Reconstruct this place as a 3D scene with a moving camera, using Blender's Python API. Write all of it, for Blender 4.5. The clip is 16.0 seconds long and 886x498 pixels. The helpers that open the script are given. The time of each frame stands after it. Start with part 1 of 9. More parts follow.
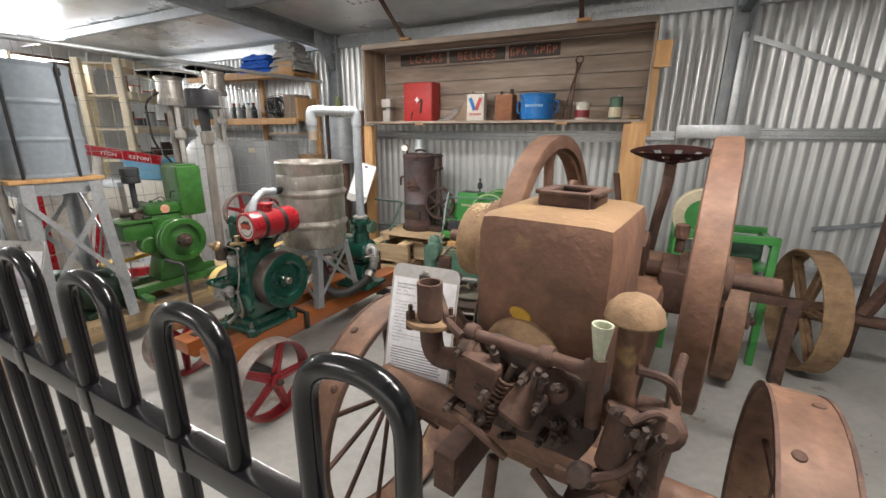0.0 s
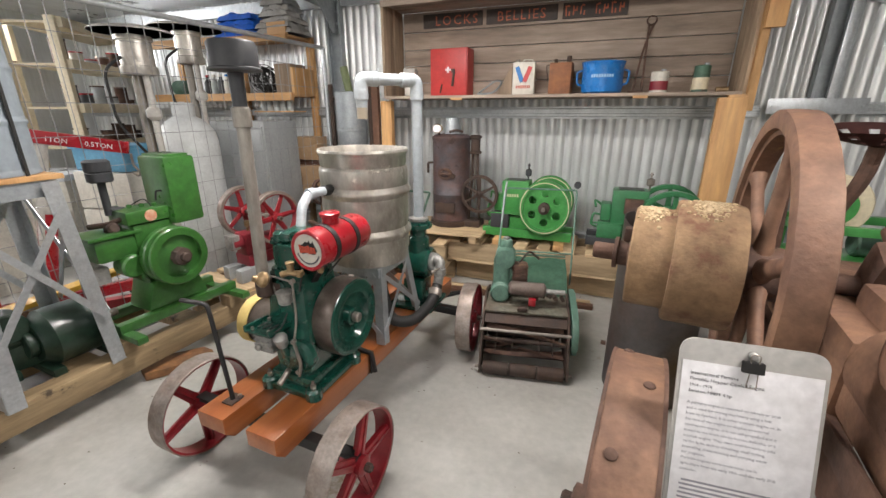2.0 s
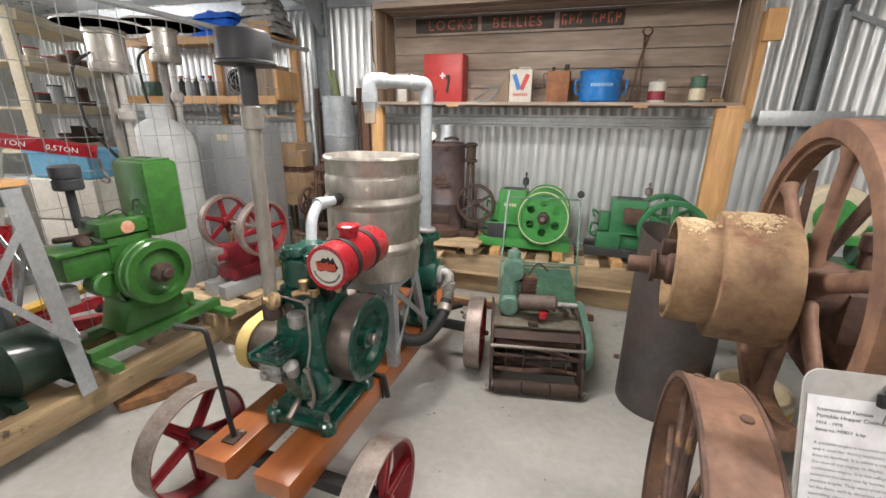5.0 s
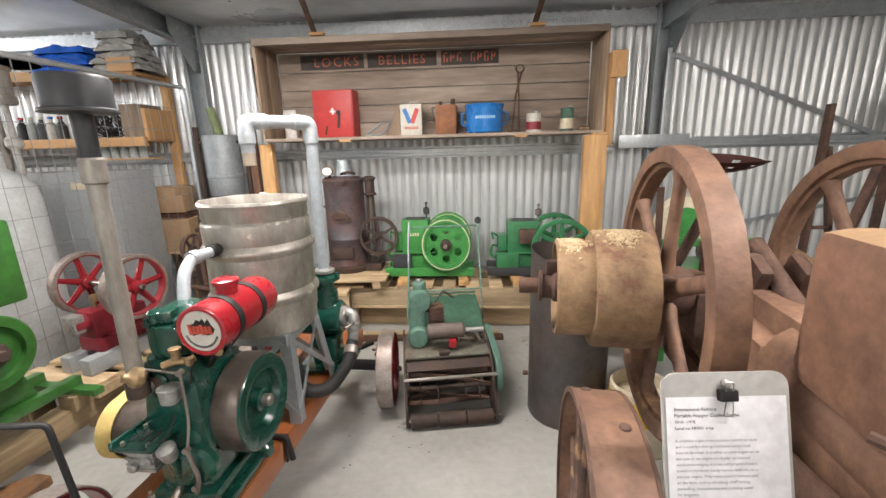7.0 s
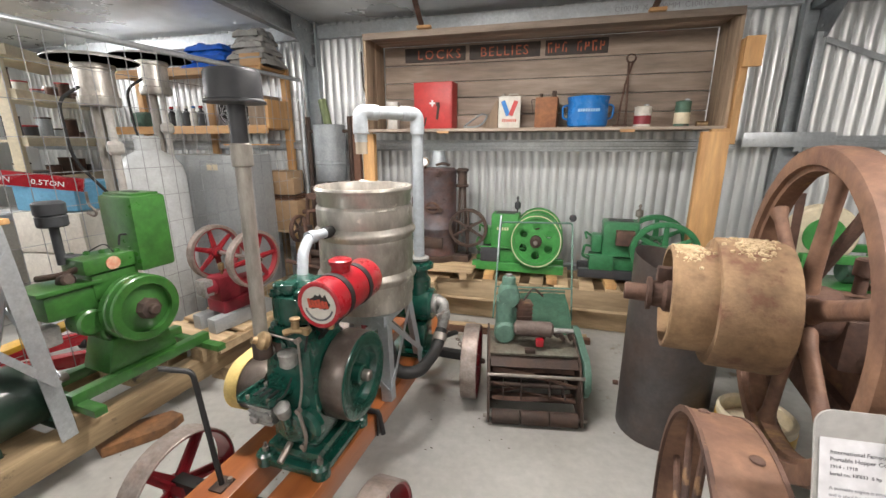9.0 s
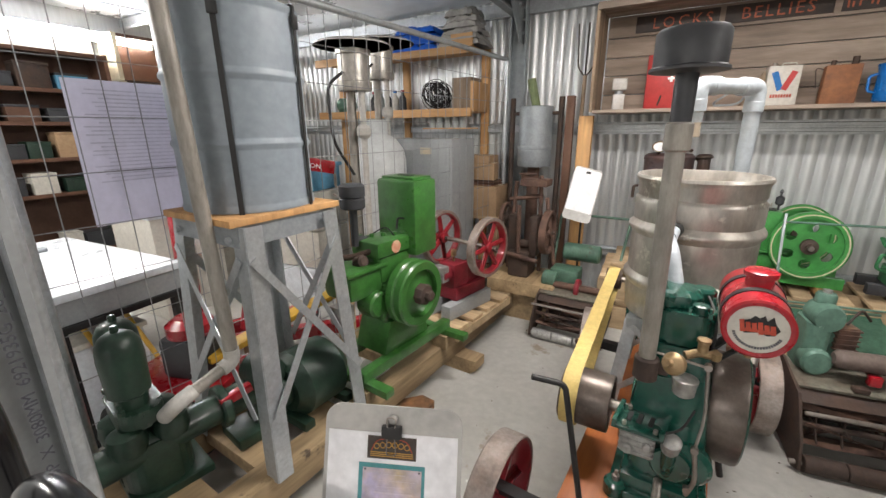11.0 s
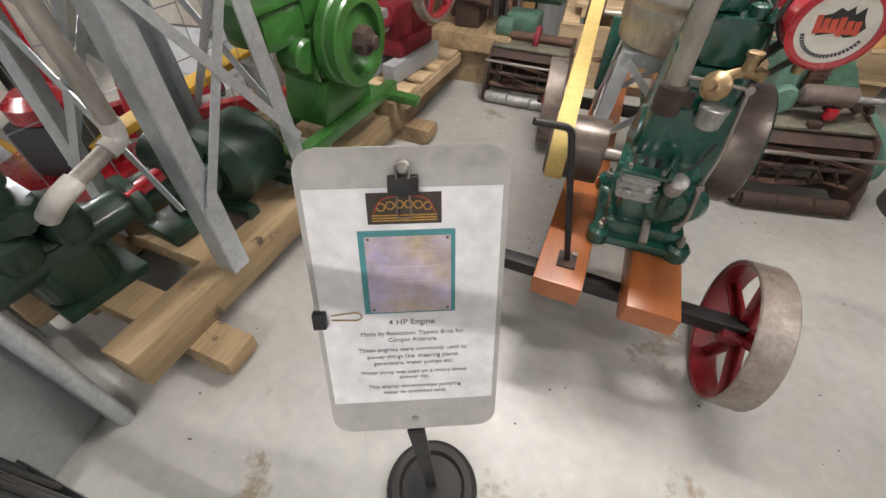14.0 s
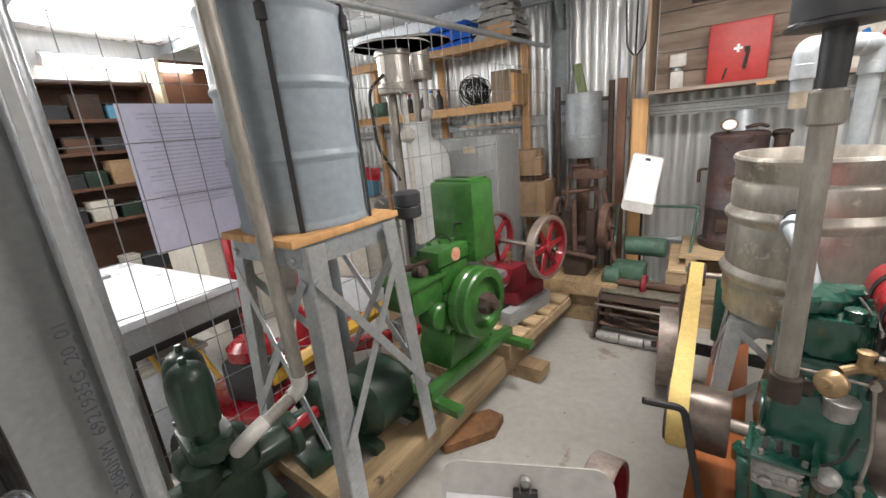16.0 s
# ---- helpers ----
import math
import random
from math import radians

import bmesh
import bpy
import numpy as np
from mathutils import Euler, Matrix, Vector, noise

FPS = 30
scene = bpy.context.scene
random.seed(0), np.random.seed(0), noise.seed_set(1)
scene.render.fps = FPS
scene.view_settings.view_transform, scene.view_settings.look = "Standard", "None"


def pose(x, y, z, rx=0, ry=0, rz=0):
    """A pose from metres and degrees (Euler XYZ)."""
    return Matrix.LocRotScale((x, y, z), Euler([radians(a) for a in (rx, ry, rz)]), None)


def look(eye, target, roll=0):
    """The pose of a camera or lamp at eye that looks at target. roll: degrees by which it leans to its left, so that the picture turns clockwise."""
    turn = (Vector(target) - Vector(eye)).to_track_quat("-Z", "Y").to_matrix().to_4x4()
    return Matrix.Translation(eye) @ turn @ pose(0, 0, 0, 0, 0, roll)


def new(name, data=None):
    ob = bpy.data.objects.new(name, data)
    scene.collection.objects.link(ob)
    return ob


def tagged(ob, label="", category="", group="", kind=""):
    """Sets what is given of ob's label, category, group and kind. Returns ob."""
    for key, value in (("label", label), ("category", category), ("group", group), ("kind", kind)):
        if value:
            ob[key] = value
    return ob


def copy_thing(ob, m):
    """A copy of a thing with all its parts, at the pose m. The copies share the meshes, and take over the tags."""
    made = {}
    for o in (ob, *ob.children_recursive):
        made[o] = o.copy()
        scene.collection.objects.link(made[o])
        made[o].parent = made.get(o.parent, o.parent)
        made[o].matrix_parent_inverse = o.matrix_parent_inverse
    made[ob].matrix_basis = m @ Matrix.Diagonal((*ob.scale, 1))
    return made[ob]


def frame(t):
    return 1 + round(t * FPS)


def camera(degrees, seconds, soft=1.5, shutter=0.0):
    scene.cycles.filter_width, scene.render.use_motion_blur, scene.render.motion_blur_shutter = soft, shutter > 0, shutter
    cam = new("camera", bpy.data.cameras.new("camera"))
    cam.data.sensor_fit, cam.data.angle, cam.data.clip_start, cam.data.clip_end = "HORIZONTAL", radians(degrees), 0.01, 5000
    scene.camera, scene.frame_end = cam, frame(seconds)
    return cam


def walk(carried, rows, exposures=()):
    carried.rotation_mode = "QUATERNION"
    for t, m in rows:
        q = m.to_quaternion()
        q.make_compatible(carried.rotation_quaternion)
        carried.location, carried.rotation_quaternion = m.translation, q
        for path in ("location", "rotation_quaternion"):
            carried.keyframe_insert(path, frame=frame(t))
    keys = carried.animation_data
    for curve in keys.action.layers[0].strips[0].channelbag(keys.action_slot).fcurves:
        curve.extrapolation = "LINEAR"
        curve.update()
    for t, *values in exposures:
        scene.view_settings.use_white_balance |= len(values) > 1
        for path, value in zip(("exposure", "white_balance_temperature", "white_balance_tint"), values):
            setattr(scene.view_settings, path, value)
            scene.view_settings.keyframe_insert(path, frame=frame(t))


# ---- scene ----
cam = camera(95.1, 16.0)
METRES, EYE, TILT, LEAN, TURN = 2.95, 1.385, -15.75, -0.38, 25.9
ROWS = [
    (0.0, 0.0, 0.0, 0.0, 0.0, 0.0, -0.0),
    (0.5, -0.0365, 0.0421, 0.0117, -5.11, 0.55, 1.95),
    (1.0, -0.107, 0.0825, 0.029, -7.06, 1.2, 2.68),
    (1.5, -0.1661, 0.1499, 0.0433, -6.12, -0.42, 2.36),
    (2.0, -0.2189, 0.2053, 0.0565, -5.39, -2.92, 1.87),
    (2.5, -0.2787, 0.2261, 0.0547, -6.17, -4.74, 1.27),
    (3.0, -0.2957, 0.2449, 0.0582, -6.73, -5.11, 1.07),
    (3.5, -0.2851, 0.2558, 0.0609, -7.34, -5.0, 1.08),
    (6.0, -0.2723, 0.2503, 0.0717, -13.74, 0.74, 5.03),
    (6.5, -0.2581, 0.2495, 0.0751, -18.05, 1.18, 6.61),
    (7.0, -0.2533, 0.2524, 0.0747, -21.48, 0.82, 7.78),
    (7.5, -0.2511, 0.2557, 0.074, -23.32, 0.41, 8.1),
    (8.0, -0.2487, 0.2558, 0.0736, -22.98, 0.25, 7.54),
    (8.5, -0.2495, 0.2546, 0.0731, -20.42, 0.45, 6.2),
    (9.0, -0.2791, 0.2606, 0.0779, -10.55, 0.89, 3.38),
    (9.5, -0.3544, 0.2743, 0.0785, -2.18, 0.7, 1.08),
    (10.0, -0.4412, 0.2915, 0.0857, 3.6, 0.3, -0.28),
    (12.5, -0.6016, 0.3991, 0.1023, 2.21, -7.66, -0.12),
    (13.0, -0.5972, 0.4155, 0.0855, -2.52, -17.14, 0.69),
    (13.5, -0.5929, 0.4292, 0.0646, -5.4, -25.23, 1.19),
    (14.0, -0.5938, 0.4302, 0.0512, -6.8, -30.54, 1.34),
    (14.5, -0.5933, 0.4301, 0.0519, -6.51, -30.46, 1.74),
    (15.0, -0.593, 0.4269, 0.0624, -3.8, -22.05, 3.1),
    (15.5, -0.597, 0.4065, 0.103, 1.51, -9.45, 4.31),
    (16.0, -0.597, 0.3845, 0.1129, 8.35, -0.78, 3.26),
]
walk(cam, [(t, pose(0, 0, EYE, TILT, LEAN, TURN) @ pose(METRES * x, METRES * y, METRES * z, 90 + pitch, roll, yaw)) for t, x, y, z, yaw, pitch, roll in ROWS],
     exposures=[(0.0, -0.22), (0.5, -0.05), (1.0, 0.04), (2.0, -0.08), (3.5, -0.06), (7.5, 0.2), (9.0, 0.1), (10.0, -0.14), (12.5, -0.2), (14.5, -0.06), (16.0, -0.2)])

# ---- world and lights ----
world = bpy.data.worlds.new("world")
scene.world = world
world.use_nodes = True
wn = world.node_tree
sky = wn.nodes.new("ShaderNodeTexSky")
sky.sky_type, sky.sun_disc, sky.sun_elevation, sky.sun_rotation = "NISHITA", False, radians(40), radians(200)
wn.links.new(sky.outputs[0], wn.nodes["Background"].inputs[0])
wn.nodes["Background"].inputs[1].default_value = 0.1


def area(name, eye, target, sx, sy, watts, colour=(1, 1, 1)):
    data = bpy.data.lights.new(name, "AREA")
    data.shape, data.size, data.size_y, data.energy, data.color = "RECTANGLE", sx, sy, watts, colour
    ob = new(name, data)
    ob.matrix_world = look(eye, target)
    return ob


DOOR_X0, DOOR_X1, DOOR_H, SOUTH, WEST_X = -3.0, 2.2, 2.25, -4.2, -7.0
# Unseen south doorway, added so this lamp fills in from behind the camera.
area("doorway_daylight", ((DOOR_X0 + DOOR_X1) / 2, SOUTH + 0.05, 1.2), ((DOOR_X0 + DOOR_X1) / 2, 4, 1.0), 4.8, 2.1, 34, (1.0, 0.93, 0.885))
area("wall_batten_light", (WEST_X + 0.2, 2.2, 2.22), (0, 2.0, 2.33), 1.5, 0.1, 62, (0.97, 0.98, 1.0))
# Unseen roof battens, added to light the shed; only the west wall's is known.
ADDED_BATTENS = [(-1.9, 1.9), (0.5, 0.9), (-5.3, 0.3), (-2.3, -1.8)]


# ---- materials ----
MATS = {}


def mat(name, base, rough=0.5, metal=0.0, second=None, scale=6.0, amount=0.5, bump=0.1, fine=60.0, coat=0.0, stretch=(1, 1, 1), spots=None, spot_scale=3.0, spot_at=0.62, rough_var=0.15, piece=0.0, mottle=0.12):
    """Two-scale procedural surface: a broad mottling between base and second, a fine grain, optional stains, and bump."""
    if name in MATS:
        return MATS[name]
    m = bpy.data.materials.new(name)
    m.use_nodes = True
    nt = m.node_tree
    N, L = nt.nodes, nt.links
    b = N["Principled BSDF"]
    second = second or tuple(c * 0.7 for c in base)
    co = N.new("ShaderNodeTexCoord")
    mp = N.new("ShaderNodeMapping")
    mp.inputs["Scale"].default_value = stretch
    L.new(co.outputs["Object"], mp.inputs[0])
    n1 = N.new("ShaderNodeTexNoise")
    n1.inputs["Scale"].default_value, n1.inputs["Detail"].default_value, n1.inputs["Roughness"].default_value = scale, 5, 0.65
    L.new(mp.outputs[0], n1.inputs["Vector"])
    r1 = N.new("ShaderNodeMapRange")
    r1.inputs[1].default_value, r1.inputs[2].default_value = 0.35, 0.68
    L.new(n1.outputs["Fac"], r1.inputs[0])
    mul = N.new("ShaderNodeMath")
    mul.operation = "MULTIPLY"
    mul.inputs[1].default_value = amount
    L.new(r1.outputs[0], mul.inputs[0])
    mix = N.new("ShaderNodeMix")
    mix.data_type = "RGBA"
    mix.inputs[6].default_value, mix.inputs[7].default_value = (*base, 1), (*second, 1)
    L.new(mul.outputs[0], mix.inputs[0])
    out = mix.outputs[2]
    n2 = N.new("ShaderNodeTexNoise")
    n2.inputs["Scale"].default_value, n2.inputs["Detail"].default_value = fine, 4
    L.new(mp.outputs[0], n2.inputs["Vector"])
    hue = N.new("ShaderNodeHueSaturation")
    r2 = N.new("ShaderNodeMapRange")
    r2.inputs[3].default_value, r2.inputs[4].default_value = 0.82, 1.18
    L.new(n2.outputs["Fac"], r2.inputs[0])
    val = r2.outputs[0]
    if piece:
        info = N.new("ShaderNodeObjectInfo")
        r3 = N.new("ShaderNodeMapRange")
        r3.inputs[3].default_value, r3.inputs[4].default_value = 1 - piece, 1 + piece
        L.new(info.outputs["Random"], r3.inputs[0])
        pm = N.new("ShaderNodeMath")
        pm.operation = "MULTIPLY"
        L.new(val, pm.inputs[0])
        L.new(r3.outputs[0], pm.inputs[1])
        val = pm.outputs[0]
    n4 = N.new("ShaderNodeTexNoise")
    n4.inputs["Scale"].default_value, n4.inputs["Detail"].default_value, n4.inputs["Roughness"].default_value = scale * 3.3, 6, 0.7
    L.new(mp.outputs[0], n4.inputs["Vector"])
    r5 = N.new("ShaderNodeMapRange")
    r5.inputs[1].default_value, r5.inputs[2].default_value, r5.inputs[3].default_value, r5.inputs[4].default_value = 0.3, 0.7, 1 - mottle, 1 + mottle
    L.new(n4.outputs["Fac"], r5.inputs[0])
    mm = N.new("ShaderNodeMath")
    mm.operation = "MULTIPLY"
    L.new(val, mm.inputs[0])
    L.new(r5.outputs[0], mm.inputs[1])
    L.new(mm.outputs[0], hue.inputs["Value"])
    L.new(out, hue.inputs["Color"])
    out = hue.outputs[0]
    if spots:
        n3 = N.new("ShaderNodeTexNoise")
        n3.inputs["Scale"].default_value, n3.inputs["Detail"].default_value, n3.inputs["Roughness"].default_value = spot_scale, 6, 0.7
        L.new(co.outputs["Object"], n3.inputs["Vector"])
        r4 = N.new("ShaderNodeMapRange")
        r4.inputs[1].default_value, r4.inputs[2].default_value = spot_at, spot_at + 0.06
        L.new(n3.outputs["Fac"], r4.inputs[0])
        mx = N.new("ShaderNodeMix")
        mx.data_type = "RGBA"
        mx.inputs[7].default_value = (*spots, 1)
        L.new(r4.outputs[0], mx.inputs[0])
        L.new(out, mx.inputs[6])
        out = mx.outputs[2]
    L.new(out, b.inputs["Base Color"])
    rr = N.new("ShaderNodeMapRange")
    rr.inputs[3].default_value, rr.inputs[4].default_value = max(0.02, rough - rough_var), min(1, rough + rough_var)
    L.new(n1.outputs["Fac"], rr.inputs[0])
    L.new(rr.outputs[0], b.inputs["Roughness"])
    b.inputs["Metallic"].default_value = metal
    b.inputs["Coat Weight"].default_value = coat
    b.inputs["Coat Roughness"].default_value = 0.12
    if bump:
        bp = N.new("ShaderNodeBump")
        bp.inputs["Strength"].default_value, bp.inputs["Distance"].default_value = bump, 0.004
        L.new(n2.outputs["Fac"], bp.inputs["Height"])
        L.new(bp.outputs[0], b.inputs["Normal"])
    MATS[name] = m
    return m


def glow(name, colour, strength):
    m = bpy.data.materials.new(name)
    m.use_nodes = True
    b = m.node_tree.nodes["Principled BSDF"]
    b.inputs["Base Color"].default_value = (0.9, 0.9, 0.9, 1)
    b.inputs["Emission Color"].default_value, b.inputs["Emission Strength"].default_value = (*colour, 1), strength
    return m


CONCRETE = mat("concrete", (0.42, 0.42, 0.4), 0.4, 0, (0.34, 0.33, 0.3), 1.1, 0.9, 0.08, 25, spots=(0.23, 0.195, 0.14), spot_scale=2.6, spot_at=0.61, mottle=0.08)
CORRUGATED = mat("zincalume_sheet", (0.7, 0.72, 0.725), 0.36, 0.5, (0.58, 0.6, 0.61), 2.5, 0.6, 0.05, 40, stretch=(1, 1, 0.15), mottle=0.07)
GALV = mat("galvanised_steel", (0.55, 0.58, 0.6), 0.4, 0.7, (0.42, 0.45, 0.48), 14, 0.7, 0.06, 90)
GALV_DULL = mat("galvanised_dull", (0.36, 0.39, 0.41), 0.5, 0.45, (0.28, 0.31, 0.33), 9, 0.7, 0.05, 70)
FOIL = mat("roof_foil", (0.92, 0.93, 0.935), 0.3, 0.55, (0.8, 0.81, 0.82), 1.1, 0.7, 0.35, 5, mottle=0.05)
OLD_WOOD = mat("weathered_board", (0.38, 0.305, 0.245), 0.75, 0, (0.19, 0.145, 0.115), 7, 0.9, 0.4, 45, stretch=(0.12, 1, 1), spots=(0.09, 0.065, 0.05), spot_scale=6, spot_at=0.7, piece=0.22, mottle=0.25)
OLD_POST = mat("weathered_upright", (0.37, 0.275, 0.19), 0.75, 0, (0.18, 0.125, 0.085), 9, 0.9, 0.4, 45, stretch=(1, 1, 0.12), piece=0.2, mottle=0.25)
PINE = mat("pine", (0.56, 0.33, 0.14), 0.62, 0, (0.4, 0.2, 0.075), 9, 0.7, 0.2, 50, stretch=(1, 1, 0.12), piece=0.15, mottle=0.2, spots=(0.2, 0.09, 0.04), spot_scale=8, spot_at=0.72)
PINE_X = mat("pine_shelf", (0.56, 0.33, 0.15), 0.62, 0, (0.42, 0.22, 0.08), 9, 0.7, 0.2, 50, stretch=(0.12, 1, 1), piece=0.15)
PALLET = mat("pallet_timber", (0.52, 0.39, 0.24), 0.72, 0, (0.33, 0.225, 0.125), 8, 0.8, 0.3, 45, stretch=(0.15, 1, 1), piece=0.25, mottle=0.22)
SKID = mat("skid_timber", (0.36, 0.26, 0.145), 0.72, 0, (0.17, 0.115, 0.062), 7, 0.95, 0.4, 40, stretch=(1, 0.1, 1), spots=(0.07, 0.05, 0.032), spot_scale=7, spot_at=0.62, piece=0.2, mottle=0.28)
JARRAH = mat("oiled_red_timber", (0.36, 0.115, 0.03), 0.33, 0, (0.24, 0.065, 0.018), 10, 0.8, 0.12, 60, stretch=(1, 0.1, 1), coat=0.35)
RUST = mat("rusted_iron", (0.135, 0.073, 0.05), 0.78, 0.1, (0.055, 0.033, 0.027), 7, 0.95, 0.5, 70, spots=(0.23, 0.135, 0.07), spot_scale=6, spot_at=0.63, mottle=0.3)
RUST_RED = mat("red_oxide_rust", (0.215, 0.118, 0.072), 0.64, 0.05, (0.115, 0.06, 0.042), 5, 0.95, 0.45, 60, spots=(0.3, 0.19, 0.085), spot_scale=3.2, spot_at=0.61, mottle=0.28)
RUST_OCHRE = mat("ochre_rust", (0.3, 0.195, 0.105), 0.85, 0, (0.17, 0.1, 0.06), 5, 0.9, 0.5, 60, spots=(0.16, 0.075, 0.045), spot_scale=5, spot_at=0.57, mottle=0.3)
RUST_DARK = mat("dark_rust", (0.045, 0.033, 0.028), 0.72, 0.2, (0.085, 0.05, 0.035), 9, 0.9, 0.45, 70)
DRY_MUD = mat("dry_mud", (0.56, 0.44, 0.28), 0.95, 0, (0.4, 0.29, 0.17), 30, 0.9, 1.0, 90)
DEEP_GREEN = mat("deep_green_enamel", (0.008, 0.072, 0.05), 0.24, 0, (0.004, 0.036, 0.026), 8, 0.7, 0.06, 60, coat=0.7, spots=(0.014, 0.016, 0.013), spot_scale=9, spot_at=0.7, mottle=0.2)
PUMP_GREEN = mat("dark_bottle_green", (0.016, 0.042, 0.026), 0.42, 0, (0.008, 0.022, 0.014), 9, 0.8, 0.15, 60, coat=0.2, spots=(0.05, 0.065, 0.045), spot_scale=8, spot_at=0.68, mottle=0.25)
LEAF_GREEN = mat("bright_green_enamel", (0.04, 0.145, 0.028), 0.32, 0, (0.022, 0.085, 0.017), 7, 0.8, 0.1, 60, coat=0.5, spots=(0.02, 0.045, 0.014), spot_scale=10, spot_at=0.68, mottle=0.2)
MID_GREEN = mat("mid_green_enamel", (0.055, 0.27, 0.06), 0.4, 0, (0.03, 0.16, 0.04), 9, 0.6, 0.1, 60, coat=0.2)
DUSTY_GREEN = mat("faded_green_paint", (0.075, 0.15, 0.105), 0.5, 0, (0.035, 0.075, 0.055), 8, 0.8, 0.15, 60, spots=(0.05, 0.037, 0.028), spot_scale=7, spot_at=0.58, mottle=0.25)
SAGE_GREEN = mat("sage_green_paint", (0.105, 0.2, 0.155), 0.42, 0, (0.065, 0.125, 0.095), 9, 0.7, 0.1, 60, spots=(0.05, 0.05, 0.04), spot_scale=9, spot_at=0.68, mottle=0.2)
RED = mat("red_enamel", (0.36, 0.011, 0.02), 0.28, 0, (0.26, 0.008, 0.014), 8, 0.5, 0.04, 60, coat=0.5)
WHEEL_RED = mat("crimson_wheel_paint", (0.27, 0.012, 0.02), 0.38, 0, (0.16, 0.008, 0.013), 8, 0.7, 0.08, 60, coat=0.3)
CABINET_RED = mat("red_cabinet_paint", (0.48, 0.035, 0.032), 0.45, 0, (0.36, 0.022, 0.022), 6, 0.6, 0.05, 50)
MAROON = mat("maroon_paint", (0.23, 0.018, 0.03), 0.42, 0, (0.15, 0.012, 0.02), 8, 0.6, 0.08, 60)
FLY_STEEL = mat("brown_flywheel_steel", (0.14, 0.115, 0.098), 0.36, 0.4, (0.06, 0.043, 0.035), 7, 0.95, 0.12, 80, mottle=0.3)
STEEL = mat("bare_steel", (0.36, 0.33, 0.3), 0.42, 0.8, (0.22, 0.19, 0.165), 6, 0.8, 0.12, 80)
TYRE_STEEL = mat("worn_steel_tyre", (0.33, 0.29, 0.265), 0.5, 0.5, (0.18, 0.125, 0.1), 7, 0.95, 0.25, 90, spots=(0.5, 0.46, 0.42), spot_scale=30, spot_at=0.7, mottle=0.25)
STAINLESS = mat("dented_stainless", (0.56, 0.535, 0.49), 0.42, 0.65, (0.27, 0.245, 0.205), 5, 0.95, 0.15, 30, stretch=(1, 1, 0.45), spots=(0.68, 0.65, 0.58), spot_scale=11, spot_at=0.6, mottle=0.28)
ALLOY = mat("cast_alloy", (0.42, 0.42, 0.405), 0.5, 0.6, (0.24, 0.23, 0.215), 12, 0.8, 0.2, 80, mottle=0.25)
BRASS = mat("brass", (0.42, 0.31, 0.17), 0.42, 0.75, (0.25, 0.16, 0.09), 14, 0.8, 0.1, 70, mottle=0.25)
BLACK = mat("black_gloss_paint", (0.006, 0.006, 0.007), 0.2, 0, (0.01, 0.01, 0.012), 8, 0.5, 0.03, 60, coat=0.15)
BLACK_MATT = mat("black_satin_paint", (0.009, 0.009, 0.01), 0.5, 0, (0.018, 0.017, 0.016), 9, 0.6, 0.08, 60)
RUBBER = mat("black_rubber", (0.012, 0.012, 0.012), 0.6, 0, (0.02, 0.019, 0.018), 12, 0.6, 0.1, 70)
CHARCOAL = mat("charcoal_plastic", (0.035, 0.037, 0.042), 0.5, 0, (0.05, 0.052, 0.056), 8, 0.5, 0.05, 60)
PVC = mat("grey_pvc", (0.38, 0.42, 0.45), 0.38, 0, (0.33, 0.365, 0.395), 10, 0.5, 0.02, 60)
PIPE_GREY = mat("weathered_pipe", (0.34, 0.32, 0.285), 0.5, 0.3, (0.17, 0.15, 0.13), 12, 0.9, 0.15, 70, stretch=(1, 1, 0.3), mottle=0.22)
WHITE_FIT = mat("white_fitting", (0.52, 0.51, 0.48), 0.4, 0, (0.4, 0.37, 0.33), 14, 0.7, 0.05, 60)
DRUM_GREY = mat("grey_drum_paint", (0.25, 0.29, 0.325), 0.46, 0, (0.215, 0.25, 0.28), 3, 0.6, 0.03, 40, mottle=0.05)
SHEET_DARK = mat("dark_sheet_iron", (0.085, 0.08, 0.08), 0.5, 0.45, (0.12, 0.085, 0.07), 4, 0.8, 0.1, 60, spots=(0.012, 0.06, 0.055), spot_scale=2.5, spot_at=0.68, mottle=0.2)
PAPER = mat("paper", (0.83, 0.83, 0.85), 0.6, 0, (0.79, 0.79, 0.82), 3, 0.5, 0.0, 50)
LILAC_PAPER = mat("large_sheet_paper", (0.66, 0.65, 0.74), 0.6, 0, (0.62, 0.61, 0.7), 3, 0.5, 0.0, 50)
_n = LILAC_PAPER.node_tree
_t, _x = _n.nodes.new("ShaderNodeBsdfTranslucent"), _n.nodes.new("ShaderNodeMixShader")
_t.inputs[0].default_value, _x.inputs[0].default_value = (0.78, 0.77, 0.86, 1), 0.45
_n.links.new(_n.nodes["Principled BSDF"].outputs[0], _x.inputs[1])
_n.links.new(_t.outputs[0], _x.inputs[2])
_n.links.new(_x.outputs[0], _n.nodes["Material Output"].inputs[0])
CLIP_BACK = mat("clear_acrylic_board", (0.45, 0.44, 0.42), 0.22, 0, (0.4, 0.395, 0.375), 4, 0.5, 0.0, 50, coat=0.3)
INK = mat("ink", (0.06, 0.06, 0.075), 0.7, 0, (0.08, 0.08, 0.1), 30, 0.5, 0)
INK_GREY = mat("grey_ink", (0.3, 0.3, 0.34), 0.7, 0, (0.34, 0.34, 0.38), 30, 0.5, 0)
RED_INK = mat("red_lettering", (0.5, 0.07, 0.035), 0.6, 0, (0.35, 0.05, 0.03), 20, 0.6, 0)
ORANGE_LETTER = mat("faded_orange_lettering", (0.55, 0.15, 0.07), 0.7, 0, (0.3, 0.08, 0.045), 14, 0.9, 0)
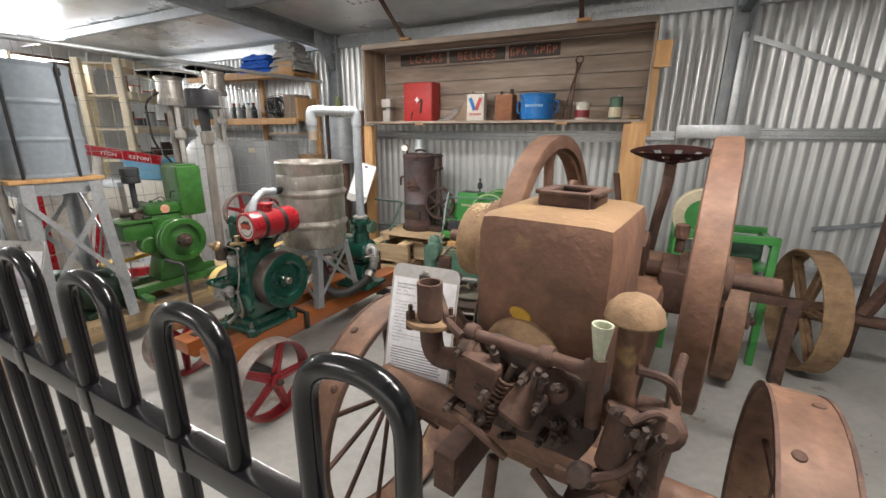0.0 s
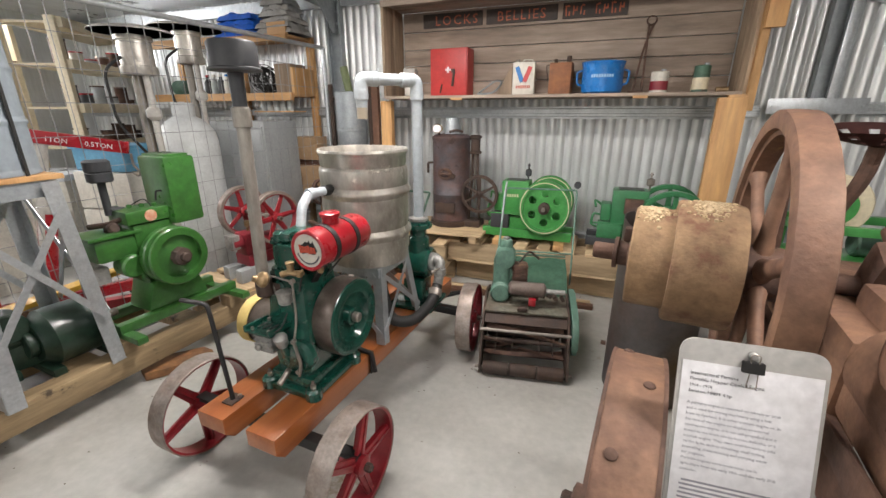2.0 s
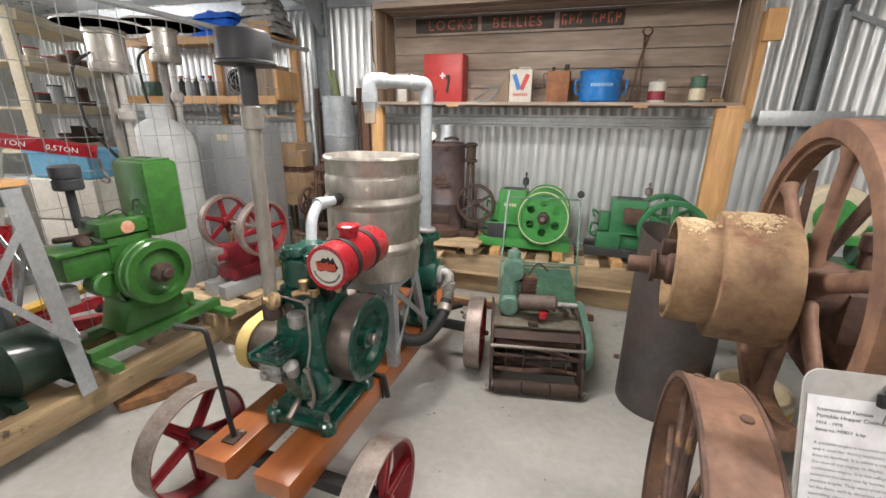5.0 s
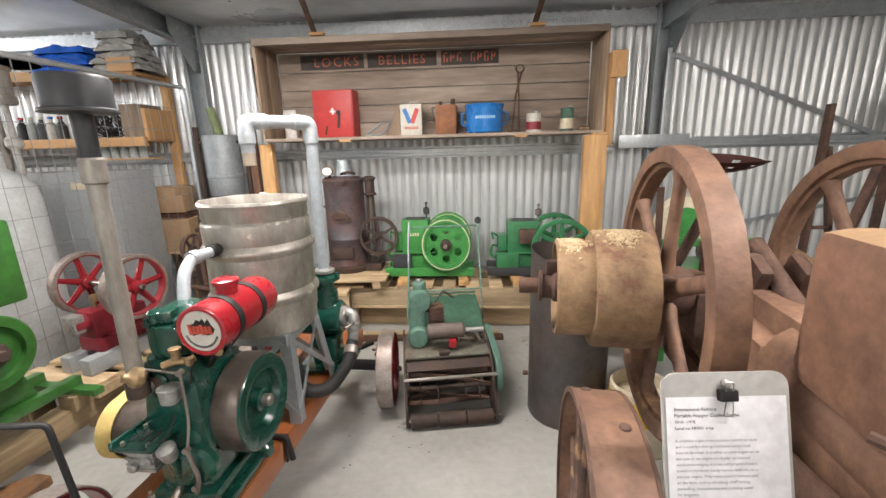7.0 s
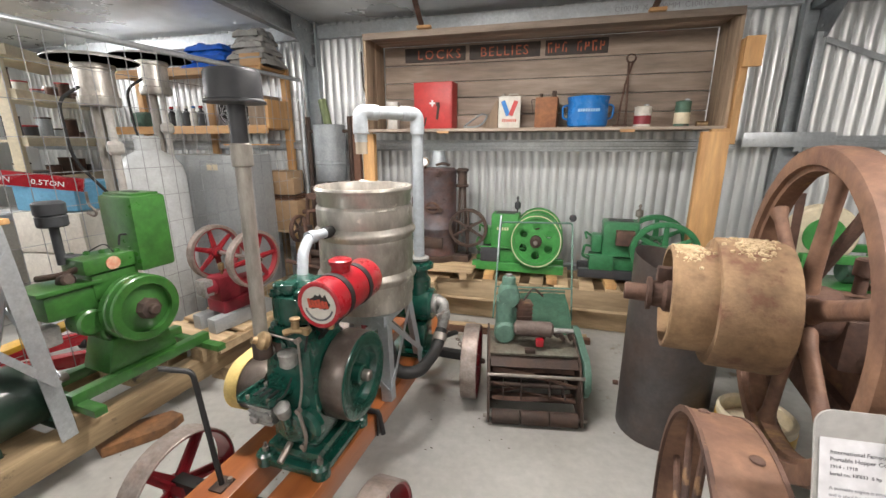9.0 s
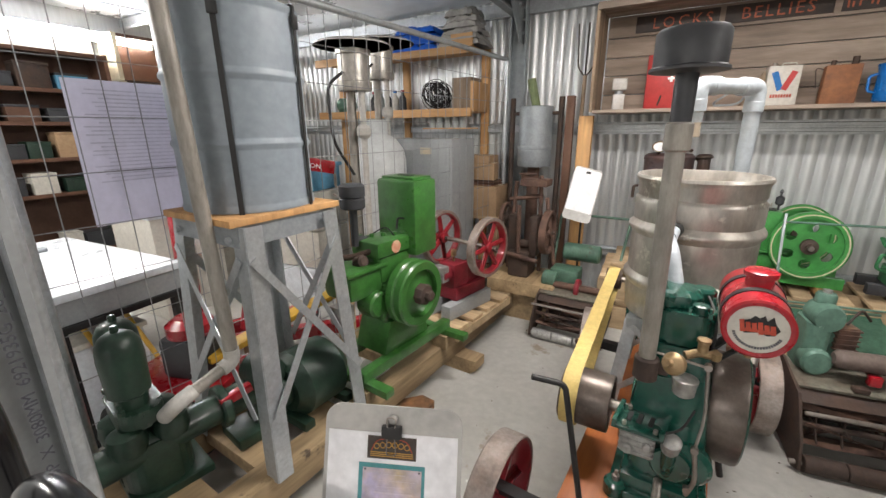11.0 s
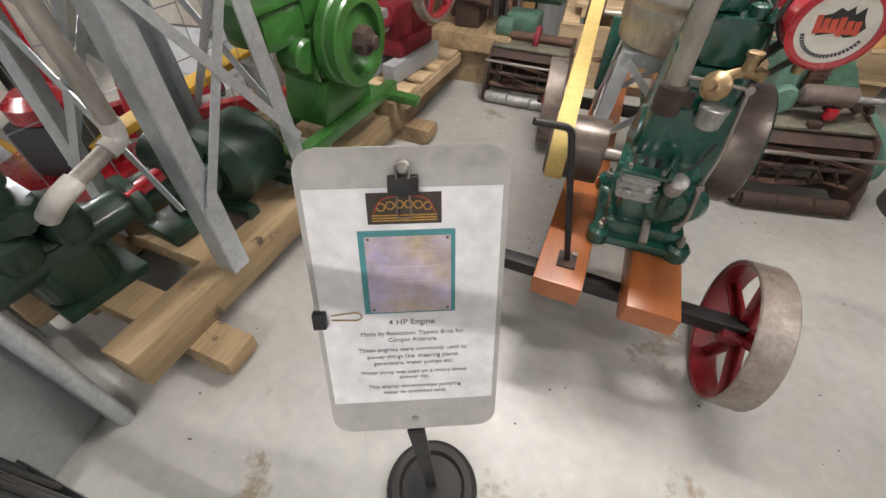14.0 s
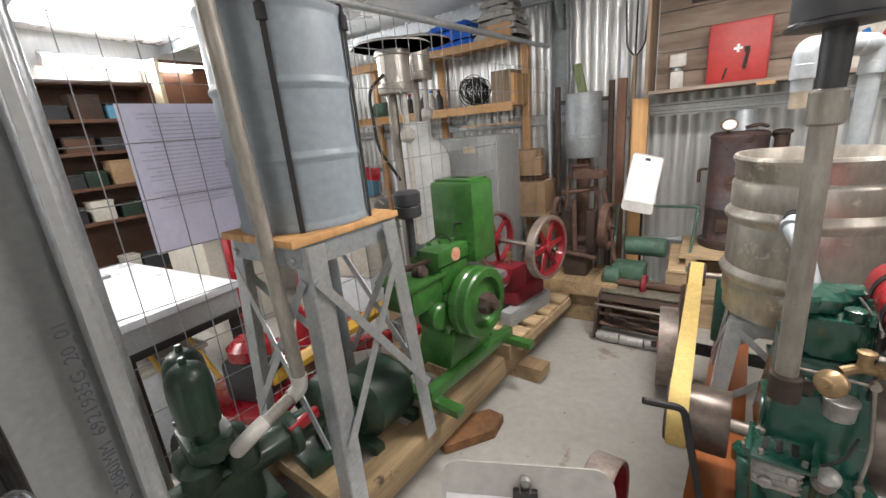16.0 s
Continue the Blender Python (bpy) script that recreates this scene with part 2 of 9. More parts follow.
SIGN_BLACK = mat("weathered_black_sign", (0.035, 0.03, 0.028), 0.7, 0, (0.075, 0.055, 0.045), 8, 0.8, 0.1)
GOLD_INK = mat("gold_print", (0.5, 0.28, 0.05), 0.6, 0, (0.42, 0.2, 0.03), 20, 0.6, 0)
TEAL = mat("teal_print", (0.07, 0.28, 0.3), 0.6, 0, (0.06, 0.24, 0.26), 8, 0.6, 0)
PLATE_PRINT = mat("plate_photo_print", (0.48, 0.43, 0.6), 0.5, 0, (0.55, 0.42, 0.22), 9, 1.0, 0, 60, mottle=0.2)
CREAM = mat("cream_paint", (0.62, 0.55, 0.4), 0.5, 0, (0.52, 0.44, 0.3), 7, 0.6, 0.05, 60)
YELLOW = mat("yellow_belt_webbing", (0.62, 0.47, 0.17), 0.75, 0, (0.52, 0.38, 0.12), 12, 0.6, 0.2, 120)
YELLOW_PAINT = mat("yellow_paint", (0.6, 0.36, 0.04), 0.45, 0, (0.45, 0.26, 0.03), 7, 0.6, 0.05, 60)
BLUE = mat("blue_enamel", (0.012, 0.17, 0.5), 0.28, 0, (0.01, 0.12, 0.4), 8, 0.5, 0.04, 60, coat=0.4)
BLUE_TARP = mat("blue_tarp", (0.008, 0.12, 0.6), 0.42, 0, (0.006, 0.08, 0.42), 8, 0.6, 0.3, 60)
PALE_BLUE = mat("pale_blue_plastic", (0.12, 0.33, 0.5), 0.45, 0, (0.1, 0.28, 0.42), 8, 0.6, 0.04, 60)
CARDBOARD = mat("cardboard", (0.36, 0.24, 0.14), 0.85, 0, (0.29, 0.185, 0.1), 5, 0.6, 0.1, 60, piece=0.15)
CARRY_GREY = mat("grey_canvas", (0.4, 0.385, 0.36), 0.88, 0, (0.27, 0.26, 0.245), 8, 0.8, 0.4, 70)
TANK_WHITE = mat("pale_tank_plastic", (0.55, 0.57, 0.57), 0.4, 0, (0.48, 0.5, 0.5), 4, 0.6, 0.03, 60)
GREY_BOX = mat("grey_painted_steel", (0.33, 0.345, 0.35), 0.45, 0.1, (0.29, 0.305, 0.31), 3, 0.6, 0.03, 60, mottle=0.04)
WHITE_TOP = mat("white_enamel_top", (0.68, 0.72, 0.76), 0.3, 0, (0.62, 0.66, 0.7), 3, 0.5, 0.02, 60)
BROWN_SHELF = mat("brown_shelf_timber", (0.13, 0.062, 0.036), 0.6, 0, (0.085, 0.04, 0.024), 6, 0.7, 0.1, 60, piece=0.2)
OFFWHITE = mat("offwhite_plastic", (0.6, 0.58, 0.52), 0.5, 0, (0.5, 0.48, 0.42), 8, 0.6, 0.03, 60)
GLASSY = mat("pale_jar", (0.42, 0.45, 0.44), 0.15, 0, (0.3, 0.33, 0.32), 8, 0.6, 0.0, 60)
TUBE_GLOW = glow("fluorescent_tube", (1.0, 0.97, 0.92), 60.0)


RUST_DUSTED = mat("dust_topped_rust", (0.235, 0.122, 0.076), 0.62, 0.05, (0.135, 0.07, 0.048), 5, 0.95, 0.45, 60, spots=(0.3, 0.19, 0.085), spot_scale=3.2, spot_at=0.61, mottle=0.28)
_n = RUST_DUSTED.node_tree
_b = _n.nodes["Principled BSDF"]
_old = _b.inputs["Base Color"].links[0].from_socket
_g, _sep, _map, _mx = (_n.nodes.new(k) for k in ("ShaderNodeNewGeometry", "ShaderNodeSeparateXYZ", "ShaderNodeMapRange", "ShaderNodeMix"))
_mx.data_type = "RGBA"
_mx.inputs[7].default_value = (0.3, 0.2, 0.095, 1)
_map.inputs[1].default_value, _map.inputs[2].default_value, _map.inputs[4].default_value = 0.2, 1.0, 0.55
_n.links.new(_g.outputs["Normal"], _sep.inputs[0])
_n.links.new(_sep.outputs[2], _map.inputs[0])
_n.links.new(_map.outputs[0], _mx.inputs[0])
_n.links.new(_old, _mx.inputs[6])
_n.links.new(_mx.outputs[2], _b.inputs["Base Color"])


# ---- mesh helpers ----
def V(*a):
    return Vector(a)


def frame_on(p0, p1):
    """A matrix at p0 whose z runs to p1."""
    d = Vector(p1) - Vector(p0)
    return Matrix.Translation(p0) @ d.to_track_quat("Z", "Y").to_matrix().to_4x4()


def box(bm, size, at=(0, 0, 0), rot=(0, 0, 0), bevel=0.0, m=None):
    """A box centred at at, with bevelled edges."""
    made = bmesh.ops.create_cube(bm, size=1.0)["verts"]
    bmesh.ops.scale(bm, vec=size, verts=made)
    if bevel:
        edges = list({e for v in made for e in v.link_edges})
        made = list({v for f in bmesh.ops.bevel(bm, geom=edges, offset=bevel, segments=2, affect="EDGES", profile=0.6)["faces"] for v in f.verts} | {v for v in made if v.is_valid})
    bmesh.ops.transform(bm, matrix=(m or Matrix()) @ pose(*at, *rot), verts=made)
    return bm


def beam(bm, p0, p1, w, h, up=(0, 0, 1), bevel=0.0):
    """A bar of section w x h from p0 to p1."""
    p0, p1 = Vector(p0), Vector(p1)
    z = (p1 - p0).normalized()
    x = Vector(up).cross(z)
    x = x.normalized() if x.length > 1e-4 else Vector((1, 0, 0))
    y = z.cross(x)
    m = Matrix((x, y, z)).transposed().to_4x4()
    m.translation = (p0 + p1) / 2
    return box(bm, (w, h, (p1 - p0).length), bevel=bevel, m=m)


def lathe(bm, profile, m=None, seg=24, cap=True):
    """Turns (radius, height) pairs about z."""
    m = m or Matrix()
    rings = []
    for r, z in profile:
        if r <= 1e-5:
            rings.append([bm.verts.new(m @ Vector((0, 0, z)))])
        else:
            rings.append([bm.verts.new(m @ Vector((r * math.cos(2 * math.pi * i / seg), r * math.sin(2 * math.pi * i / seg), z))) for i in range(seg)])
    for a, b in zip(rings, rings[1:]):
        for i in range(seg):
            j = (i + 1) % seg
            if len(a) == 1 and len(b) == 1:
                continue
            if len(a) == 1:
                bm.faces.new((a[0], b[j], b[i]))
            elif len(b) == 1:
                bm.faces.new((a[i], a[j], b[0]))
            else:
                bm.faces.new((a[i], a[j], b[j], b[i]))
    if cap and len(rings[0]) > 1:
        bm.faces.new(list(reversed(rings[0])))
    if cap and len(rings[-1]) > 1:
        bm.faces.new(rings[-1])
    return bm


def ring_lathe(bm, profile, m=None, seg=32):
    """Turns a closed (radius, height) outline about z."""
    return lathe(bm, [*profile, profile[0]], m, seg, cap=False)


def rod(bm, p0, p1, r, r1=None, seg=12, lip=0.0):
    d = (Vector(p1) - Vector(p0)).length
    r1 = r if r1 is None else r1
    if lip:
        return lathe(bm, [(r - lip, 0), (r, lip), (r1, d - lip), (r1 - lip, d)], frame_on(p0, p1), seg)
    return lathe(bm, [(r, 0), (r1, d)], frame_on(p0, p1), seg)


def smooth_path(points, bend=0.03, steps=5):
    """Rounds the corners of a path of points."""
    pts = [Vector(p) for p in points]
    out = [pts[0]]
    for a, b, c in zip(pts, pts[1:], pts[2:]):
        d0, d1 = (a - b), (c - b)
        k = min(bend, d0.length * 0.49, d1.length * 0.49)
        s, e = b + d0.normalized() * k, b + d1.normalized() * k
        for i in range(steps + 1):
            u = i / steps
            out.append(s * (1 - u) ** 2 + b * 2 * u * (1 - u) + e * u ** 2)
    out.append(pts[-1])
    return out


def tube(bm, points, r, seg=10, bend=0.03, steps=5):
    """A round bar swept along a path with rounded corners."""
    pts = smooth_path(points, bend, steps)
    rings, x = [], None
    for i, p in enumerate(pts):
        d = (pts[min(i + 1, len(pts) - 1)] - pts[max(i - 1, 0)]).normalized()
        if x is None:
            x = d.orthogonal().normalized()
        x = (x - d * x.dot(d)).normalized()
        y = d.cross(x)
        rings.append([bm.verts.new(p + r * (x * math.cos(2 * math.pi * k / seg) + y * math.sin(2 * math.pi * k / seg))) for k in range(seg)])
    for a, b in zip(rings, rings[1:]):
        for i in range(seg):
            j = (i + 1) % seg
            bm.faces.new((a[i], a[j], b[j], b[i]))
    bm.faces.new(list(reversed(rings[0])))
    bm.faces.new(rings[-1])
    return bm


def prism(bm, outline, depth, m=None, bevel=0.0):
    """A flat outline (x, y) raised by depth in z."""
    m = m or Matrix()
    lo = [bm.verts.new(Vector((x, y, 0))) for x, y in outline]
    hi = [bm.verts.new(Vector((x, y, depth))) for x, y in outline]
    n = len(outline)
    bm.faces.new(list(reversed(lo)))
    bm.faces.new(hi)
    for i in range(n):
        j = (i + 1) % n
        bm.faces.new((lo[i], lo[j], hi[j], hi[i]))
    made = lo + hi
    if bevel:
        edges = list({e for v in made for e in v.link_edges})
        made = list({v for f in bmesh.ops.bevel(bm, geom=edges, offset=bevel, segments=2, affect="EDGES", profile=0.6)["faces"] for v in f.verts} | {v for v in made if v.is_valid})
    bmesh.ops.transform(bm, matrix=m, verts=made)
    return bm


def round_rect(w, h, r, n=5):
    pts = []
    for cx, cy, a0 in ((w / 2 - r, h / 2 - r, 0), (-w / 2 + r, h / 2 - r, 90), (-w / 2 + r, -h / 2 + r, 180), (w / 2 - r, -h / 2 + r, 270)):
        for i in range(n + 1):
            a = radians(a0 + 90 * i / n)
            pts.append((cx + r * math.cos(a), cy + r * math.sin(a)))
    return pts


def rough_up(bm, size, scale=8.0):
    """Small dents over a mesh."""
    for v in bm.verts:
        v.co += noise.noise_vector(v.co * scale) * size
    return bm


def mesh_of(name, bm, material, angle=35):
    me = bpy.data.meshes.new(name)
    bmesh.ops.recalc_face_normals(bm, faces=bm.faces)
    bm.to_mesh(me)
    bm.free()
    me.materials.append(material)
    me.polygons.foreach_set("use_smooth", [True] * len(me.polygons))
    me.set_sharp_from_angle(angle=radians(angle))
    return me


def part(name, bm, material, parent=None, label="", m=None):
    """Links a bmesh as one mesh object under a thing or a part."""
    ob = new(name, mesh_of(name, bm, material))
    ob.parent = parent
    if m is not None:
        ob.matrix_basis = m
    return tagged(ob, label)


def again(ob, m):
    """Another piece on the same mesh under the same parent."""
    c = new(ob.name, ob.data)
    c.parent = ob.parent
    c.matrix_basis = m
    return c


def thing(name, label, category, x=0, y=0, z=0, rz=0, group="", kind=""):
    ob = new(name)
    ob.matrix_basis = pose(x, y, z, 0, 0, rz)
    ob.empty_display_size = 0.1
    return tagged(ob, label, category, group, kind)


def B():
    return bmesh.new()


def lettering(name, text, height, material, parent, m, depth=0.0006, align="CENTER", spacing=1.0):
    """Words as a mesh, in Blender's own font, lying in the xy plane of m."""
    cu = bpy.data.curves.new(name, "FONT")
    cu.body, cu.size, cu.extrude, cu.align_x, cu.resolution_u, cu.offset = text, height, depth, align, 2, 0.0
    cu.space_character = spacing
    tmp = bpy.data.objects.new(name, cu)
    scene.collection.objects.link(tmp)
    bpy.context.view_layer.update()
    me = bpy.data.meshes.new_from_object(tmp.evaluated_get(bpy.context.evaluated_depsgraph_get()))
    bpy.data.objects.remove(tmp)
    bpy.data.curves.remove(cu)
    me.name = name
    me.materials.clear()
    me.materials.append(material)
    ob = new(name, me)
    ob.parent = parent
    ob.matrix_basis = m
    return ob


# ---- structure ----
WALL_Y, WEST, EAST, TOP = 3.92, WEST_X, 5.6, 2.42
SLOPE = 0.03          # the roof rises gently away from the display wall


def roof_z(y):
    return TOP + SLOPE * (WALL_Y - y)


def build_floor():
    bm = B()
    nx, ny = 40, 30
    vs = [[bm.verts.new((WEST - 0.2 + (EAST - WEST + 0.4) * i / nx, SOUTH - 3 + (WALL_Y - SOUTH + 3.2) * j / ny, 0)) for i in range(nx + 1)] for j in range(ny + 1)]
    for j in range(ny):
        for i in range(nx):
            bm.faces.new((vs[j][i], vs[j][i + 1], vs[j + 1][i + 1], vs[j + 1][i]))
    tagged(part("floor", bm, CONCRETE), "smooth grey concrete shed floor with brown stains", "floor", kind="structure")
    # dry leaf crumbs and grit swept about the floor
    random.seed(77)
    bm = B()
    for i in range(520):
        x, y = random.uniform(-4.2, 2.4), random.uniform(-0.6, 3.6)
        r = random.uniform(0.0015, 0.006) * (1.8 if i % 17 == 0 else 1)
        a = random.uniform(0, 6.28)
        vs = [bm.verts.new((x + r * k * math.cos(a + q), y + r * k * math.sin(a + q) * 0.55, 0.0008)) for q, k in ((0, 1.3), (1.2, 0.8), (2.6, 1.1), (3.9, 0.9), (5.1, 0.7))]
        top = bm.verts.new((x, y, 0.0008 + r * 0.5))
        for k in range(5):
            bm.faces.new((vs[k], vs[(k + 1) % 5], top))
    tagged(part("floor_crumbs", bm, mat("dry_crumbs", (0.12, 0.085, 0.05), 0.9, 0, (0.05, 0.04, 0.03), 30, 0.9, 0)), "scattered dry leaf crumbs and grit on the concrete", "debris", kind="stuff")


def corrugated(bm, width, height, m, pitch=0.076, deep=0.008):
    """A sheet of rolled iron, its ribs upright, with its own thickness."""
    n = int(width / pitch * 8)
    rows = []
    for side in (0.0, -0.0012):
        for z in (0.0, height):
            rows.append([bm.verts.new(m @ Vector((width * i / n, side - deep * (2.2 * abs(math.cos(math.pi * width * i / n / pitch)) ** 0.85 - 1.1), z))) for i in range(n + 1)])
    for a, b in ((0, 1), (3, 2)):
        for i in range(n):
            bm.faces.new((rows[a][i], rows[a][i + 1], rows[b][i + 1], rows[b][i]))
    return bm


def build_walls():
    wall = thing("wall_north", "corrugated zincalume shed wall on steel girts", "wall", kind="structure")
    part("wall_backing", box(B(), (EAST - WEST, 0.08, 2.6), ((EAST + WEST) / 2, WALL_Y + 0.07, 1.3)), GALV_DULL, wall)
    first = None
    x = WEST
    while x < EAST - 0.1:
        m = pose(x, WALL_Y + 0.01, 0.0)
        if first is None:
            first = part("sheet", corrugated(B(), 0.76, 2.5, Matrix()), CORRUGATED, wall, m=m)
        else:
            again(first, m)
        x += 0.76
    for name, y0, y1, x0, x1, zc, label in (
            ("wall_west", SOUTH, WALL_Y + 0.1, WEST - 0.1, WEST, 2.85, "pale corrugated end wall behind the shelving"),
            ("wall_east", SOUTH, WALL_Y + 0.1, EAST, EAST + 0.1, 2.85, "corrugated end wall")):
        tagged(part(name, box(B(), (x1 - x0, y1 - y0, zc), ((x0 + x1) / 2, (y0 + y1) / 2, zc / 2)), CORRUGATED), label, "wall", kind="structure")
    bm = B()
    # The doorway gap is unseen, added for the fill lamp.
    box(bm, (DOOR_X0 - WEST, 0.1, 2.9), ((DOOR_X0 + WEST) / 2, SOUTH - 0.05, 1.4))
    box(bm, (EAST - DOOR_X1, 0.1, 2.9), ((DOOR_X1 + EAST) / 2, SOUTH - 0.05, 1.4))
    box(bm, (DOOR_X1 - DOOR_X0, 0.1, 0.6), ((DOOR_X0 + DOOR_X1) / 2, SOUTH - 0.05, DOOR_H + 0.3))
    tagged(part("wall_south", bm, CORRUGATED), "unseen shed wall with an added wide open doorway", "wall", kind="structure")


def girt(name, x0, x1, z, y=WALL_Y - 0.045):
    """A folded top-hat rail along the wall."""
    bm = B()
    prof = [(-0.048, 0.045), (-0.048, 0.042), (-0.032, 0.042), (-0.028, 0.0), (-0.008, 0.0), (-0.006, 0.006), (0.006, 0.006), (0.008, 0.0), (0.028, 0.0), (0.032, 0.042), (0.048, 0.042), (0.048, 0.045)]
    a = [bm.verts.new((x0, y + d, z + h)) for h, d in prof]
    b = [bm.verts.new((x1, y + d, z + h)) for h, d in prof]
    for i in range(len(prof) - 1):
        bm.faces.new((a[i], a[i + 1], b[i + 1], b[i]))
    return tagged(part(name, bm, GALV), "galvanised top-hat rail screwed along the wall", "girt", kind="structure")


def channel(bm, p0, p1, web, flange, thick=0.003, up=(0, 0, 1)):
    """A lipped C-section from p0 to p1; the web faces up x the way."""
    p0, p1 = Vector(p0), Vector(p1)
    z = (p1 - p0).normalized()
    x = Vector(up).cross(z).normalized()
    y = z.cross(x)
    m = Matrix((x, y, z)).transposed().to_4x4()
    m.translation = p0
    d = (p1 - p0).length
    w, f, l = web / 2, flange, 0.018
    path = [(f, w - l), (f, w), (0, w), (0, -w), (f, -w), (f, -w + l)]
    inner = [(f - thick, w - l), (f - thick, w - thick), (thick, w - thick), (thick, -w + thick), (f - thick, -w + thick), (f - thick, -w + l)]
    rings = [[bm.verts.new(m @ Vector((q[0], q[1], h))) for q in path + inner[::-1]] for h in (0, d)]
    n = len(rings[0])
    for i in range(n):
        j = (i + 1) % n
        bm.faces.new((rings[0][i], rings[0][j], rings[1][j], rings[1][i]))
    for k in range(5):
        for r in rings:
            bm.faces.new((r[k], r[k + 1], r[n - 2 - k], r[n - 1 - k]))
    return bm


def build_frame():
    for x, zs in ((-7, (1.36, 0.33)),):
        for z in zs:
            girt("girt", WEST, 0.2, z + 0.02)
            girt("girt", 0.75, EAST, z + 0.04)
    # eaves purlin along the wall head
    bm = B()
    channel(bm, (WEST, WALL_Y - 0.06, TOP - 0.08), (EAST, WALL_Y - 0.06, TOP - 0.08), 0.1, 0.05)
    eaves = tagged(part("eaves_purlin", bm, GALV), "galvanised eaves purlin with printed length marks", "beam", kind="structure")
    lettering("print", "C10019  X  4000MM  C10015U", 0.05, INK_GREY, eaves, pose(-0.4, WALL_Y - 0.0642, TOP - 0.1, 90, 0, 0))
    # portal columns, knees and rafters
    for x in (-3.23, 0.52, 4.2):
        bm = B()
        channel(bm, (x, WALL_Y - 0.03, 0), (x, WALL_Y - 0.03, TOP), 0.15, 0.065, up=(1, 0, 0))
        tagged(part("column", bm, GALV_DULL), "galvanised C-section portal column", "column", kind="structure")
        bm = B()
        y1 = SOUTH + 0.1
        channel(bm, (x - 0.03, WALL_Y - 0.05, roof_z(WALL_Y) - 0.09), (x - 0.03, y1, roof_z(y1) - 0.09), 0.16, 0.065)
        tagged(part("rafter", bm, GALV_DULL), "galvanised C-section rafter under the roof foil", "rafter", kind="structure")
        bm = B()
        prism(bm, [(0, 0), (0.34, 0), (0.34, -0.1), (0.12, -0.34), (0, -0.34)], 0.006, Matrix.Translation((x + 0.04, WALL_Y - 0.04, TOP - 0.02)) @ pose(0, 0, 0, 90, 0, -90))
        knee = tagged(part("knee_plate", bm, GALV_DULL), "bolted galvanised knee plate", "bracket", kind="structure")
        for k, (a, c) in enumerate(((0.06, -0.07), (0.06, -0.16), (0.06, -0.26), (0.16, -0.07), (0.26, -0.06))):
            part("bolt", rod(B(), (x + 0.03, WALL_Y - 0.04 - a, TOP - 0.02 + c), (x + 0.055, WALL_Y - 0.04 - a, TOP - 0.02 + c), 0.011, seg=6), GALV, knee)
    # purlins
    for y in (2.6, 1.3, 0.0, -1.3, -2.6):
        bm = B()
        channel(bm, (WEST, y, roof_z(y) - 0.045), (EAST, y, roof_z(y) - 0.045), 0.075, 0.05)
        tagged(part("purlin", bm, GALV), "galvanised roof purlin", "purlin", kind="structure")
    # roof lining
    bm = B()
    nx, ny = 90, 50
    vs = []
    for j in range(ny + 1):
        row = []
        for i in range(nx + 1):
            x, y = WEST + (EAST - WEST) * i / nx, SOUTH + (WALL_Y - SOUTH) * j / ny
            row.append(bm.verts.new((x, y, roof_z(y) + 0.012 * noise.noise(Vector((x * 1.7, y * 1.1, 3)))) ))
        vs.append(row)
    for j in range(ny):
        for i in range(nx):
            bm.faces.new((vs[j][i], vs[j + 1][i], vs[j + 1][i + 1], vs[j][i + 1]))
    tagged(part("ceiling", bm, FOIL), "silvery foil roof lining sagging between purlins", "ceiling", kind="structure")
    bm = box(B(), (EAST - WEST + 0.4, WALL_Y - SOUTH + 0.4, 0.05), ((EAST + WEST) / 2, (WALL_Y + SOUTH) / 2, TOP + 0.42))
    tagged(part("roof", bm, CORRUGATED), "steel roof", "roof", kind="structure")
    # stub stud, splice plate and wind brace beside the display box
    bm = B()
    beam(bm, (0.545, WALL_Y - 0.115, 1.34), (0.545, WALL_Y - 0.115, 2.1), 0.05, 0.03, up=(0, 1, 0), bevel=0.002)
    tagged(part("stud", bm, GALV), "bright galvanised stub stud", "stud", kind="structure")
    bm = box(B(), (0.54, 0.006, 0.1), (0.47, WALL_Y - 0.14, 1.42), bevel=0.002)
    plate = tagged(part("splice_plate", bm, GALV), "bright galvanised splice plate over the wall rail", "plate", kind="structure")
    for dx in (-0.24, -0.2, 0.2, 0.24):
        part("bolt", rod(B(), (0.47 + dx, WALL_Y - 0.15, 1.42), (0.47 + dx, WALL_Y - 0.14, 1.42), 0.008, seg=6), GALV, plate)
    bm = B()
    beam(bm, (0.6, WALL_Y - 0.03, 2.08), (2.3, WALL_Y - 0.03, 1.4), 0.035, 0.004, up=(0, 1, 0))
    tagged(part("wind_brace", bm, GALV), "flat galvanised diagonal strap brace", "brace", kind="structure")
    bm = B()
    beam(bm, (1.2, WALL_Y - 0.03, 0.72), (2.6, WALL_Y - 0.03, 1.0), 0.03, 0.004, up=(0, 1, 0))
    tagged(part("wind_brace", bm, GALV_DULL), "flat galvanised diagonal strap brace", "brace", kind="structure")


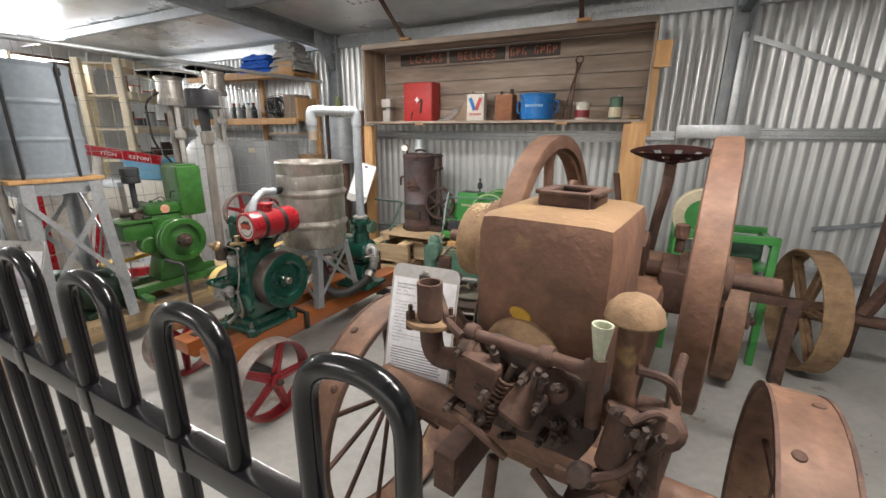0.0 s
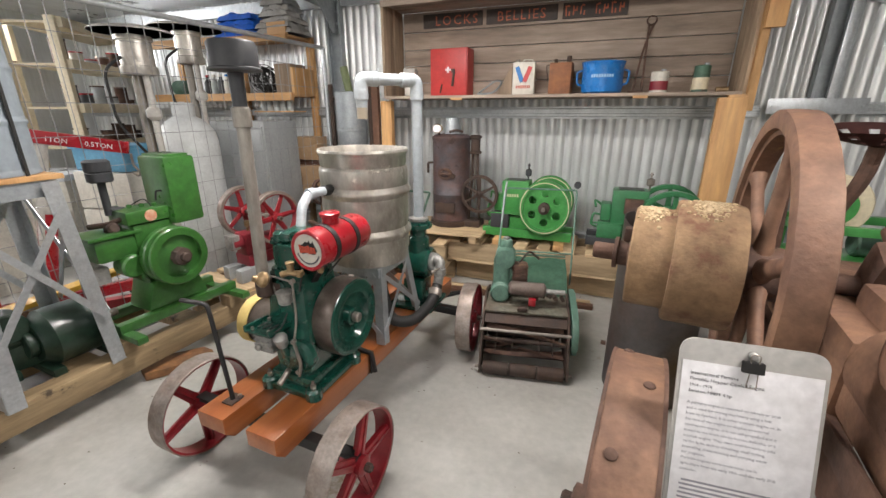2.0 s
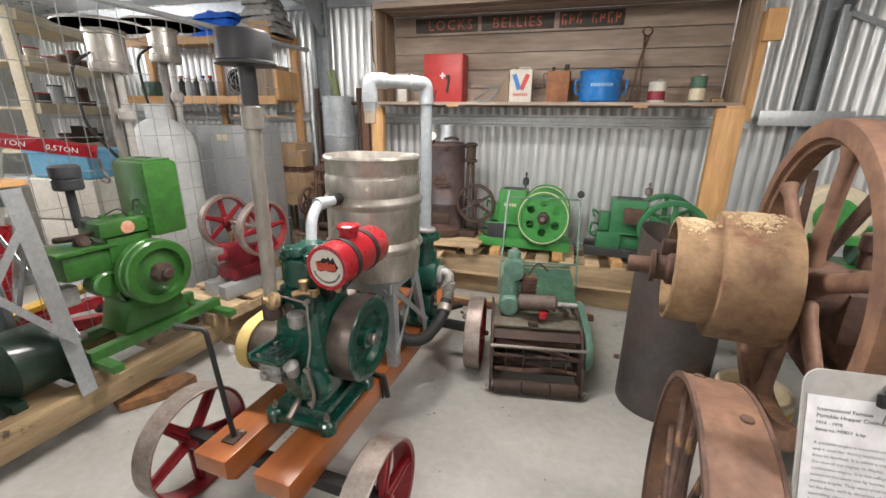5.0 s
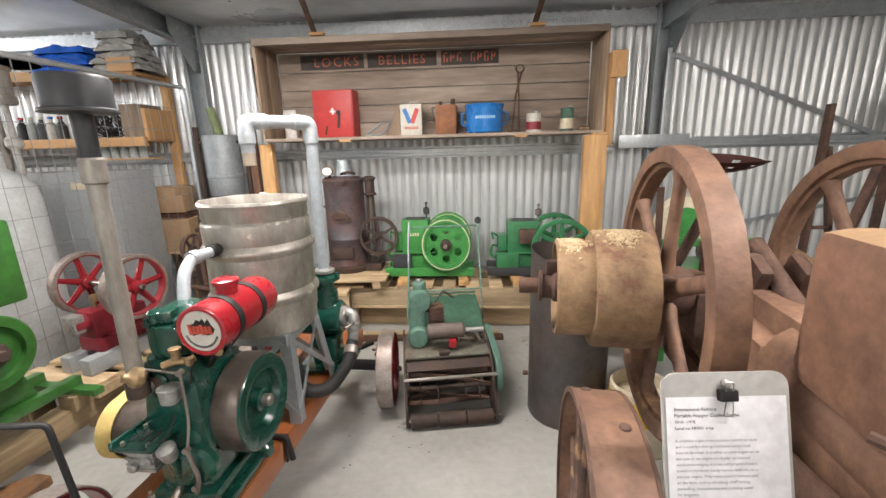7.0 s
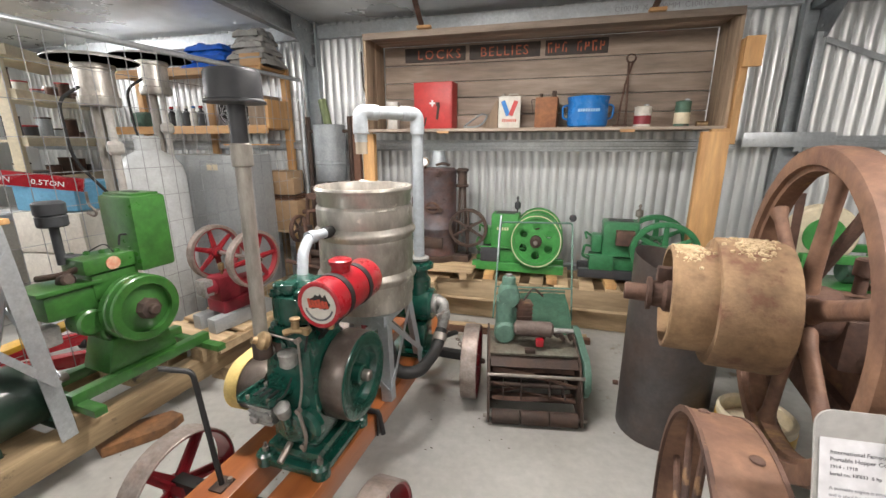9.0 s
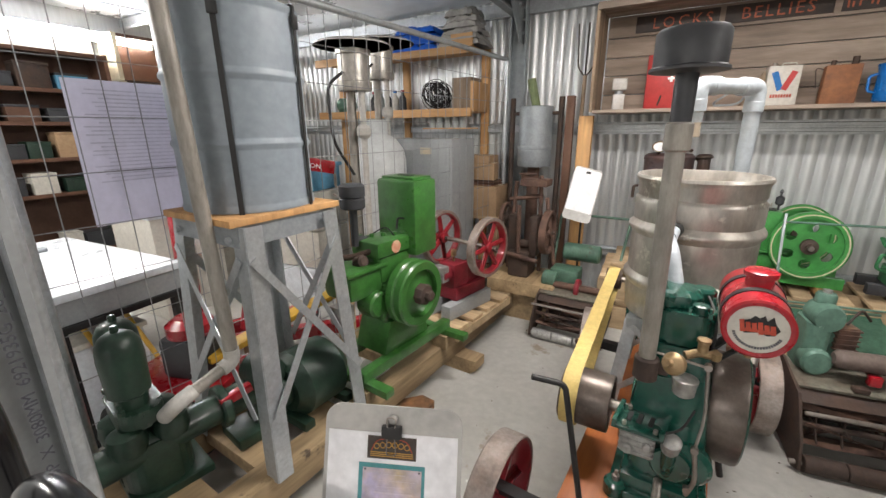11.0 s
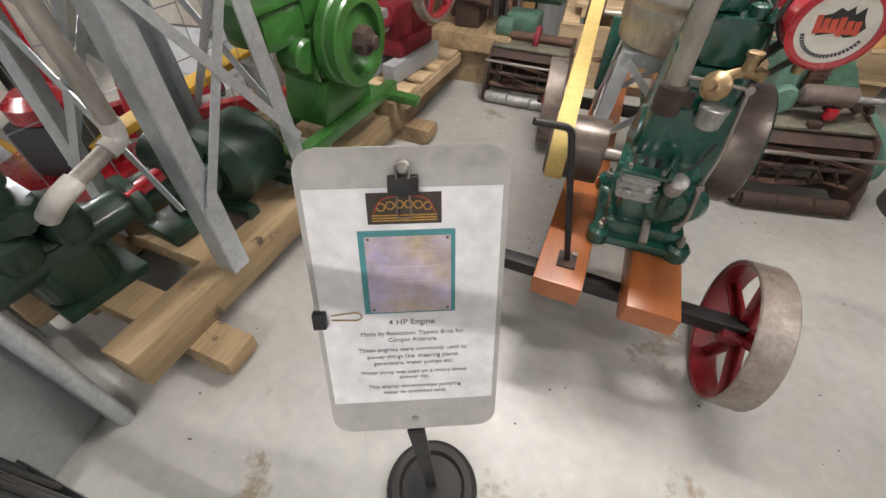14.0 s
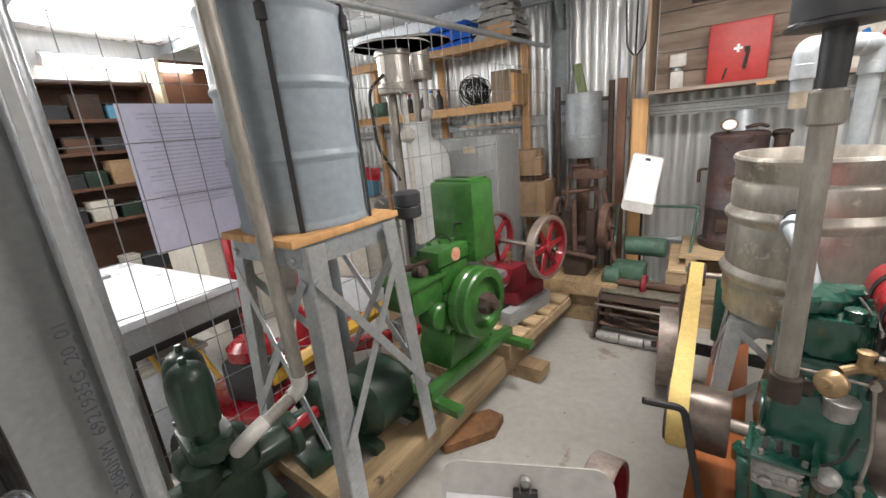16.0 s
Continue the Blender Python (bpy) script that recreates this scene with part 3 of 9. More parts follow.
def build_lights():
    first = None
    for x, y in ADDED_BATTENS:
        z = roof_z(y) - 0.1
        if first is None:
            first = thing("ceiling_light", "white twin-tube fluorescent batten, added unseen under the roof, known on the west wall", "ceiling light", x, y, z, group="fluorescent battens")
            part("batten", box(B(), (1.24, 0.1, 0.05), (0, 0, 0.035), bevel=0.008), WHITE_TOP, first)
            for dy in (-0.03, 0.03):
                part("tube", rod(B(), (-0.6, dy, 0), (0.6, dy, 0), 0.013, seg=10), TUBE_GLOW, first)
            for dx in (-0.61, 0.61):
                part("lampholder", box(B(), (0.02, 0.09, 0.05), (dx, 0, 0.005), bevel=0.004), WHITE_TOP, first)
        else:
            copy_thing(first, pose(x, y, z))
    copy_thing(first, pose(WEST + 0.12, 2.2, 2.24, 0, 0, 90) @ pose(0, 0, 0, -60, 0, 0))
    # Fill lamps under the added roof battens.
    for x, y in ADDED_BATTENS:
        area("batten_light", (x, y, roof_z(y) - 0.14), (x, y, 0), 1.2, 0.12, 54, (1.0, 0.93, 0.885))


build_floor()
build_walls()
build_frame()
build_lights()
# ---- pump cart with the green engine ----
def wpart(name, bm, material, owner, label=""):
    """A part whose mesh is given in world metres, under a thing or a part of a thing."""
    chain = owner.matrix_basis if owner.parent is None else owner.parent.matrix_basis @ owner.matrix_basis
    return part(name, bm, material, owner, label, m=chain.inverted())


def spoked_wheel(name, parent, m, r, width, thick, spokes, spoke_mat, tyre_mat, hub_r=0.035, spoke_w=0.03, spoke_t=0.014, label="", hub_len=None, round_spokes=0.0, face=0.0, paint_rim=True):
    """A wheel about local x at the pose m: tyre, rim, hub and spokes."""
    ax = m @ pose(0, 0, 0, 0, 90, 0)
    w = part(name, ring_lathe(B(), [(r - thick, -width / 2), (r - 0.003, -width / 2), (r, -width / 2 + 0.004), (r, width / 2 - 0.004), (r - 0.003, width / 2), (r - thick, width / 2)], None, 48), tyre_mat, parent, label, m=ax)
    if paint_rim:
        part("rim", ring_lathe(B(), [(r - thick - 0.008, -width * 0.42), (r - thick, -width * 0.46), (r - thick, width * 0.46), (r - thick - 0.008, width * 0.42)], None, 48), spoke_mat, w)
    hub_len = hub_len or width * 1.15
    part("hub", lathe(B(), [(hub_r * 0.7, -hub_len / 2), (hub_r, -hub_len / 2 + 0.006), (hub_r * 0.92, 0), (hub_r, hub_len / 2 - 0.006), (hub_r * 0.7, hub_len / 2)], None, 20), spoke_mat, w)
    part("axle_nut", lathe(B(), [(hub_r * 0.45, 0), (hub_r * 0.45, 0.02), (hub_r * 0.3, 0.026)], pose(0, 0, hub_len / 2), 6), RUST_DARK, w)
    first = None
    for i in range(spokes):
        mm = pose(0, 0, 0, 0, 0, 360 * i / spokes)
        if first is None:
            bm = B()
            if round_spokes:
                rod(bm, (hub_r * 0.8, 0, face), (r - thick, 0, face * 0.3), round_spokes, seg=8)
            else:
                prism(bm, [(hub_r * 0.8, -spoke_w * 0.62), (r - thick - 0.004, -spoke_w * 0.42), (r - thick - 0.004, spoke_w * 0.42), (hub_r * 0.8, spoke_w * 0.62)], spoke_t, pose(0, 0, face - spoke_t / 2), bevel=0.003)
                box(bm, (r - thick - hub_r, 0.008, width * 0.45), ((r - thick + hub_r) / 2, 0, face * 0.6))
            first = part("spoke", bm, spoke_mat, w, m=mm)
        else:
            again(first, mm)
    return w


def build_cart():
    c = thing("pump_cart", "red-oiled timber rail cart on red spoked steel wheels", "cart", -1.92, 1.25, 0, -3.5)
    for x in (-0.12, 0.12):
        bm = B()
        prism(bm, [(-0.15, 0.035), (-0.115, 0), (1.345, 0), (1.38, 0.035), (1.38, 0.1), (-0.15, 0.1)], 0.13, Matrix.Translation((x - 0.065, 0, 0.25)) @ pose(0, 0, 0, 90, 0, 90), bevel=0.004)
        part("rail", bm, JARRAH, c)
    for y in (0.0, 1.18):
        part("axle", box(B(), (0.82, 0.045, 0.045), (0, y, 0.226), bevel=0.004), BLACK_MATT, c, "black square steel axle")
        for x in (-0.385, 0.385):
            m = pose(x, y, 0.205, 0, 0, 8 * (y > 1)) @ pose(0, 0, 0, 17 * (x > 0) + 40 * (y > 1), 0, 0) @ pose(0, 0, 0, 0, 0, 0 if x > 0 else 180)
            spoked_wheel("wheel", c, m, 0.205, 0.085, 0.006, 5, WHEEL_RED, TYRE_STEEL, 0.036, 0.04, 0.014, face=0.016)
        for x in (-0.12, 0.12):
            part("coach_bolt", rod(B(), (x, y, 0.19), (x, y, 0.205), 0.012, seg=6), RUST_DARK, c)
    part("drawbar", beam(B(), (0.02, 1.2, 0.225), (0.2, 1.5, 0.2), 0.03, 0.02), BLACK_MATT, c)
    bm = B()
    for i in range(7):
        m = pose(0.22 + 0.018 * i, 1.46 - 0.005 * i, 0.17 - 0.05 * math.sin(i / 6 * math.pi), 90 * (i % 2), 20, 30)
        ring_lathe(bm, [(0.012 + 0.0035 * math.cos(a), 0.0035 * math.sin(a)) for a in (0, 1.57, 3.14, 4.71)], m, 10)
    part("chain", bm, RUST_DARK, c, "rusty short chain")

    e = thing("stationary_engine", "glossy dark green upright petrol engine bolted on the cart", "engine", -1.855, 1.45, 0.35, -2)
    bm = B()
    box(bm, (0.25, 0.3, 0.03), (0, 0, 0.015), bevel=0.008)
    box(bm, (0.2, 0.26, 0.05), (0, 0, 0.05), bevel=0.015)
    for x, y in ((-0.105, -0.13), (0.105, -0.13), (-0.105, 0.13), (0.105, 0.13)):
        lathe(bm, [(0.032, 0.0), (0.032, 0.035), (0.024, 0.045)], pose(x, y, 0), 14)
    part("base", bm, DEEP_GREEN, e)
    for x, y in ((-0.105, -0.13), (0.105, -0.13), (-0.105, 0.13), (0.105, 0.13)):
        part("hold_down_bolt", lathe(B(), [(0.011, 0), (0.011, 0.014), (0.005, 0.016), (0.005, 0.03)], pose(x, y, 0.045), 6), STEEL, e)
    bm = B()
    box(bm, (0.17, 0.22, 0.22), (0, 0, 0.17), bevel=0.03)
    rod(bm, (-0.1, 0.01, 0.26), (0.08, 0.01, 0.26), 0.085, seg=28, lip=0.008)
    rod(bm, (0.02, -0.15, 0.17), (0.02, -0.08, 0.17), 0.052, seg=20, lip=0.006)
    part("crankcase", bm, DEEP_GREEN, e)
    bm = B()
    prism(bm, round_rect(0.15, 0.19, 0.03), 0.13, pose(-0.005, 0.01, 0.25), bevel=0.008)
    prism(bm, round_rect(0.135, 0.175, 0.05), 0.12, pose(-0.005, 0.01, 0.36), bevel=0.012)
    prism(bm, round_rect(0.155, 0.195, 0.03), 0.016, pose(-0.005, 0.01, 0.47), bevel=0.004)
    lathe(bm, [(0.026, 0), (0.026, 0.022), (0.02, 0.026)], pose(-0.03, -0.075, 0.42, 90, 0, 0), 16)
    box(bm, (0.03, 0.02, 0.16), (0.03, -0.09, 0.34), bevel=0.008)
    part("cylinder_block", bm, DEEP_GREEN, e)
    bm = box(B(), (0.2, 0.215, 0.28), (-0.005, 0.0, 0.34), bevel=0.018)
    for v in bm.verts:
        if v.co.z > 0.34:
            v.co.x, v.co.y = -0.005 + (v.co.x + 0.005) * 0.76, 0.01 + (v.co.y - 0.01) * 0.86
    part("casing", bm, DEEP_GREEN, e)
    bm = B()
    prism(bm, round_rect(0.145, 0.185, 0.045), 0.09, pose(-0.005, 0.01, 0.49), bevel=0.016)
    lathe(bm, [(0.06, 0), (0.058, 0.02), (0.04, 0.036), (0, 0.04)], pose(-0.02, 0.03, 0.578), 24)
    box(bm, (0.05, 0.13, 0.035), (-0.03, 0.0, 0.6), (0, 0, 12), bevel=0.012)
    lathe(bm, [(0.03, 0), (0.03, 0.028), (0.022, 0.036)], pose(0.035, 0.05, 0.578), 16)
    lathe(bm, [(0.02, 0), (0.022, 0.028), (0.015, 0.036)], pose(-0.045, -0.05, 0.585), 16)
    lathe(bm, [(0.02, 0), (0.02, 0.02), (0.012, 0.024)], pose(0.03, -0.05, 0.578), 16)
    head = part("cylinder_head", bm, DEEP_GREEN, e)
    for i, (x, y) in enumerate(((-0.06, -0.07), (0.05, -0.075), (-0.06, 0.09), (0.05, 0.09), (-0.068, 0.01), (0.058, 0.01))):
        part("head_bolt", lathe(B(), [(0.009, 0), (0.009, 0.012), (0.005, 0.013), (0.005, 0.024)], pose(x, y, 0.578), 6), DEEP_GREEN, head)
    for x, z in ((-0.06, 0.33), (0.055, 0.33), (-0.055, 0.44), (0.05, 0.44)):
        part("core_plug", lathe(B(), [(0.009, 0), (0.009, 0.008), (0.005, 0.01)], pose(x, -0.082, z, 90, 0, 0), 10), DEEP_GREEN, e)
    # flywheel with a deep green dished face and a bare steel rim
    fw = part("flywheel", ring_lathe(B(), [(0.115, -0.035), (0.152, -0.035), (0.155, -0.03), (0.155, 0.045), (0.152, 0.05), (0.115, 0.05)], None, 56), FLY_STEEL, e, "bare brown steel flywheel rim", m=pose(0.12, 0.07, 0.26, 0, 90, 0))
    part("face", lathe(B(), [(0, 0.012), (0.032, 0.012), (0.036, 0.02), (0.09, 0.026), (0.1, 0.05), (0.116, 0.055), (0.148, 0.055), (0.152, 0.051), (0.115, 0.03), (0.03, -0.02), (0, -0.02)], None, 56, cap=False), DEEP_GREEN, fw, "glossy green dished flywheel face")
    part("shaft_end", lathe(B(), [(0.02, 0.0), (0.02, 0.07), (0.016, 0.075)], None, 18), STEEL, fw)
    part("hub", lathe(B(), [(0.036, 0.0), (0.036, 0.045), (0.03, 0.05)], None, 20), DEEP_GREEN, fw)
    # drive pulley and its webbing belt
    pl = part("drive_pulley", ring_lathe(B(), [(0.072, -0.075), (0.088, -0.075), (0.09, -0.07), (0.09, 0.07), (0.088, 0.075), (0.072, 0.075)], None, 40), FLY_STEEL, e, "dark steel flat belt pulley", m=pose(-0.23, 0.01, 0.19, 0, 90, 0))
    part("web", lathe(B(), [(0.02, -0.012), (0.072, -0.012), (0.072, 0.012), (0.02, 0.012)], None, 40), RUST_DARK, pl)
    part("shaft", rod(B(), (0, 0, -0.08), (0, 0, 0.22), 0.018), STEEL, pl)
    # magneto under its bracket, oiler, carburettor, levers
    up = pose(-0.005, 0.0, 0.055)
    bm = B()
    box(bm, (0.082, 0.06, 0.075), (-0.06, -0.145, 0.165), bevel=0.008)
    for k in range(4):
        box(bm, (0.088, 0.066, 0.006), (-0.06, -0.145, 0.14 + 0.017 * k), bevel=0.002)
    rod(bm, (-0.08, -0.19, 0.15), (-0.08, -0.14, 0.15), 0.014, seg=14, lip=0.004)
    rod(bm, (-0.035, -0.185, 0.17), (-0.035, -0.14, 0.17), 0.012, seg=14, lip=0.004)
    part("magneto", bm, ALLOY, e, "grey ribbed cast alloy magneto", m=up)
    bm = B()
    prism(bm, [(-0.125, -0.195), (0.0, -0.195), (0.015, -0.09), (-0.115, -0.09)], 0.011, pose(0, 0, 0.21), bevel=0.003)
    prism(bm, [(-0.125, -0.195), (-0.113, -0.195), (-0.103, -0.09), (-0.115, -0.09)], 0.026, pose(0, 0, 0.21), bevel=0.003)
    prism(bm, [(-0.012, -0.195), (0.0, -0.195), (0.015, -0.09), (0.003, -0.09)], 0.026, pose(0, 0, 0.21), bevel=0.003)
    part("magneto_bracket", bm, DEEP_GREEN, e, m=up)
    # Black strips on the solid bracket stand for the shade in its slots.
    for x in (-0.085, -0.06, -0.032):
        part("bracket_slot", box(B(), (0.012, 0.045, 0.002), (x, -0.14, 0.2225), (0, 0, -6)), BLACK_MATT, e, m=up)
    for x, y in ((-0.095, -0.18), (-0.02, -0.18), (-0.09, -0.105)):
        part("bracket_bolt", rod(B(), (x, y, 0.221), (x, y, 0.232), 0.006, seg=6), STEEL, e, m=up)
    side = pose(-0.012, 0.0, 0.055)
    oc = part("oil_cup", lathe(B(), [(0.018, 0), (0.022, 0.01), (0.022, 0.032), (0.025, 0.034), (0.025, 0.044), (0.018, 0.052), (0.008, 0.055)], pose(0.025, -0.155, 0.165, 18, 0, 0), 18), ALLOY, e, "round alloy oil filler", m=side)
    part("neck", rod(B(), (0.025, -0.13, 0.07), (0.025, -0.154, 0.168), 0.019, seg=16), DEEP_GREEN, oc)
    part("gear_cover", lathe(B(), [(0.062, 0), (0.062, 0.02), (0.05, 0.032), (0.02, 0.036), (0, 0.036)], pose(0.055, -0.105, 0.17, 90, 0, 0), 26), DEEP_GREEN, e)
    bm = B()
    lathe(bm, [(0.005, 0), (0.016, 0.004), (0.026, 0.012), (0.028, 0.026), (0.022, 0.036), (0.012, 0.042), (0.01, 0.055)], pose(-0.045, -0.165, 0.43, 70, 0, -35), 20)
    tube(bm, [(-0.035, -0.12, 0.435), (-0.005, -0.105, 0.445), (0.02, -0.1, 0.44), (0.03, -0.08, 0.44)], 0.011, bend=0.02)
    lathe(bm, [(0.012, 0), (0.012, 0.025), (0.016, 0.027), (0.016, 0.034), (0.008, 0.036)], pose(0.0, -0.108, 0.45), 12)
    lathe(bm, [(0.009, 0), (0.012, 0.004), (0.012, 0.02)], pose(0.03, -0.1, 0.43), 8)
    part("carburettor", bm, BRASS, e, "dull brass carburettor", m=pose(0.045, 0.0, 0.05))
    part("float_bowl", lathe(B(), [(0.016, 0), (0.026, 0.008), (0.028, 0.04), (0.03, 0.043), (0.03, 0.05), (0.02, 0.054)], pose(0.02, -0.125, 0.375), 18), ALLOY, e)
    for k, line in enumerate(([(0.062, -0.125, 0.47), (0.075, -0.14, 0.33), (0.065, -0.155, 0.25)], [(0.062, -0.125, 0.468), (0.02, -0.13, 0.475), (-0.06, -0.12, 0.475)], [(0.065, -0.158, 0.25), (0.08, -0.15, 0.15), (0.065, -0.15, 0.1)])):
        part("governor_rod", tube(B(), line, (0.004, 0.0035, 0.006)[k], bend=0.04), STEEL, e, "thin steel governor rod")
    for x, y, z in ((0.062, -0.125, 0.47), (0.065, -0.158, 0.25), (0.065, -0.152, 0.12)):
        part("rod_joint", lathe(B(), [(0.009, -0.008), (0.009, 0.008)], pose(x, y, z, 90, 0, 0), 10), STEEL, e)
    bm = B()
    tube(bm, [(0.05, -0.155, 0.36), (0.03, -0.17, 0.3), (-0.02, -0.17, 0.27), (-0.05, -0.15, 0.24)], 0.003, bend=0.05)
    tube(bm, [(0.035, 0.05, 0.61), (0.07, -0.05, 0.57), (0.065, -0.1, 0.42)], 0.0035, bend=0.05)
    part("spark_lead", bm, RUBBER, e, "black spark plug lead")
    part("drain_cock", rod(B(), (0.0, -0.19, 0.07), (0.0, -0.13, 0.1), 0.011, seg=10, lip=0.002), STEEL, e)
    part("number_plate", box(B(), (0.05, 0.003, 0.035), (-0.045, -0.1, 0.42), bevel=0.001), RUST_DARK, e)
    # exhaust and its drum-shaped cap
    bm = B()
    rod(bm, (-0.072, -0.125, 0.4), (-0.08, -0.105, 1.0), 0.021, seg=18)
    tube(bm, [(-0.06, -0.05, 0.41), (-0.072, -0.123, 0.41), (-0.072, -0.123, 0.45)], 0.024, seg=14, bend=0.03)
    ex = part("exhaust_pipe", bm, PIPE_GREY, e, "tall weathered grey exhaust pipe")
    part("socket", lathe(B(), [(0.025, 0), (0.03, 0.004), (0.03, 0.06), (0.026, 0.065)], pose(-0.072, -0.124, 0.395), 18), RUST_DARK, ex)
    part("coupling", lathe(B(), [(0.024, 0), (0.029, 0.004), (0.029, 0.06), (0.024, 0.065)], pose(-0.079, -0.105, 0.98), 18), PIPE_GREY, ex)
    part("stub", lathe(B(), [(0.022, 0), (0.024, 0.13)], pose(-0.079, -0.105, 1.03), 18), CHARCOAL, ex)
    part("cap", lathe(B(), [(0.02, -0.004), (0.079, 0.0), (0.079, 0.006), (0.072, 0.01), (0.072, 0.075), (0.066, 0.084), (0, 0.086)], pose(-0.079, -0.105, 1.15), 32), CHARCOAL, ex, "charcoal drum-shaped rain cap")

    f = thing("fuel_tank", "round red fuel tank with black straps and a white end badge", "tank", -1.72, 1.33, 0.868, -3)
    ax = pose(0, 0, 0.072, -90, 0, 0)
    part("shell", lathe(B(), [(0.0, 0.0), (0.06, 0.0), (0.068, 0.004), (0.07, 0.012), (0.07, 0.265), (0.066, 0.278), (0.05, 0.284), (0, 0.287)], ax, 40), RED, f)
    part("end_ring", ring_lathe(B(), [(0.058, -0.004), (0.066, -0.005), (0.071, -0.002), (0.071, 0.006), (0.058, 0.004)], ax, 40), RED, f)
    badge = part("badge", lathe(B(), [(0.058, -0.0015), (0.058, 0.002)], ax, 40), OFFWHITE, f, "cream round badge with a black and red emblem")
    random.seed(4)
    blob = [(-0.036, -0.004), (-0.03, 0.012), (-0.02, 0.016), (-0.012, 0.026), (-0.002, 0.022), (0.006, 0.03), (0.012, 0.018), (0.022, 0.03), (0.028, 0.014), (0.038, 0.0), (0.03, -0.014), (0.016, -0.018), (0.004, -0.012), (-0.012, -0.016), (-0.026, -0.02)]
    fm = Matrix.Translation((0, 0, 0.072)) @ pose(0, 0, 0, 90, 0, 0)
    part("emblem", prism(B(), blob, 0.001, fm @ pose(0.002, 0.006, 0.0016)), BLACK_MATT, badge)
    for i in range(6):
        bm = B()
        box(bm, (0.009, 0.022 + 0.008 * (i in (0, 3)), 0.001), (-0.03 + 0.0115 * i, 0.004, 0.0032), (0, 0, 12), m=fm)
        part("emblem_letter", bm, RED_INK, badge)
    part("emblem_bar", box(B(), (0.066, 0.007, 0.001), (0.0, -0.003, 0.0036), (0, 0, 4), m=fm), RED_INK, badge)
    bm = B()
    for i in range(22):
        a = radians(200 + 140 * i / 21)
        box(bm, (0.004, 0.006, 0.001), (0.046 * math.cos(a), 0.046 * math.sin(a), 0.0022), (0, 0, math.degrees(a) + 90), m=fm)
    part("rim_lettering", bm, INK, badge)
    for y in (0.075, 0.19):
        part("strap", ring_lathe(B(), [(0.0702, -0.011), (0.0725, -0.011), (0.0725, 0.011), (0.0702, 0.011)], pose(0, y, 0.072, -90, 0, 0), 40), RUBBER, f, "black rubber strap")
    part("filler", lathe(B(), [(0.03, 0), (0.03, 0.022), (0.036, 0.024), (0.037, 0.036), (0.03, 0.04), (0, 0.041)], pose(0, 0.125, 0.139), 24), RED, f)
    part("tap", lathe(B(), [(0.009, -0.03), (0.012, -0.022), (0.012, 0)], pose(0, 0.05, 0.005), 10), BRASS, f)
    part("saddle", beam(B(), (0.0, 0.19, 0.0), (-0.1, 0.16, -0.12), 0.03, 0.006), BLACK_MATT, f)
    part("saddle", beam(B(), (0.0, 0.075, 0.0), (-0.08, 0.09, -0.1), 0.03, 0.006), BLACK_MATT, f)

    ch = thing("crank_handle", "black bent steel crank handle standing in a plate", "handle", -2.035, 1.2, 0.35, -2)
    part("plate", box(B(), (0.05, 0.06, 0.006), (0, 0, 0.003), bevel=0.002), RUST_DARK, ch)
    part("bar", tube(B(), [(0, 0, 0.005), (-0.08, 0.03, 0.37), (-0.16, -0.01, 0.39)], 0.0085, bend=0.02), BLACK_MATT, ch)
    part("bolt", rod(B(), (0.016, 0.018, 0.006), (0.016, 0.018, 0.016), 0.008, seg=6), STEEL, ch)
    ck = thing("starting_crank", "short black crank strapped on the timber rail", "handle", -1.77, 1.66, 0.35, -2)
    part("strap", box(B(), (0.128, 0.03, 0.004), (0.0, 0, 0.002)), RUBBER, ck)
    part("strap_side", box(B(), (0.004, 0.03, 0.1), (0.066, 0, -0.05)), RUBBER, ck)
    part("bar", tube(B(), [(-0.04, 0, 0.014), (0.08, -0.02, 0.014), (0.1, -0.03, -0.07)], 0.01, bend=0.015), BLACK_MATT, ck)


def build_belt():
    """A webbing belt round the engine pulley and the pump pulley."""
    b = thing("drive_belt", "cream-yellow webbing drive belt between engine and pump", "belt", -2.13, 1.47, 0.54, 0)
    bm = B()
    c0, r0, c1, r1 = (0.0, 0.0), 0.0945, (0.86, 0.12), 0.052
    d = math.hypot(c1[0] - c0[0], c1[1] - c0[1])
    a = math.atan2(c1[1], c1[0])
    k = math.acos((r0 - r1) / d)
    ring = [(c0[0] + r0 * math.cos(t), c0[1] + r0 * math.sin(t)) for t in [a + k + (2 * math.pi - 2 * k) * i / 28 for i in range(29)]]
    ring += [(c1[0] + r1 * math.cos(t), c1[1] + r1 * math.sin(t)) for t in [a - k + 2 * k * i / 16 for i in range(17)]]
    rows = []
    n = len(ring)
    for off, x in ((0, -0.025), (0, 0.025), (0.004, 0.025), (0.004, -0.025)):
        row = []
        for i, (y, z) in enumerate(ring):
            py, pz = ring[i - 1]
            qy, qz = ring[(i + 1) % n]
            ty, tz = qy - py, qz - pz
            l = math.hypot(ty, tz)
            row.append(bm.verts.new((x, y + off * tz / l, z - off * ty / l)))
        rows.append(row)
    for p, q in ((0, 1), (1, 2), (2, 3), (3, 0)):
        for i in range(n):
            j = (i + 1) % n
            bm.faces.new((rows[p][i], rows[p][j], rows[q][j], rows[q][i]))
    part("webbing", bm, YELLOW, b)


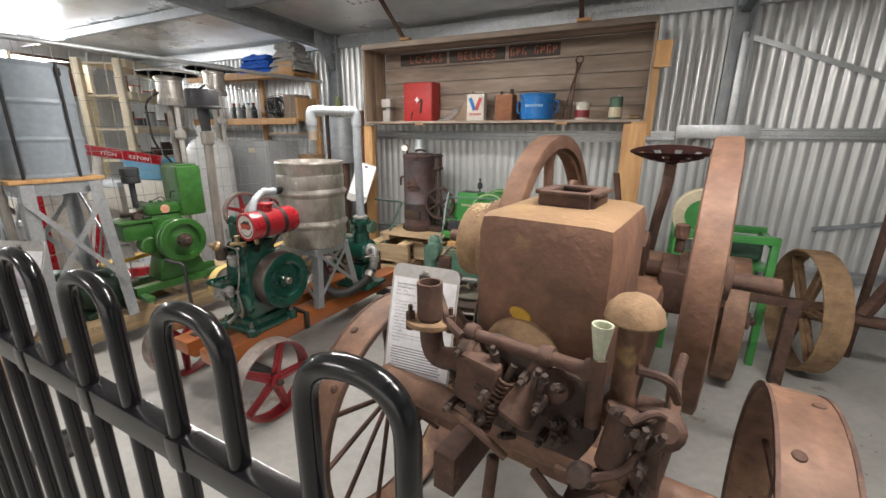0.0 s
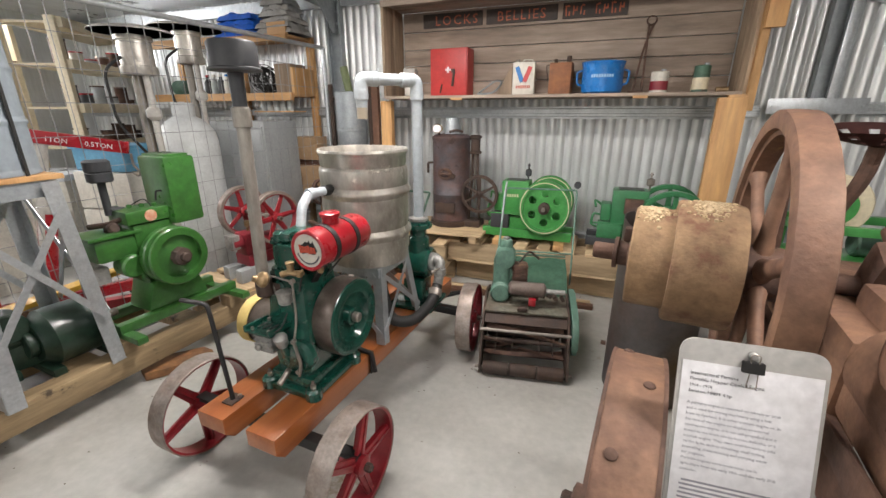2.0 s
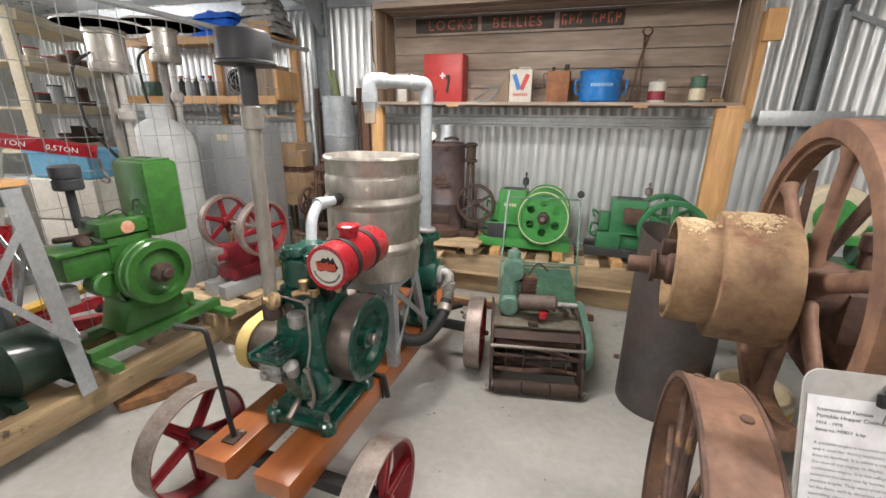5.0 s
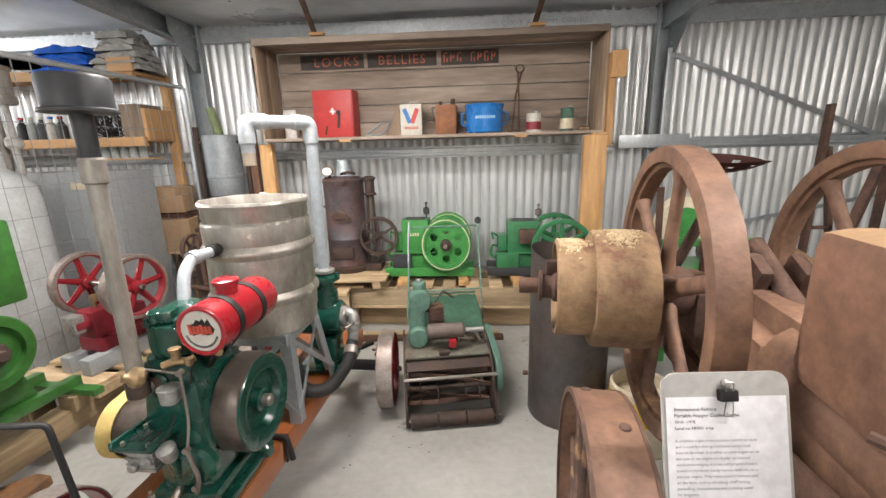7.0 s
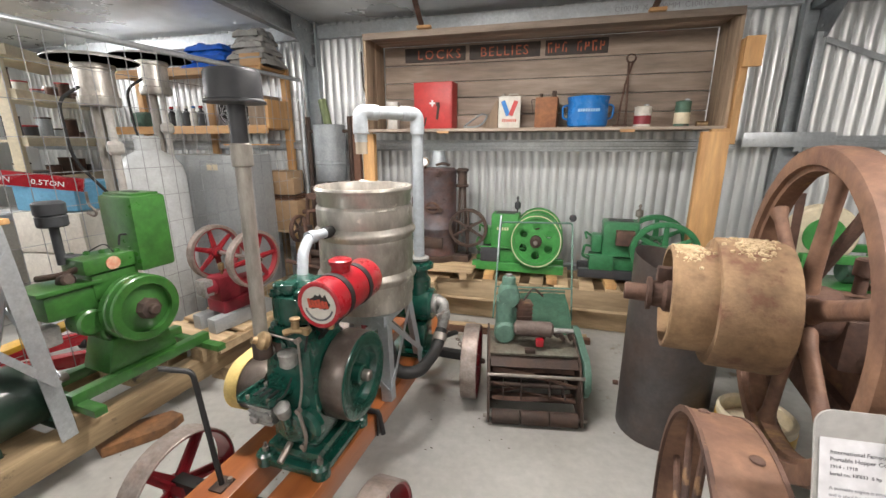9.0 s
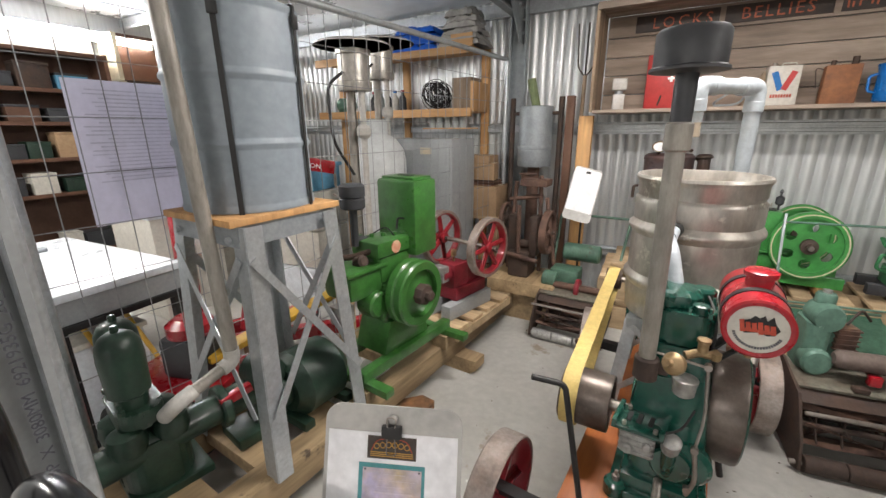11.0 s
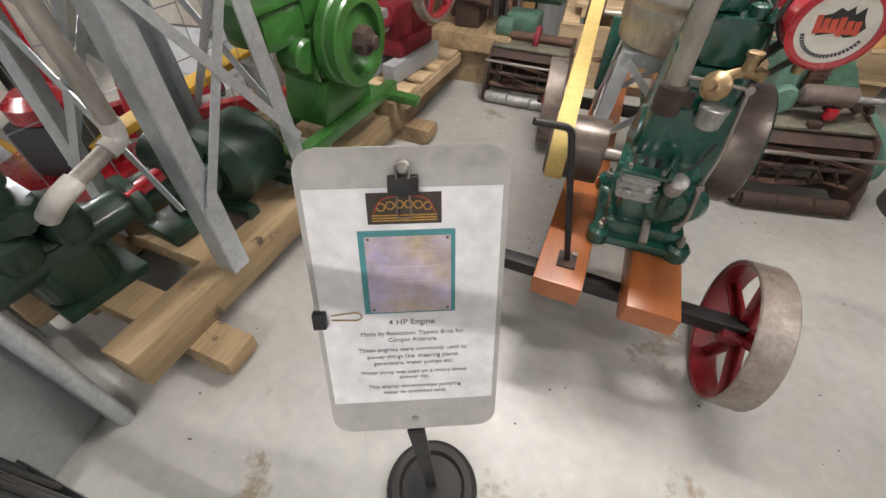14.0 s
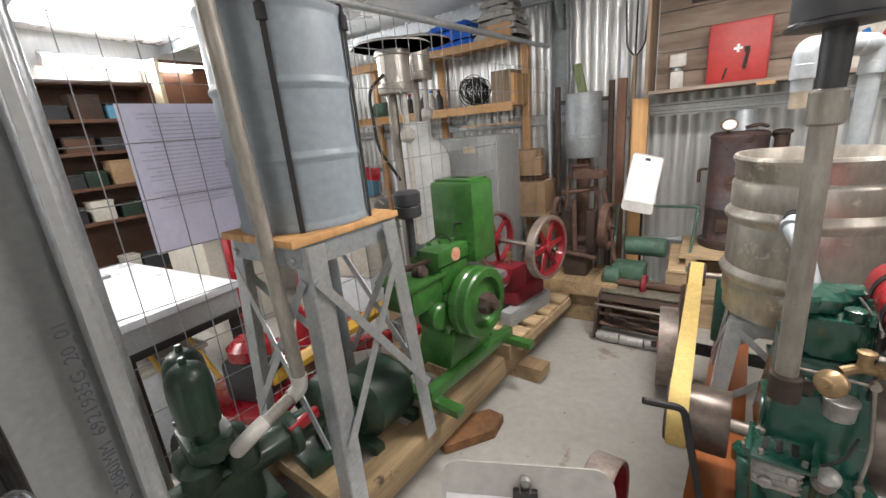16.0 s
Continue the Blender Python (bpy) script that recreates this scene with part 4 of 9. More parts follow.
def build_keg():
    s = thing("keg_stand", "galvanised angle-iron stand under the keg", "stand", -1.86, 1.93, 0.35, -2)
    bm = B()
    for a, b in (((-0.15, -0.15), (0.15, -0.15)), ((0.15, -0.15), (0.15, 0.15)), ((0.15, 0.15), (-0.15, 0.15)), ((-0.15, 0.15), (-0.15, -0.15))):
        beam(bm, (*a, 0.335), (*b, 0.335), 0.005, 0.04)
    box(bm, (0.3, 0.3, 0.004), (0, 0, 0.357))
    part("top_frame", bm, GALV, s)
    for sx in (-1, 1):
        for sy in (-1, 1):
            bm = B()
            beam(bm, (sx * 0.17, sy * 0.19, 0), (sx * 0.135, sy * 0.135, 0.35), 0.045, 0.005, up=(0, 1, 0))
            beam(bm, (sx * 0.19, sy * 0.17, 0), (sx * 0.155, sy * 0.115, 0.35), 0.045, 0.005, up=(1, 0, 0))
            part("leg", bm, GALV, s)
    for sx in (-1, 1):
        part("cross_brace", beam(B(), (sx * 0.19, -0.18, 0.05), (sx * 0.155, 0.13, 0.33), 0.022, 0.003, up=(1, 0, 0)), GALV, s)
        part("cross_brace", beam(B(), (sx * 0.195, 0.18, 0.05), (sx * 0.16, -0.13, 0.33), 0.022, 0.003, up=(1, 0, 0)), GALV, s)
    for sy in (-1, 1):
        part("cross_brace", beam(B(), (-0.18, sy * 0.19, 0.05), (0.13, sy * 0.155, 0.33), 0.022, 0.003, up=(0, 1, 0)), GALV, s)
        part("cross_brace", beam(B(), (0.18, sy * 0.195, 0.05), (-0.13, sy * 0.16, 0.33), 0.022, 0.003, up=(0, 1, 0)), GALV, s)
    k = thing("steel_keg", "dented open-topped stainless keg used as a water tank", "keg", -1.85, 1.93, 0.712, 25)
    k.scale = (1.06, 1.06, 1.0)
    prof = [(0.0, 0.012), (0.15, 0.012), (0.165, 0.0), (0.178, 0.0), (0.182, 0.008), (0.183, 0.05), (0.188, 0.058)]
    for z in (0.14, 0.33):
        prof += [(0.188, z - 0.032), (0.187, z - 0.026), (0.19, z - 0.02), (0.199, z - 0.008), (0.201, z), (0.199, z + 0.008), (0.19, z + 0.02), (0.187, z + 0.026), (0.188, z + 0.032)]
    prof += [(0.188, 0.425), (0.186, 0.434), (0.18, 0.44), (0.18, 0.446), (0.184, 0.452), (0.184, 0.486), (0.188, 0.494), (0.193, 0.504), (0.19, 0.514), (0.182, 0.514), (0.178, 0.505), (0.176, 0.45), (0.176, 0.38)]
    part("body", rough_up(lathe(B(), prof, None, 64, cap=False), 0.0022, 9), STAINLESS, k)
    part("water", lathe(B(), [(0.0, 0.44), (0.179, 0.44), (0.179, 0.43), (0, 0.43)], None, 40), mat("rusty_water", (0.2, 0.12, 0.04), 0.08, 0, (0.12, 0.075, 0.03), 6, 0.6, 0.02, 20), k, "rusty brown water")
    lettering("stamp", "HICROM", 0.028, STAINLESS, k, pose(0.085, -0.1725, 0.425, 90, 0, 26))
    # overflow pipe from keg to engine
    p = thing("cooling_pipe", "grey plastic elbow pipe joining keg and engine head", "pipe", -1.92, 1.66, 0.93, 0)
    bm = tube(B(), [(-1.9, 1.765, 1.065), (-1.925, 1.62, 1.065), (-1.905, 1.545, 1.03), (-1.885, 1.50, 0.95)], 0.019, seg=14, bend=0.03)
    wpart("pipe", bm, PVC, p)
    wpart("collar", rod(B(), (-1.9, 1.77, 1.065), (-1.912, 1.7, 1.065), 0.023, seg=16), RUBBER, p)
    wpart("collar", rod(B(), (-1.921, 1.645, 1.065), (-1.926, 1.615, 1.063), 0.024, seg=16), PVC, p)


def build_pump():
    u = thing("water_pump", "dark green belt-driven water pump behind the keg", "pump", -1.72, 2.22, 0.35, 0)
    bm = B()
    box(bm, (0.26, 0.24, 0.02), (0, 0, 0.01), bevel=0.005)
    box(bm, (0.12, 0.14, 0.14), (0, 0, 0.09), bevel=0.02)
    rod(bm, (-0.12, 0.0, 0.25), (0.09, 0.0, 0.25), 0.085, seg=26, lip=0.012)
    lathe(bm, [(0.06, 0), (0.06, 0.08), (0.045, 0.1), (0.045, 0.14), (0.075, 0.145), (0.075, 0.165), (0.04, 0.17)], pose(0.01, 0, 0.3), 24)
    part("body", bm, DEEP_GREEN, u)
    for i in range(6):
        a = 2 * math.pi * i / 6
        part("bolt", rod(B(), (0.01 + 0.062 * math.cos(a), 0.062 * math.sin(a), 0.46), (0.01 + 0.062 * math.cos(a), 0.062 * math.sin(a), 0.478), 0.007, seg=6), DEEP_GREEN, u)
    bm = B()
    rod(bm, (-0.4, 0.11, 0.31), (-0.1, 0.11, 0.31), 0.014)
    part("drive_shaft", bm, STEEL, u)
    part("driven_pulley", lathe(B(), [(0.015, -0.035), (0.048, -0.035), (0.05, -0.03), (0.05, 0.03), (0.048, 0.035), (0.015, 0.035)], pose(-0.41, 0.11, 0.31, 0, 90, 0), 26), RUST_DARK, u)
    part("bearing_block", box(B(), (0.07, 0.08, 0.3), (-0.3, 0.11, 0.16), bevel=0.012), DEEP_GREEN, u)
    bm = B()
    rod(bm, (0.08, -0.01, 0.26), (0.12, -0.02, 0.26), 0.05, seg=20, lip=0.005)
    tube(bm, [(0.1, -0.02, 0.28), (0.15, -0.03, 0.28), (0.15, -0.05, 0.2), (0.14, -0.06, 0.12)], 0.026, seg=14, bend=0.045)
    lathe(bm, [(0.034, 0), (0.034, 0.04)], pose(0.15, -0.045, 0.2), 8)
    part("outlet_elbow", bm, ALLOY, u, "bare galvanised pipe elbow")
    part("tap_lever", tube(B(), [(0.15, -0.05, 0.24), (0.17, -0.1, 0.26), (0.14, -0.14, 0.25)], 0.006, bend=0.02), STEEL, u)
    h = thing("suction_hose", "black ribbed rubber hose under the keg stand", "hose", -1.62, 2.0, 0.36, 0)
    wpart("hose", tube(B(), [(-1.575, 2.15, 0.50), (-1.575, 2.07, 0.43), (-1.61, 1.9, 0.4), (-1.7, 1.84, 0.42), (-1.78, 1.88, 0.66)], 0.028, seg=16, bend=0.1, steps=8), RUBBER, h)
    wpart("clamp", rod(B(), (-1.574, 2.13, 0.485), (-1.574, 2.105, 0.46), 0.034, seg=18), STEEL, h)
    v = thing("pvc_riser", "pale grey plastic pipe arching over into the keg", "pipe", -1.71, 2.23, 0.83, 0)
    A, C, D, E_ = V(-1.71, 2.23, 0.83), V(-1.71, 2.23, 1.525), V(-1.9, 2.03, 1.525), V(-1.9, 2.03, 1.40)
    wpart("pipe", tube(B(), [A, C, D, E_], 0.027, seg=20, bend=0.05, steps=7), PVC, v)
    for a, b in ((C - V(0, 0, 0.09), C - V(0, 0, 0.05)), (C + (D - C) * 0.17, C + (D - C) * 0.3), (C + (D - C) * 0.7, C + (D - C) * 0.84), (D - V(0, 0, 0.09), D - V(0, 0, 0.045))):
        wpart("collar", rod(B(), a, b, 0.033, seg=20, lip=0.003), PVC, v)
    wpart("elbow", tube(B(), [C - V(0, 0, 0.055), C, C + (D - C) * 0.2], 0.0315, seg=20, bend=0.05, steps=7), PVC, v)
    wpart("elbow", tube(B(), [D - V(0, 0, 0.055), D, D - (D - C) * 0.2], 0.0315, seg=20, bend=0.05, steps=7), PVC, v)
    wpart("outlet", rod(B(), E_, E_ - V(0, 0, 0.05), 0.025, seg=18), mat("stained_sleeve", (0.42, 0.36, 0.28), 0.6), v)
    wpart("flange", lathe(B(), [(0.05, 0), (0.05, 0.012), (0.035, 0.02)], Matrix.Translation(A), 20), ALLOY, v)


build_cart()
build_belt()
build_keg()
build_pump()
# ---- rusted portable hopper engine ----
def helix(bm, p0, p1, r, turns, wire=0.003):
    m = frame_on(p0, p1)
    d = (Vector(p1) - Vector(p0)).length
    pts = [m @ Vector((r * math.cos(2 * math.pi * i / 8), r * math.sin(2 * math.pi * i / 8), d * i / (8 * turns))) for i in range(8 * turns + 1)]
    return tube(bm, pts, wire, seg=5, bend=0.0005, steps=1)


def build_rust_engine():
    e = thing("portable_engine", "large rusted hopper-cooled farm engine on spoked iron wheels", "engine", -0.03, 1.70, 0, -8)
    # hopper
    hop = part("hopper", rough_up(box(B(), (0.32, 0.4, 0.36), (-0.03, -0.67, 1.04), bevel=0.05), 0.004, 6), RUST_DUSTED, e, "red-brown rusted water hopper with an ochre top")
    bm = B()
    for wide, tall, z in ((0.016, 0.034, 1.23), (0.034, 0.012, 1.25)):
        for a, b in (((-0.09, -0.71), (0.03, -0.71)), ((0.03, -0.71), (0.03, -0.57)), ((0.03, -0.57), (-0.09, -0.57)), ((-0.09, -0.57), (-0.09, -0.71))):
            beam(bm, (*a, z), (*b, z), wide, tall, bevel=0.004)
    part("filler_frame", rough_up(bm, 0.002, 12), RUST, hop, "open rusty filler frame")
    # Dark plate on the closed hopper; the hollow's shade is put into its colour.
    part("opening", box(B(), (0.11, 0.13, 0.004), (-0.03, -0.64, 1.2235)), RUST_DARK, hop)
    part("maker_plate", lathe(B(), [(0.0, 0.0), (0.028, 0.0), (0.024, 0.004), (0, 0.005)], pose(-0.06, -0.872, 0.99, 90, 15, 0) @ Matrix.Diagonal((1, 0.6, 1, 1)), 20), YELLOW_PAINT, hop, "worn yellow oval transfer")
    bm = B()
    lathe(bm, [(0.0, 0.05), (0.06, 0.04), (0.095, 0.02), (0.1, 0.0)], pose(-0.05, -0.865, 0.885, 90, 0, 0), 28)
    part("cylinder_cover", bm, RUST_OCHRE, e, "ochre domed cylinder end cover")
    # cylinder and bed
    part("cylinder_barrel", rough_up(rod(B(), (-0.03, -0.9, 0.8), (-0.03, -0.3, 0.8), 0.13, seg=30, lip=0.01), 0.002, 9), RUST_RED, e)
    part("cylinder_saddle", rough_up(box(B(), (0.24, 0.6, 0.12), (-0.03, -0.55, 0.72), bevel=0.02), 0.002, 9), RUST_RED, e)
    part("engine_bed", rough_up(box(B(), (0.34, 0.75, 0.3), (0, 0.05, 0.72), bevel=0.04), 0.002, 9), RUST_RED, e)
    part("crosshead_guide", rough_up(box(B(), (0.14, 0.4, 0.16), (-0.02, -0.25, 0.86), bevel=0.03), 0.002, 9), RUST_RED, e)
    for x in (-0.19, 0.19):
        bm = B()
        box(bm, (0.09, 0.18, 0.16), (x, 0.0, 0.84), bevel=0.02)
        rod(bm, (x - 0.05, 0, 0.9), (x + 0.05, 0, 0.9), 0.062, seg=22, lip=0.006)
        lathe(bm, [(0.016, 0), (0.016, 0.05), (0.024, 0.055), (0.024, 0.1), (0.018, 0.105)], pose(x, 0, 0.975), 12)
        part("main_bearing", bm, RUST, e)
    part("crankshaft", rod(B(), (-0.8, 0, 0.9), (0.5, 0, 0.9), 0.03, seg=18, lip=0.004), RUST, e)
    bm = B()
    box(bm, (0.045, 0.11, 0.25), (-0.05, 0.0, 0.91), (25, 0, 0), bevel=0.02)
    box(bm, (0.045, 0.11, 0.25), (0.07, 0.0, 0.91), (25, 0, 0), bevel=0.02)
    tube(bm, [(0.0, -0.35, 0.85), (0.0, -0.1, 0.95), (0.0, 0.1, 1.05)], 0.028, seg=12)
    part("crank_throw", bm, RUST, e)
    # flywheels
    for x, turn in ((-0.31, 8), (0.28, 25)):
        m = pose(x, 0, 0.9, turn, 0, 0) @ pose(0, 0, 0, 0, 90, 0)
        prof = [(0.432, -0.026), (0.436, -0.04), (0.475, -0.043), (0.486, -0.038), (0.488, 0.0), (0.486, 0.038), (0.475, 0.043), (0.436, 0.04), (0.432, 0.026), (0.418, 0.022), (0.414, 0.0), (0.418, -0.022)]
        fw = part("flywheel", rough_up(ring_lathe(B(), prof, None, 72), 0.0015, 14), RUST_RED, e, "heavy spoked rusty flywheel", m=m)
        part("hub", lathe(B(), [(0.035, -0.085), (0.075, -0.08), (0.085, -0.05), (0.085, 0.05), (0.075, 0.08), (0.035, 0.085)], None, 26), RUST, fw)
        first = None
        for i in range(6):
            mm = pose(0, 0, 0, 0, 0, 60 * i)
            if first is None:
                bm = B()
                lathe(bm, [(0.038, 0.0), (0.027, 0.06), (0.023, 0.2), (0.024, 0.31), (0.034, 0.352)], pose(0.068, 0, 0, 0, 90, 0) @ Matrix.Diagonal((0.8, 1.1, 1, 1)), 14)
                first = part("spoke", bm, RUST_RED, fw, m=mm)
            else:
                again(first, mm)
    # stepped belt pulley crusted with dry mud
    m = pose(-0.39, 0, 0.9, 0, -90, 0)
    pl = part("belt_pulley", rough_up(ring_lathe(B(), [(0.195, -0.02), (0.2, -0.02), (0.206, 0.0), (0.204, 0.08), (0.206, 0.155), (0.2, 0.165), (0.172, 0.165), (0.17, 0.18), (0.172, 0.28), (0.168, 0.285), (0.155, 0.285), (0.155, 0.17), (0.185, 0.155), (0.19, -0.02)], None, 60), 0.0015, 15), RUST_OCHRE, e, "stepped ochre-rusted belt pulley crusted with mud", m=m)
    part("web", lathe(B(), [(0.03, 0.1), (0.186, 0.1), (0.186, 0.12), (0.03, 0.12)], None, 40), RUST, pl)
    part("boss", lathe(B(), [(0.05, 0.1), (0.056, 0.11), (0.056, 0.285), (0.044, 0.295), (0.044, 0.325), (0.056, 0.327), (0.056, 0.34), (0.034, 0.342)], None, 22), RUST, pl)
    part("key_block", box(B(), (0.05, 0.04, 0.05), (0.07, 0.01, 0.29), bevel=0.008), RUST, pl)
    random.seed(11)
    bm = B()
    for i in range(760):
        a, h = random.gauss(-0.42, 0.2), random.choice((random.gauss(0.075, 0.025), random.gauss(0.235, 0.02)))
        r = 0.205 if h < 0.165 else 0.171
        s = random.uniform(0.0025, 0.0085)
        lathe(bm, [(0, 0), (s, 0), (s * 0.6, s * 0.7), (0, s * 0.8)], Matrix.Rotation(a + radians(20), 4, "Z") @ pose(r - 0.001, 0, min(max(h, 0.01), 0.275), 0, 90, 0), 5, cap=False)
    tagged(part("mud_crust", bm, DRY_MUD, pl), "crumbly dry mud", kind="stuff")
    # cart frame and front axle
    for x in (-0.17, 0.13):
        bm = B()
        beam(bm, (x, -1.02, 0.6), (x, 1.18, 0.6), 0.06, 0.11, bevel=0.006)
        part("frame_rail", rough_up(bm, 0.002, 7), RUST, e)
    bm = B()
    tube(bm, [(-0.5, -0.86, 0.66), (0.4, -0.86, 0.66)], 0.04, seg=16)
    rod(bm, (-0.62, -0.66, 0.415), (0.52, -0.66, 0.415), 0.026, seg=14)
    box(bm, (0.14, 0.14, 0.16), (-0.03, -0.62, 0.48), bevel=0.015)
    part("front_axle", bm, RUST_RED, e)
    bm = B()
    tube(bm, [(0.2, -0.9, 0.7), (0.3, -0.83, 0.62), (0.44, -0.7, 0.45)], 0.016, bend=0.06)
    tube(bm, [(0.18, -0.98, 0.52), (0.42, -0.72, 0.44)], 0.013)
    part("stay", bm, RUST, e)
    for x in (-0.6, 0.5):
        m = pose(x, -0.66, 0.415) @ pose(0, 0, 0, 10, 0, 0) @ pose(0, 0, 0, 0, 0, 0 if x > 0 else 180)
        w = spoked_wheel("wheel", e, m, 0.415, 0.12, 0.01, 12, RUST, RUST_RED, 0.05, label="rusty steel-tyred wheel with rod spokes", hub_len=0.2, round_spokes=0.009, face=0.05, paint_rim=False)
        first = None
        for k in range(14):
            mm = Matrix.Rotation(2 * math.pi * (k + 0.3) / 14, 4, "Z") @ pose(0.414, 0, 0.025 * (-1) ** k, 0, 90, 0)
            if first is None:
                first = part("rivet", lathe(B(), [(0.013, 0), (0.012, 0.004), (0.006, 0.007), (0, 0.008)], None, 10), RUST, w, m=mm)
            else:
                again(first, mm)
        for z in (-0.057, 0.057):
            part("tyre_edge", ring_lathe(B(), [(0.402, z - 0.004), (0.4175, z - 0.004), (0.4175, z + 0.004), (0.402, z + 0.004)], None, 48), RUST, w)
    for x in (-0.5, 0.45):
        m = pose(x, 1.08, 0.36) @ pose(0, 0, 0, 24, 0, 0) @ pose(0, 0, 0, 0, 0, 0 if x > 0 else 180)
        spoked_wheel("wheel", e, m, 0.36, 0.1, 0.01, 12, RUST, RUST_RED, 0.05, label="rusty steel-tyred wheel with rod spokes", hub_len=0.2, round_spokes=0.009, face=0.05, paint_rim=False)
    part("rear_axle", rod(B(), (-0.52, 1.08, 0.36), (0.47, 1.08, 0.36), 0.026, seg=14), RUST, e)
    part("rear_bolster", box(B(), (0.4, 0.14, 0.2), (-0.02, 1.08, 0.45), bevel=0.015), RUST, e)
    # mechanism at the cylinder end
    part("cylinder_head", rough_up(prism(B(), [(-0.15, 0.74), (0.12, 0.74), (0.15, 0.8), (0.13, 0.93), (-0.1, 0.95), (-0.16, 0.88)], 0.06, Matrix.Translation((0, -0.9, 0)) @ pose(0, 0, 0, 90, 0, 0), bevel=0.012), 0.003, 12), RUST_DARK, e)
    part("valve_chest", rough_up(box(B(), (0.1, 0.07, 0.12), (-0.1, -0.98, 0.87), (0, 8, 0), bevel=0.02), 0.003, 14), RUST, e)
    part("elbow_coupling", rough_up(lathe(B(), [(0.032, 0), (0.044, 0.006), (0.046, 0.03), (0.04, 0.04), (0.044, 0.048), (0.03, 0.06)], pose(-0.16, -0.96, 0.905, 0, 90, 0), 18), 0.002, 14), RUST, e)
    ig = part("igniter", lathe(B(), [(0.03, 0), (0.038, 0.008), (0.036, 0.04), (0.03, 0.07), (0.024, 0.1), (0.03, 0.105), (0.028, 0.13)], pose(0.0, -1.03, 0.83, -38, 18, 0), 18), RUST, e, "stubby rusty igniter barrel")
    part("nut", lathe(B(), [(0.016, -0.014), (0.016, 0.002)], pose(0.0, -1.03, 0.83, -38, 18, 0), 6), RUST_DARK, ig)
    part("cover_boss", lathe(B(), [(0.032, 0), (0.036, 0.01), (0.03, 0.03), (0.012, 0.036)], pose(0.065, -0.96, 0.905, 80, 0, 0), 16), RUST, e)
    pump = part("fuel_pump", rough_up(lathe(B(), [(0.016, -0.06), (0.024, -0.05), (0.026, 0), (0.028, 0.04), (0.036, 0.044), (0.036, 0.058), (0, 0.062)], pose(0.19, -1.0, 0.86, -18, 10, 0), 20), 0.0015, 20), RUST, e, "upright rusty fuel pump body")
    part("gland", lathe(B(), [(0.02, -0.02), (0.024, 0), (0.018, 0.03)], pose(0.145, -1.05, 0.8, 60, 0, 0), 10), RUST_DARK, pump)
    part("governor_post", rough_up(box(B(), (0.05, 0.06, 0.34), (0.24, -0.93, 0.74), (0, -4, 0), bevel=0.012), 0.003, 12), RUST, e)
    part("governor_head", rough_up(lathe(B(), [(0.02, -0.04), (0.035, -0.02), (0.038, 0.01), (0.02, 0.035)], pose(0.255, -0.95, 0.88, 60, 20, 0), 16), 0.002, 16), RUST, e)
    first = None
    for k in range(44):
        random.seed(100 + k)
        m = pose(random.uniform(-0.17, 0.26), random.uniform(-1.03, -0.95), random.uniform(0.72, 0.94), random.choice((90, 60, 20)), random.uniform(-30, 30), 0)
        if first is None:
            first = part("stud", lathe(B(), [(0.01, -0.025), (0.01, 0.014), (0.006, 0.016), (0.006, 0.03)], None, 6), RUST_DARK, e, m=m)
        else:
            again(first, m)
    part("valve_stem", rod(B(), (-0.08, -1.01, 0.77), (-0.02, -0.985, 0.93), 0.008, seg=10), RUST_DARK, e)
    part("valve_spring", helix(B(), (-0.075, -1.008, 0.785), (-0.03, -0.99, 0.9), 0.0165, 11, 0.0032), RUST, e)
    part("spring_cap", lathe(B(), [(0.022, 0), (0.022, 0.01), (0.012, 0.014)], pose(-0.078, -1.01, 0.775, -8, 20, 0), 14), RUST, e)
    part("rocker_shaft", tube(B(), [(-0.16, -0.94, 0.93), (-0.14, -0.95, 0.952), (0.13, -0.98, 0.968)], 0.0145, seg=14, bend=0.02), RUST, e)
    for x, z in ((-0.14, 0.953), (0.04, 0.963), (0.13, 0.968)):
        part("rocker_collar", lathe(B(), [(0.02, -0.014), (0.024, 0), (0.02, 0.014)], pose(x, -0.95 - 0.1 * (x + 0.14), z, 0, 88, 0), 14), RUST, e)
    part("push_rod", rod(B(), (0.142, -0.985, 0.86), (0.14, -0.985, 1.0), 0.0145, seg=14), RUST, e)
    for line, rr in (([(0.1, -1.04, 0.78), (0.15, -1.06, 0.8), (0.21, -1.03, 0.82), (0.25, -0.93, 0.86)], 0.009), ([(-0.16, -1.02, 0.79), (-0.08, -1.05, 0.8), (0.0, -1.05, 0.76)], 0.008), ([(0.25, -0.96, 0.72), (0.27, -0.9, 0.86), (0.26, -0.6, 0.8), (0.28, -0.2, 0.8)], 0.012), ([(0.2, -0.95, 0.98), (0.25, -0.93, 0.97), (0.27, -0.88, 0.9)], 0.009), ([(-0.15, -0.98, 0.955), (-0.19, -0.97, 0.97), (-0.3, -0.85, 0.98)], 0.01), ([(0.05, -1.02, 0.73), (0.12, -1.06, 0.72), (0.19, -1.05, 0.78)], 0.01), ([(0.21, -1.02, 0.92), (0.24, -1.0, 0.94), (0.26, -0.95, 0.9)], 0.007)):
        part("linkage_rod", tube(B(), line, rr, seg=8, bend=0.03), RUST, e)
    part("drip_pipe", rod(B(), (-0.05, -1.02, 0.6), (-0.05, -1.0, 0.7), 0.014, seg=12, lip=0.003), RUST, e)
    part("wire_tie", ring_lathe(B(), [(0.048, -0.004), (0.052, -0.004), (0.052, 0.004), (0.048, 0.004)], pose(-0.16, -0.86, 0.66, 0, 90, 0), 18), RUST_DARK, e)
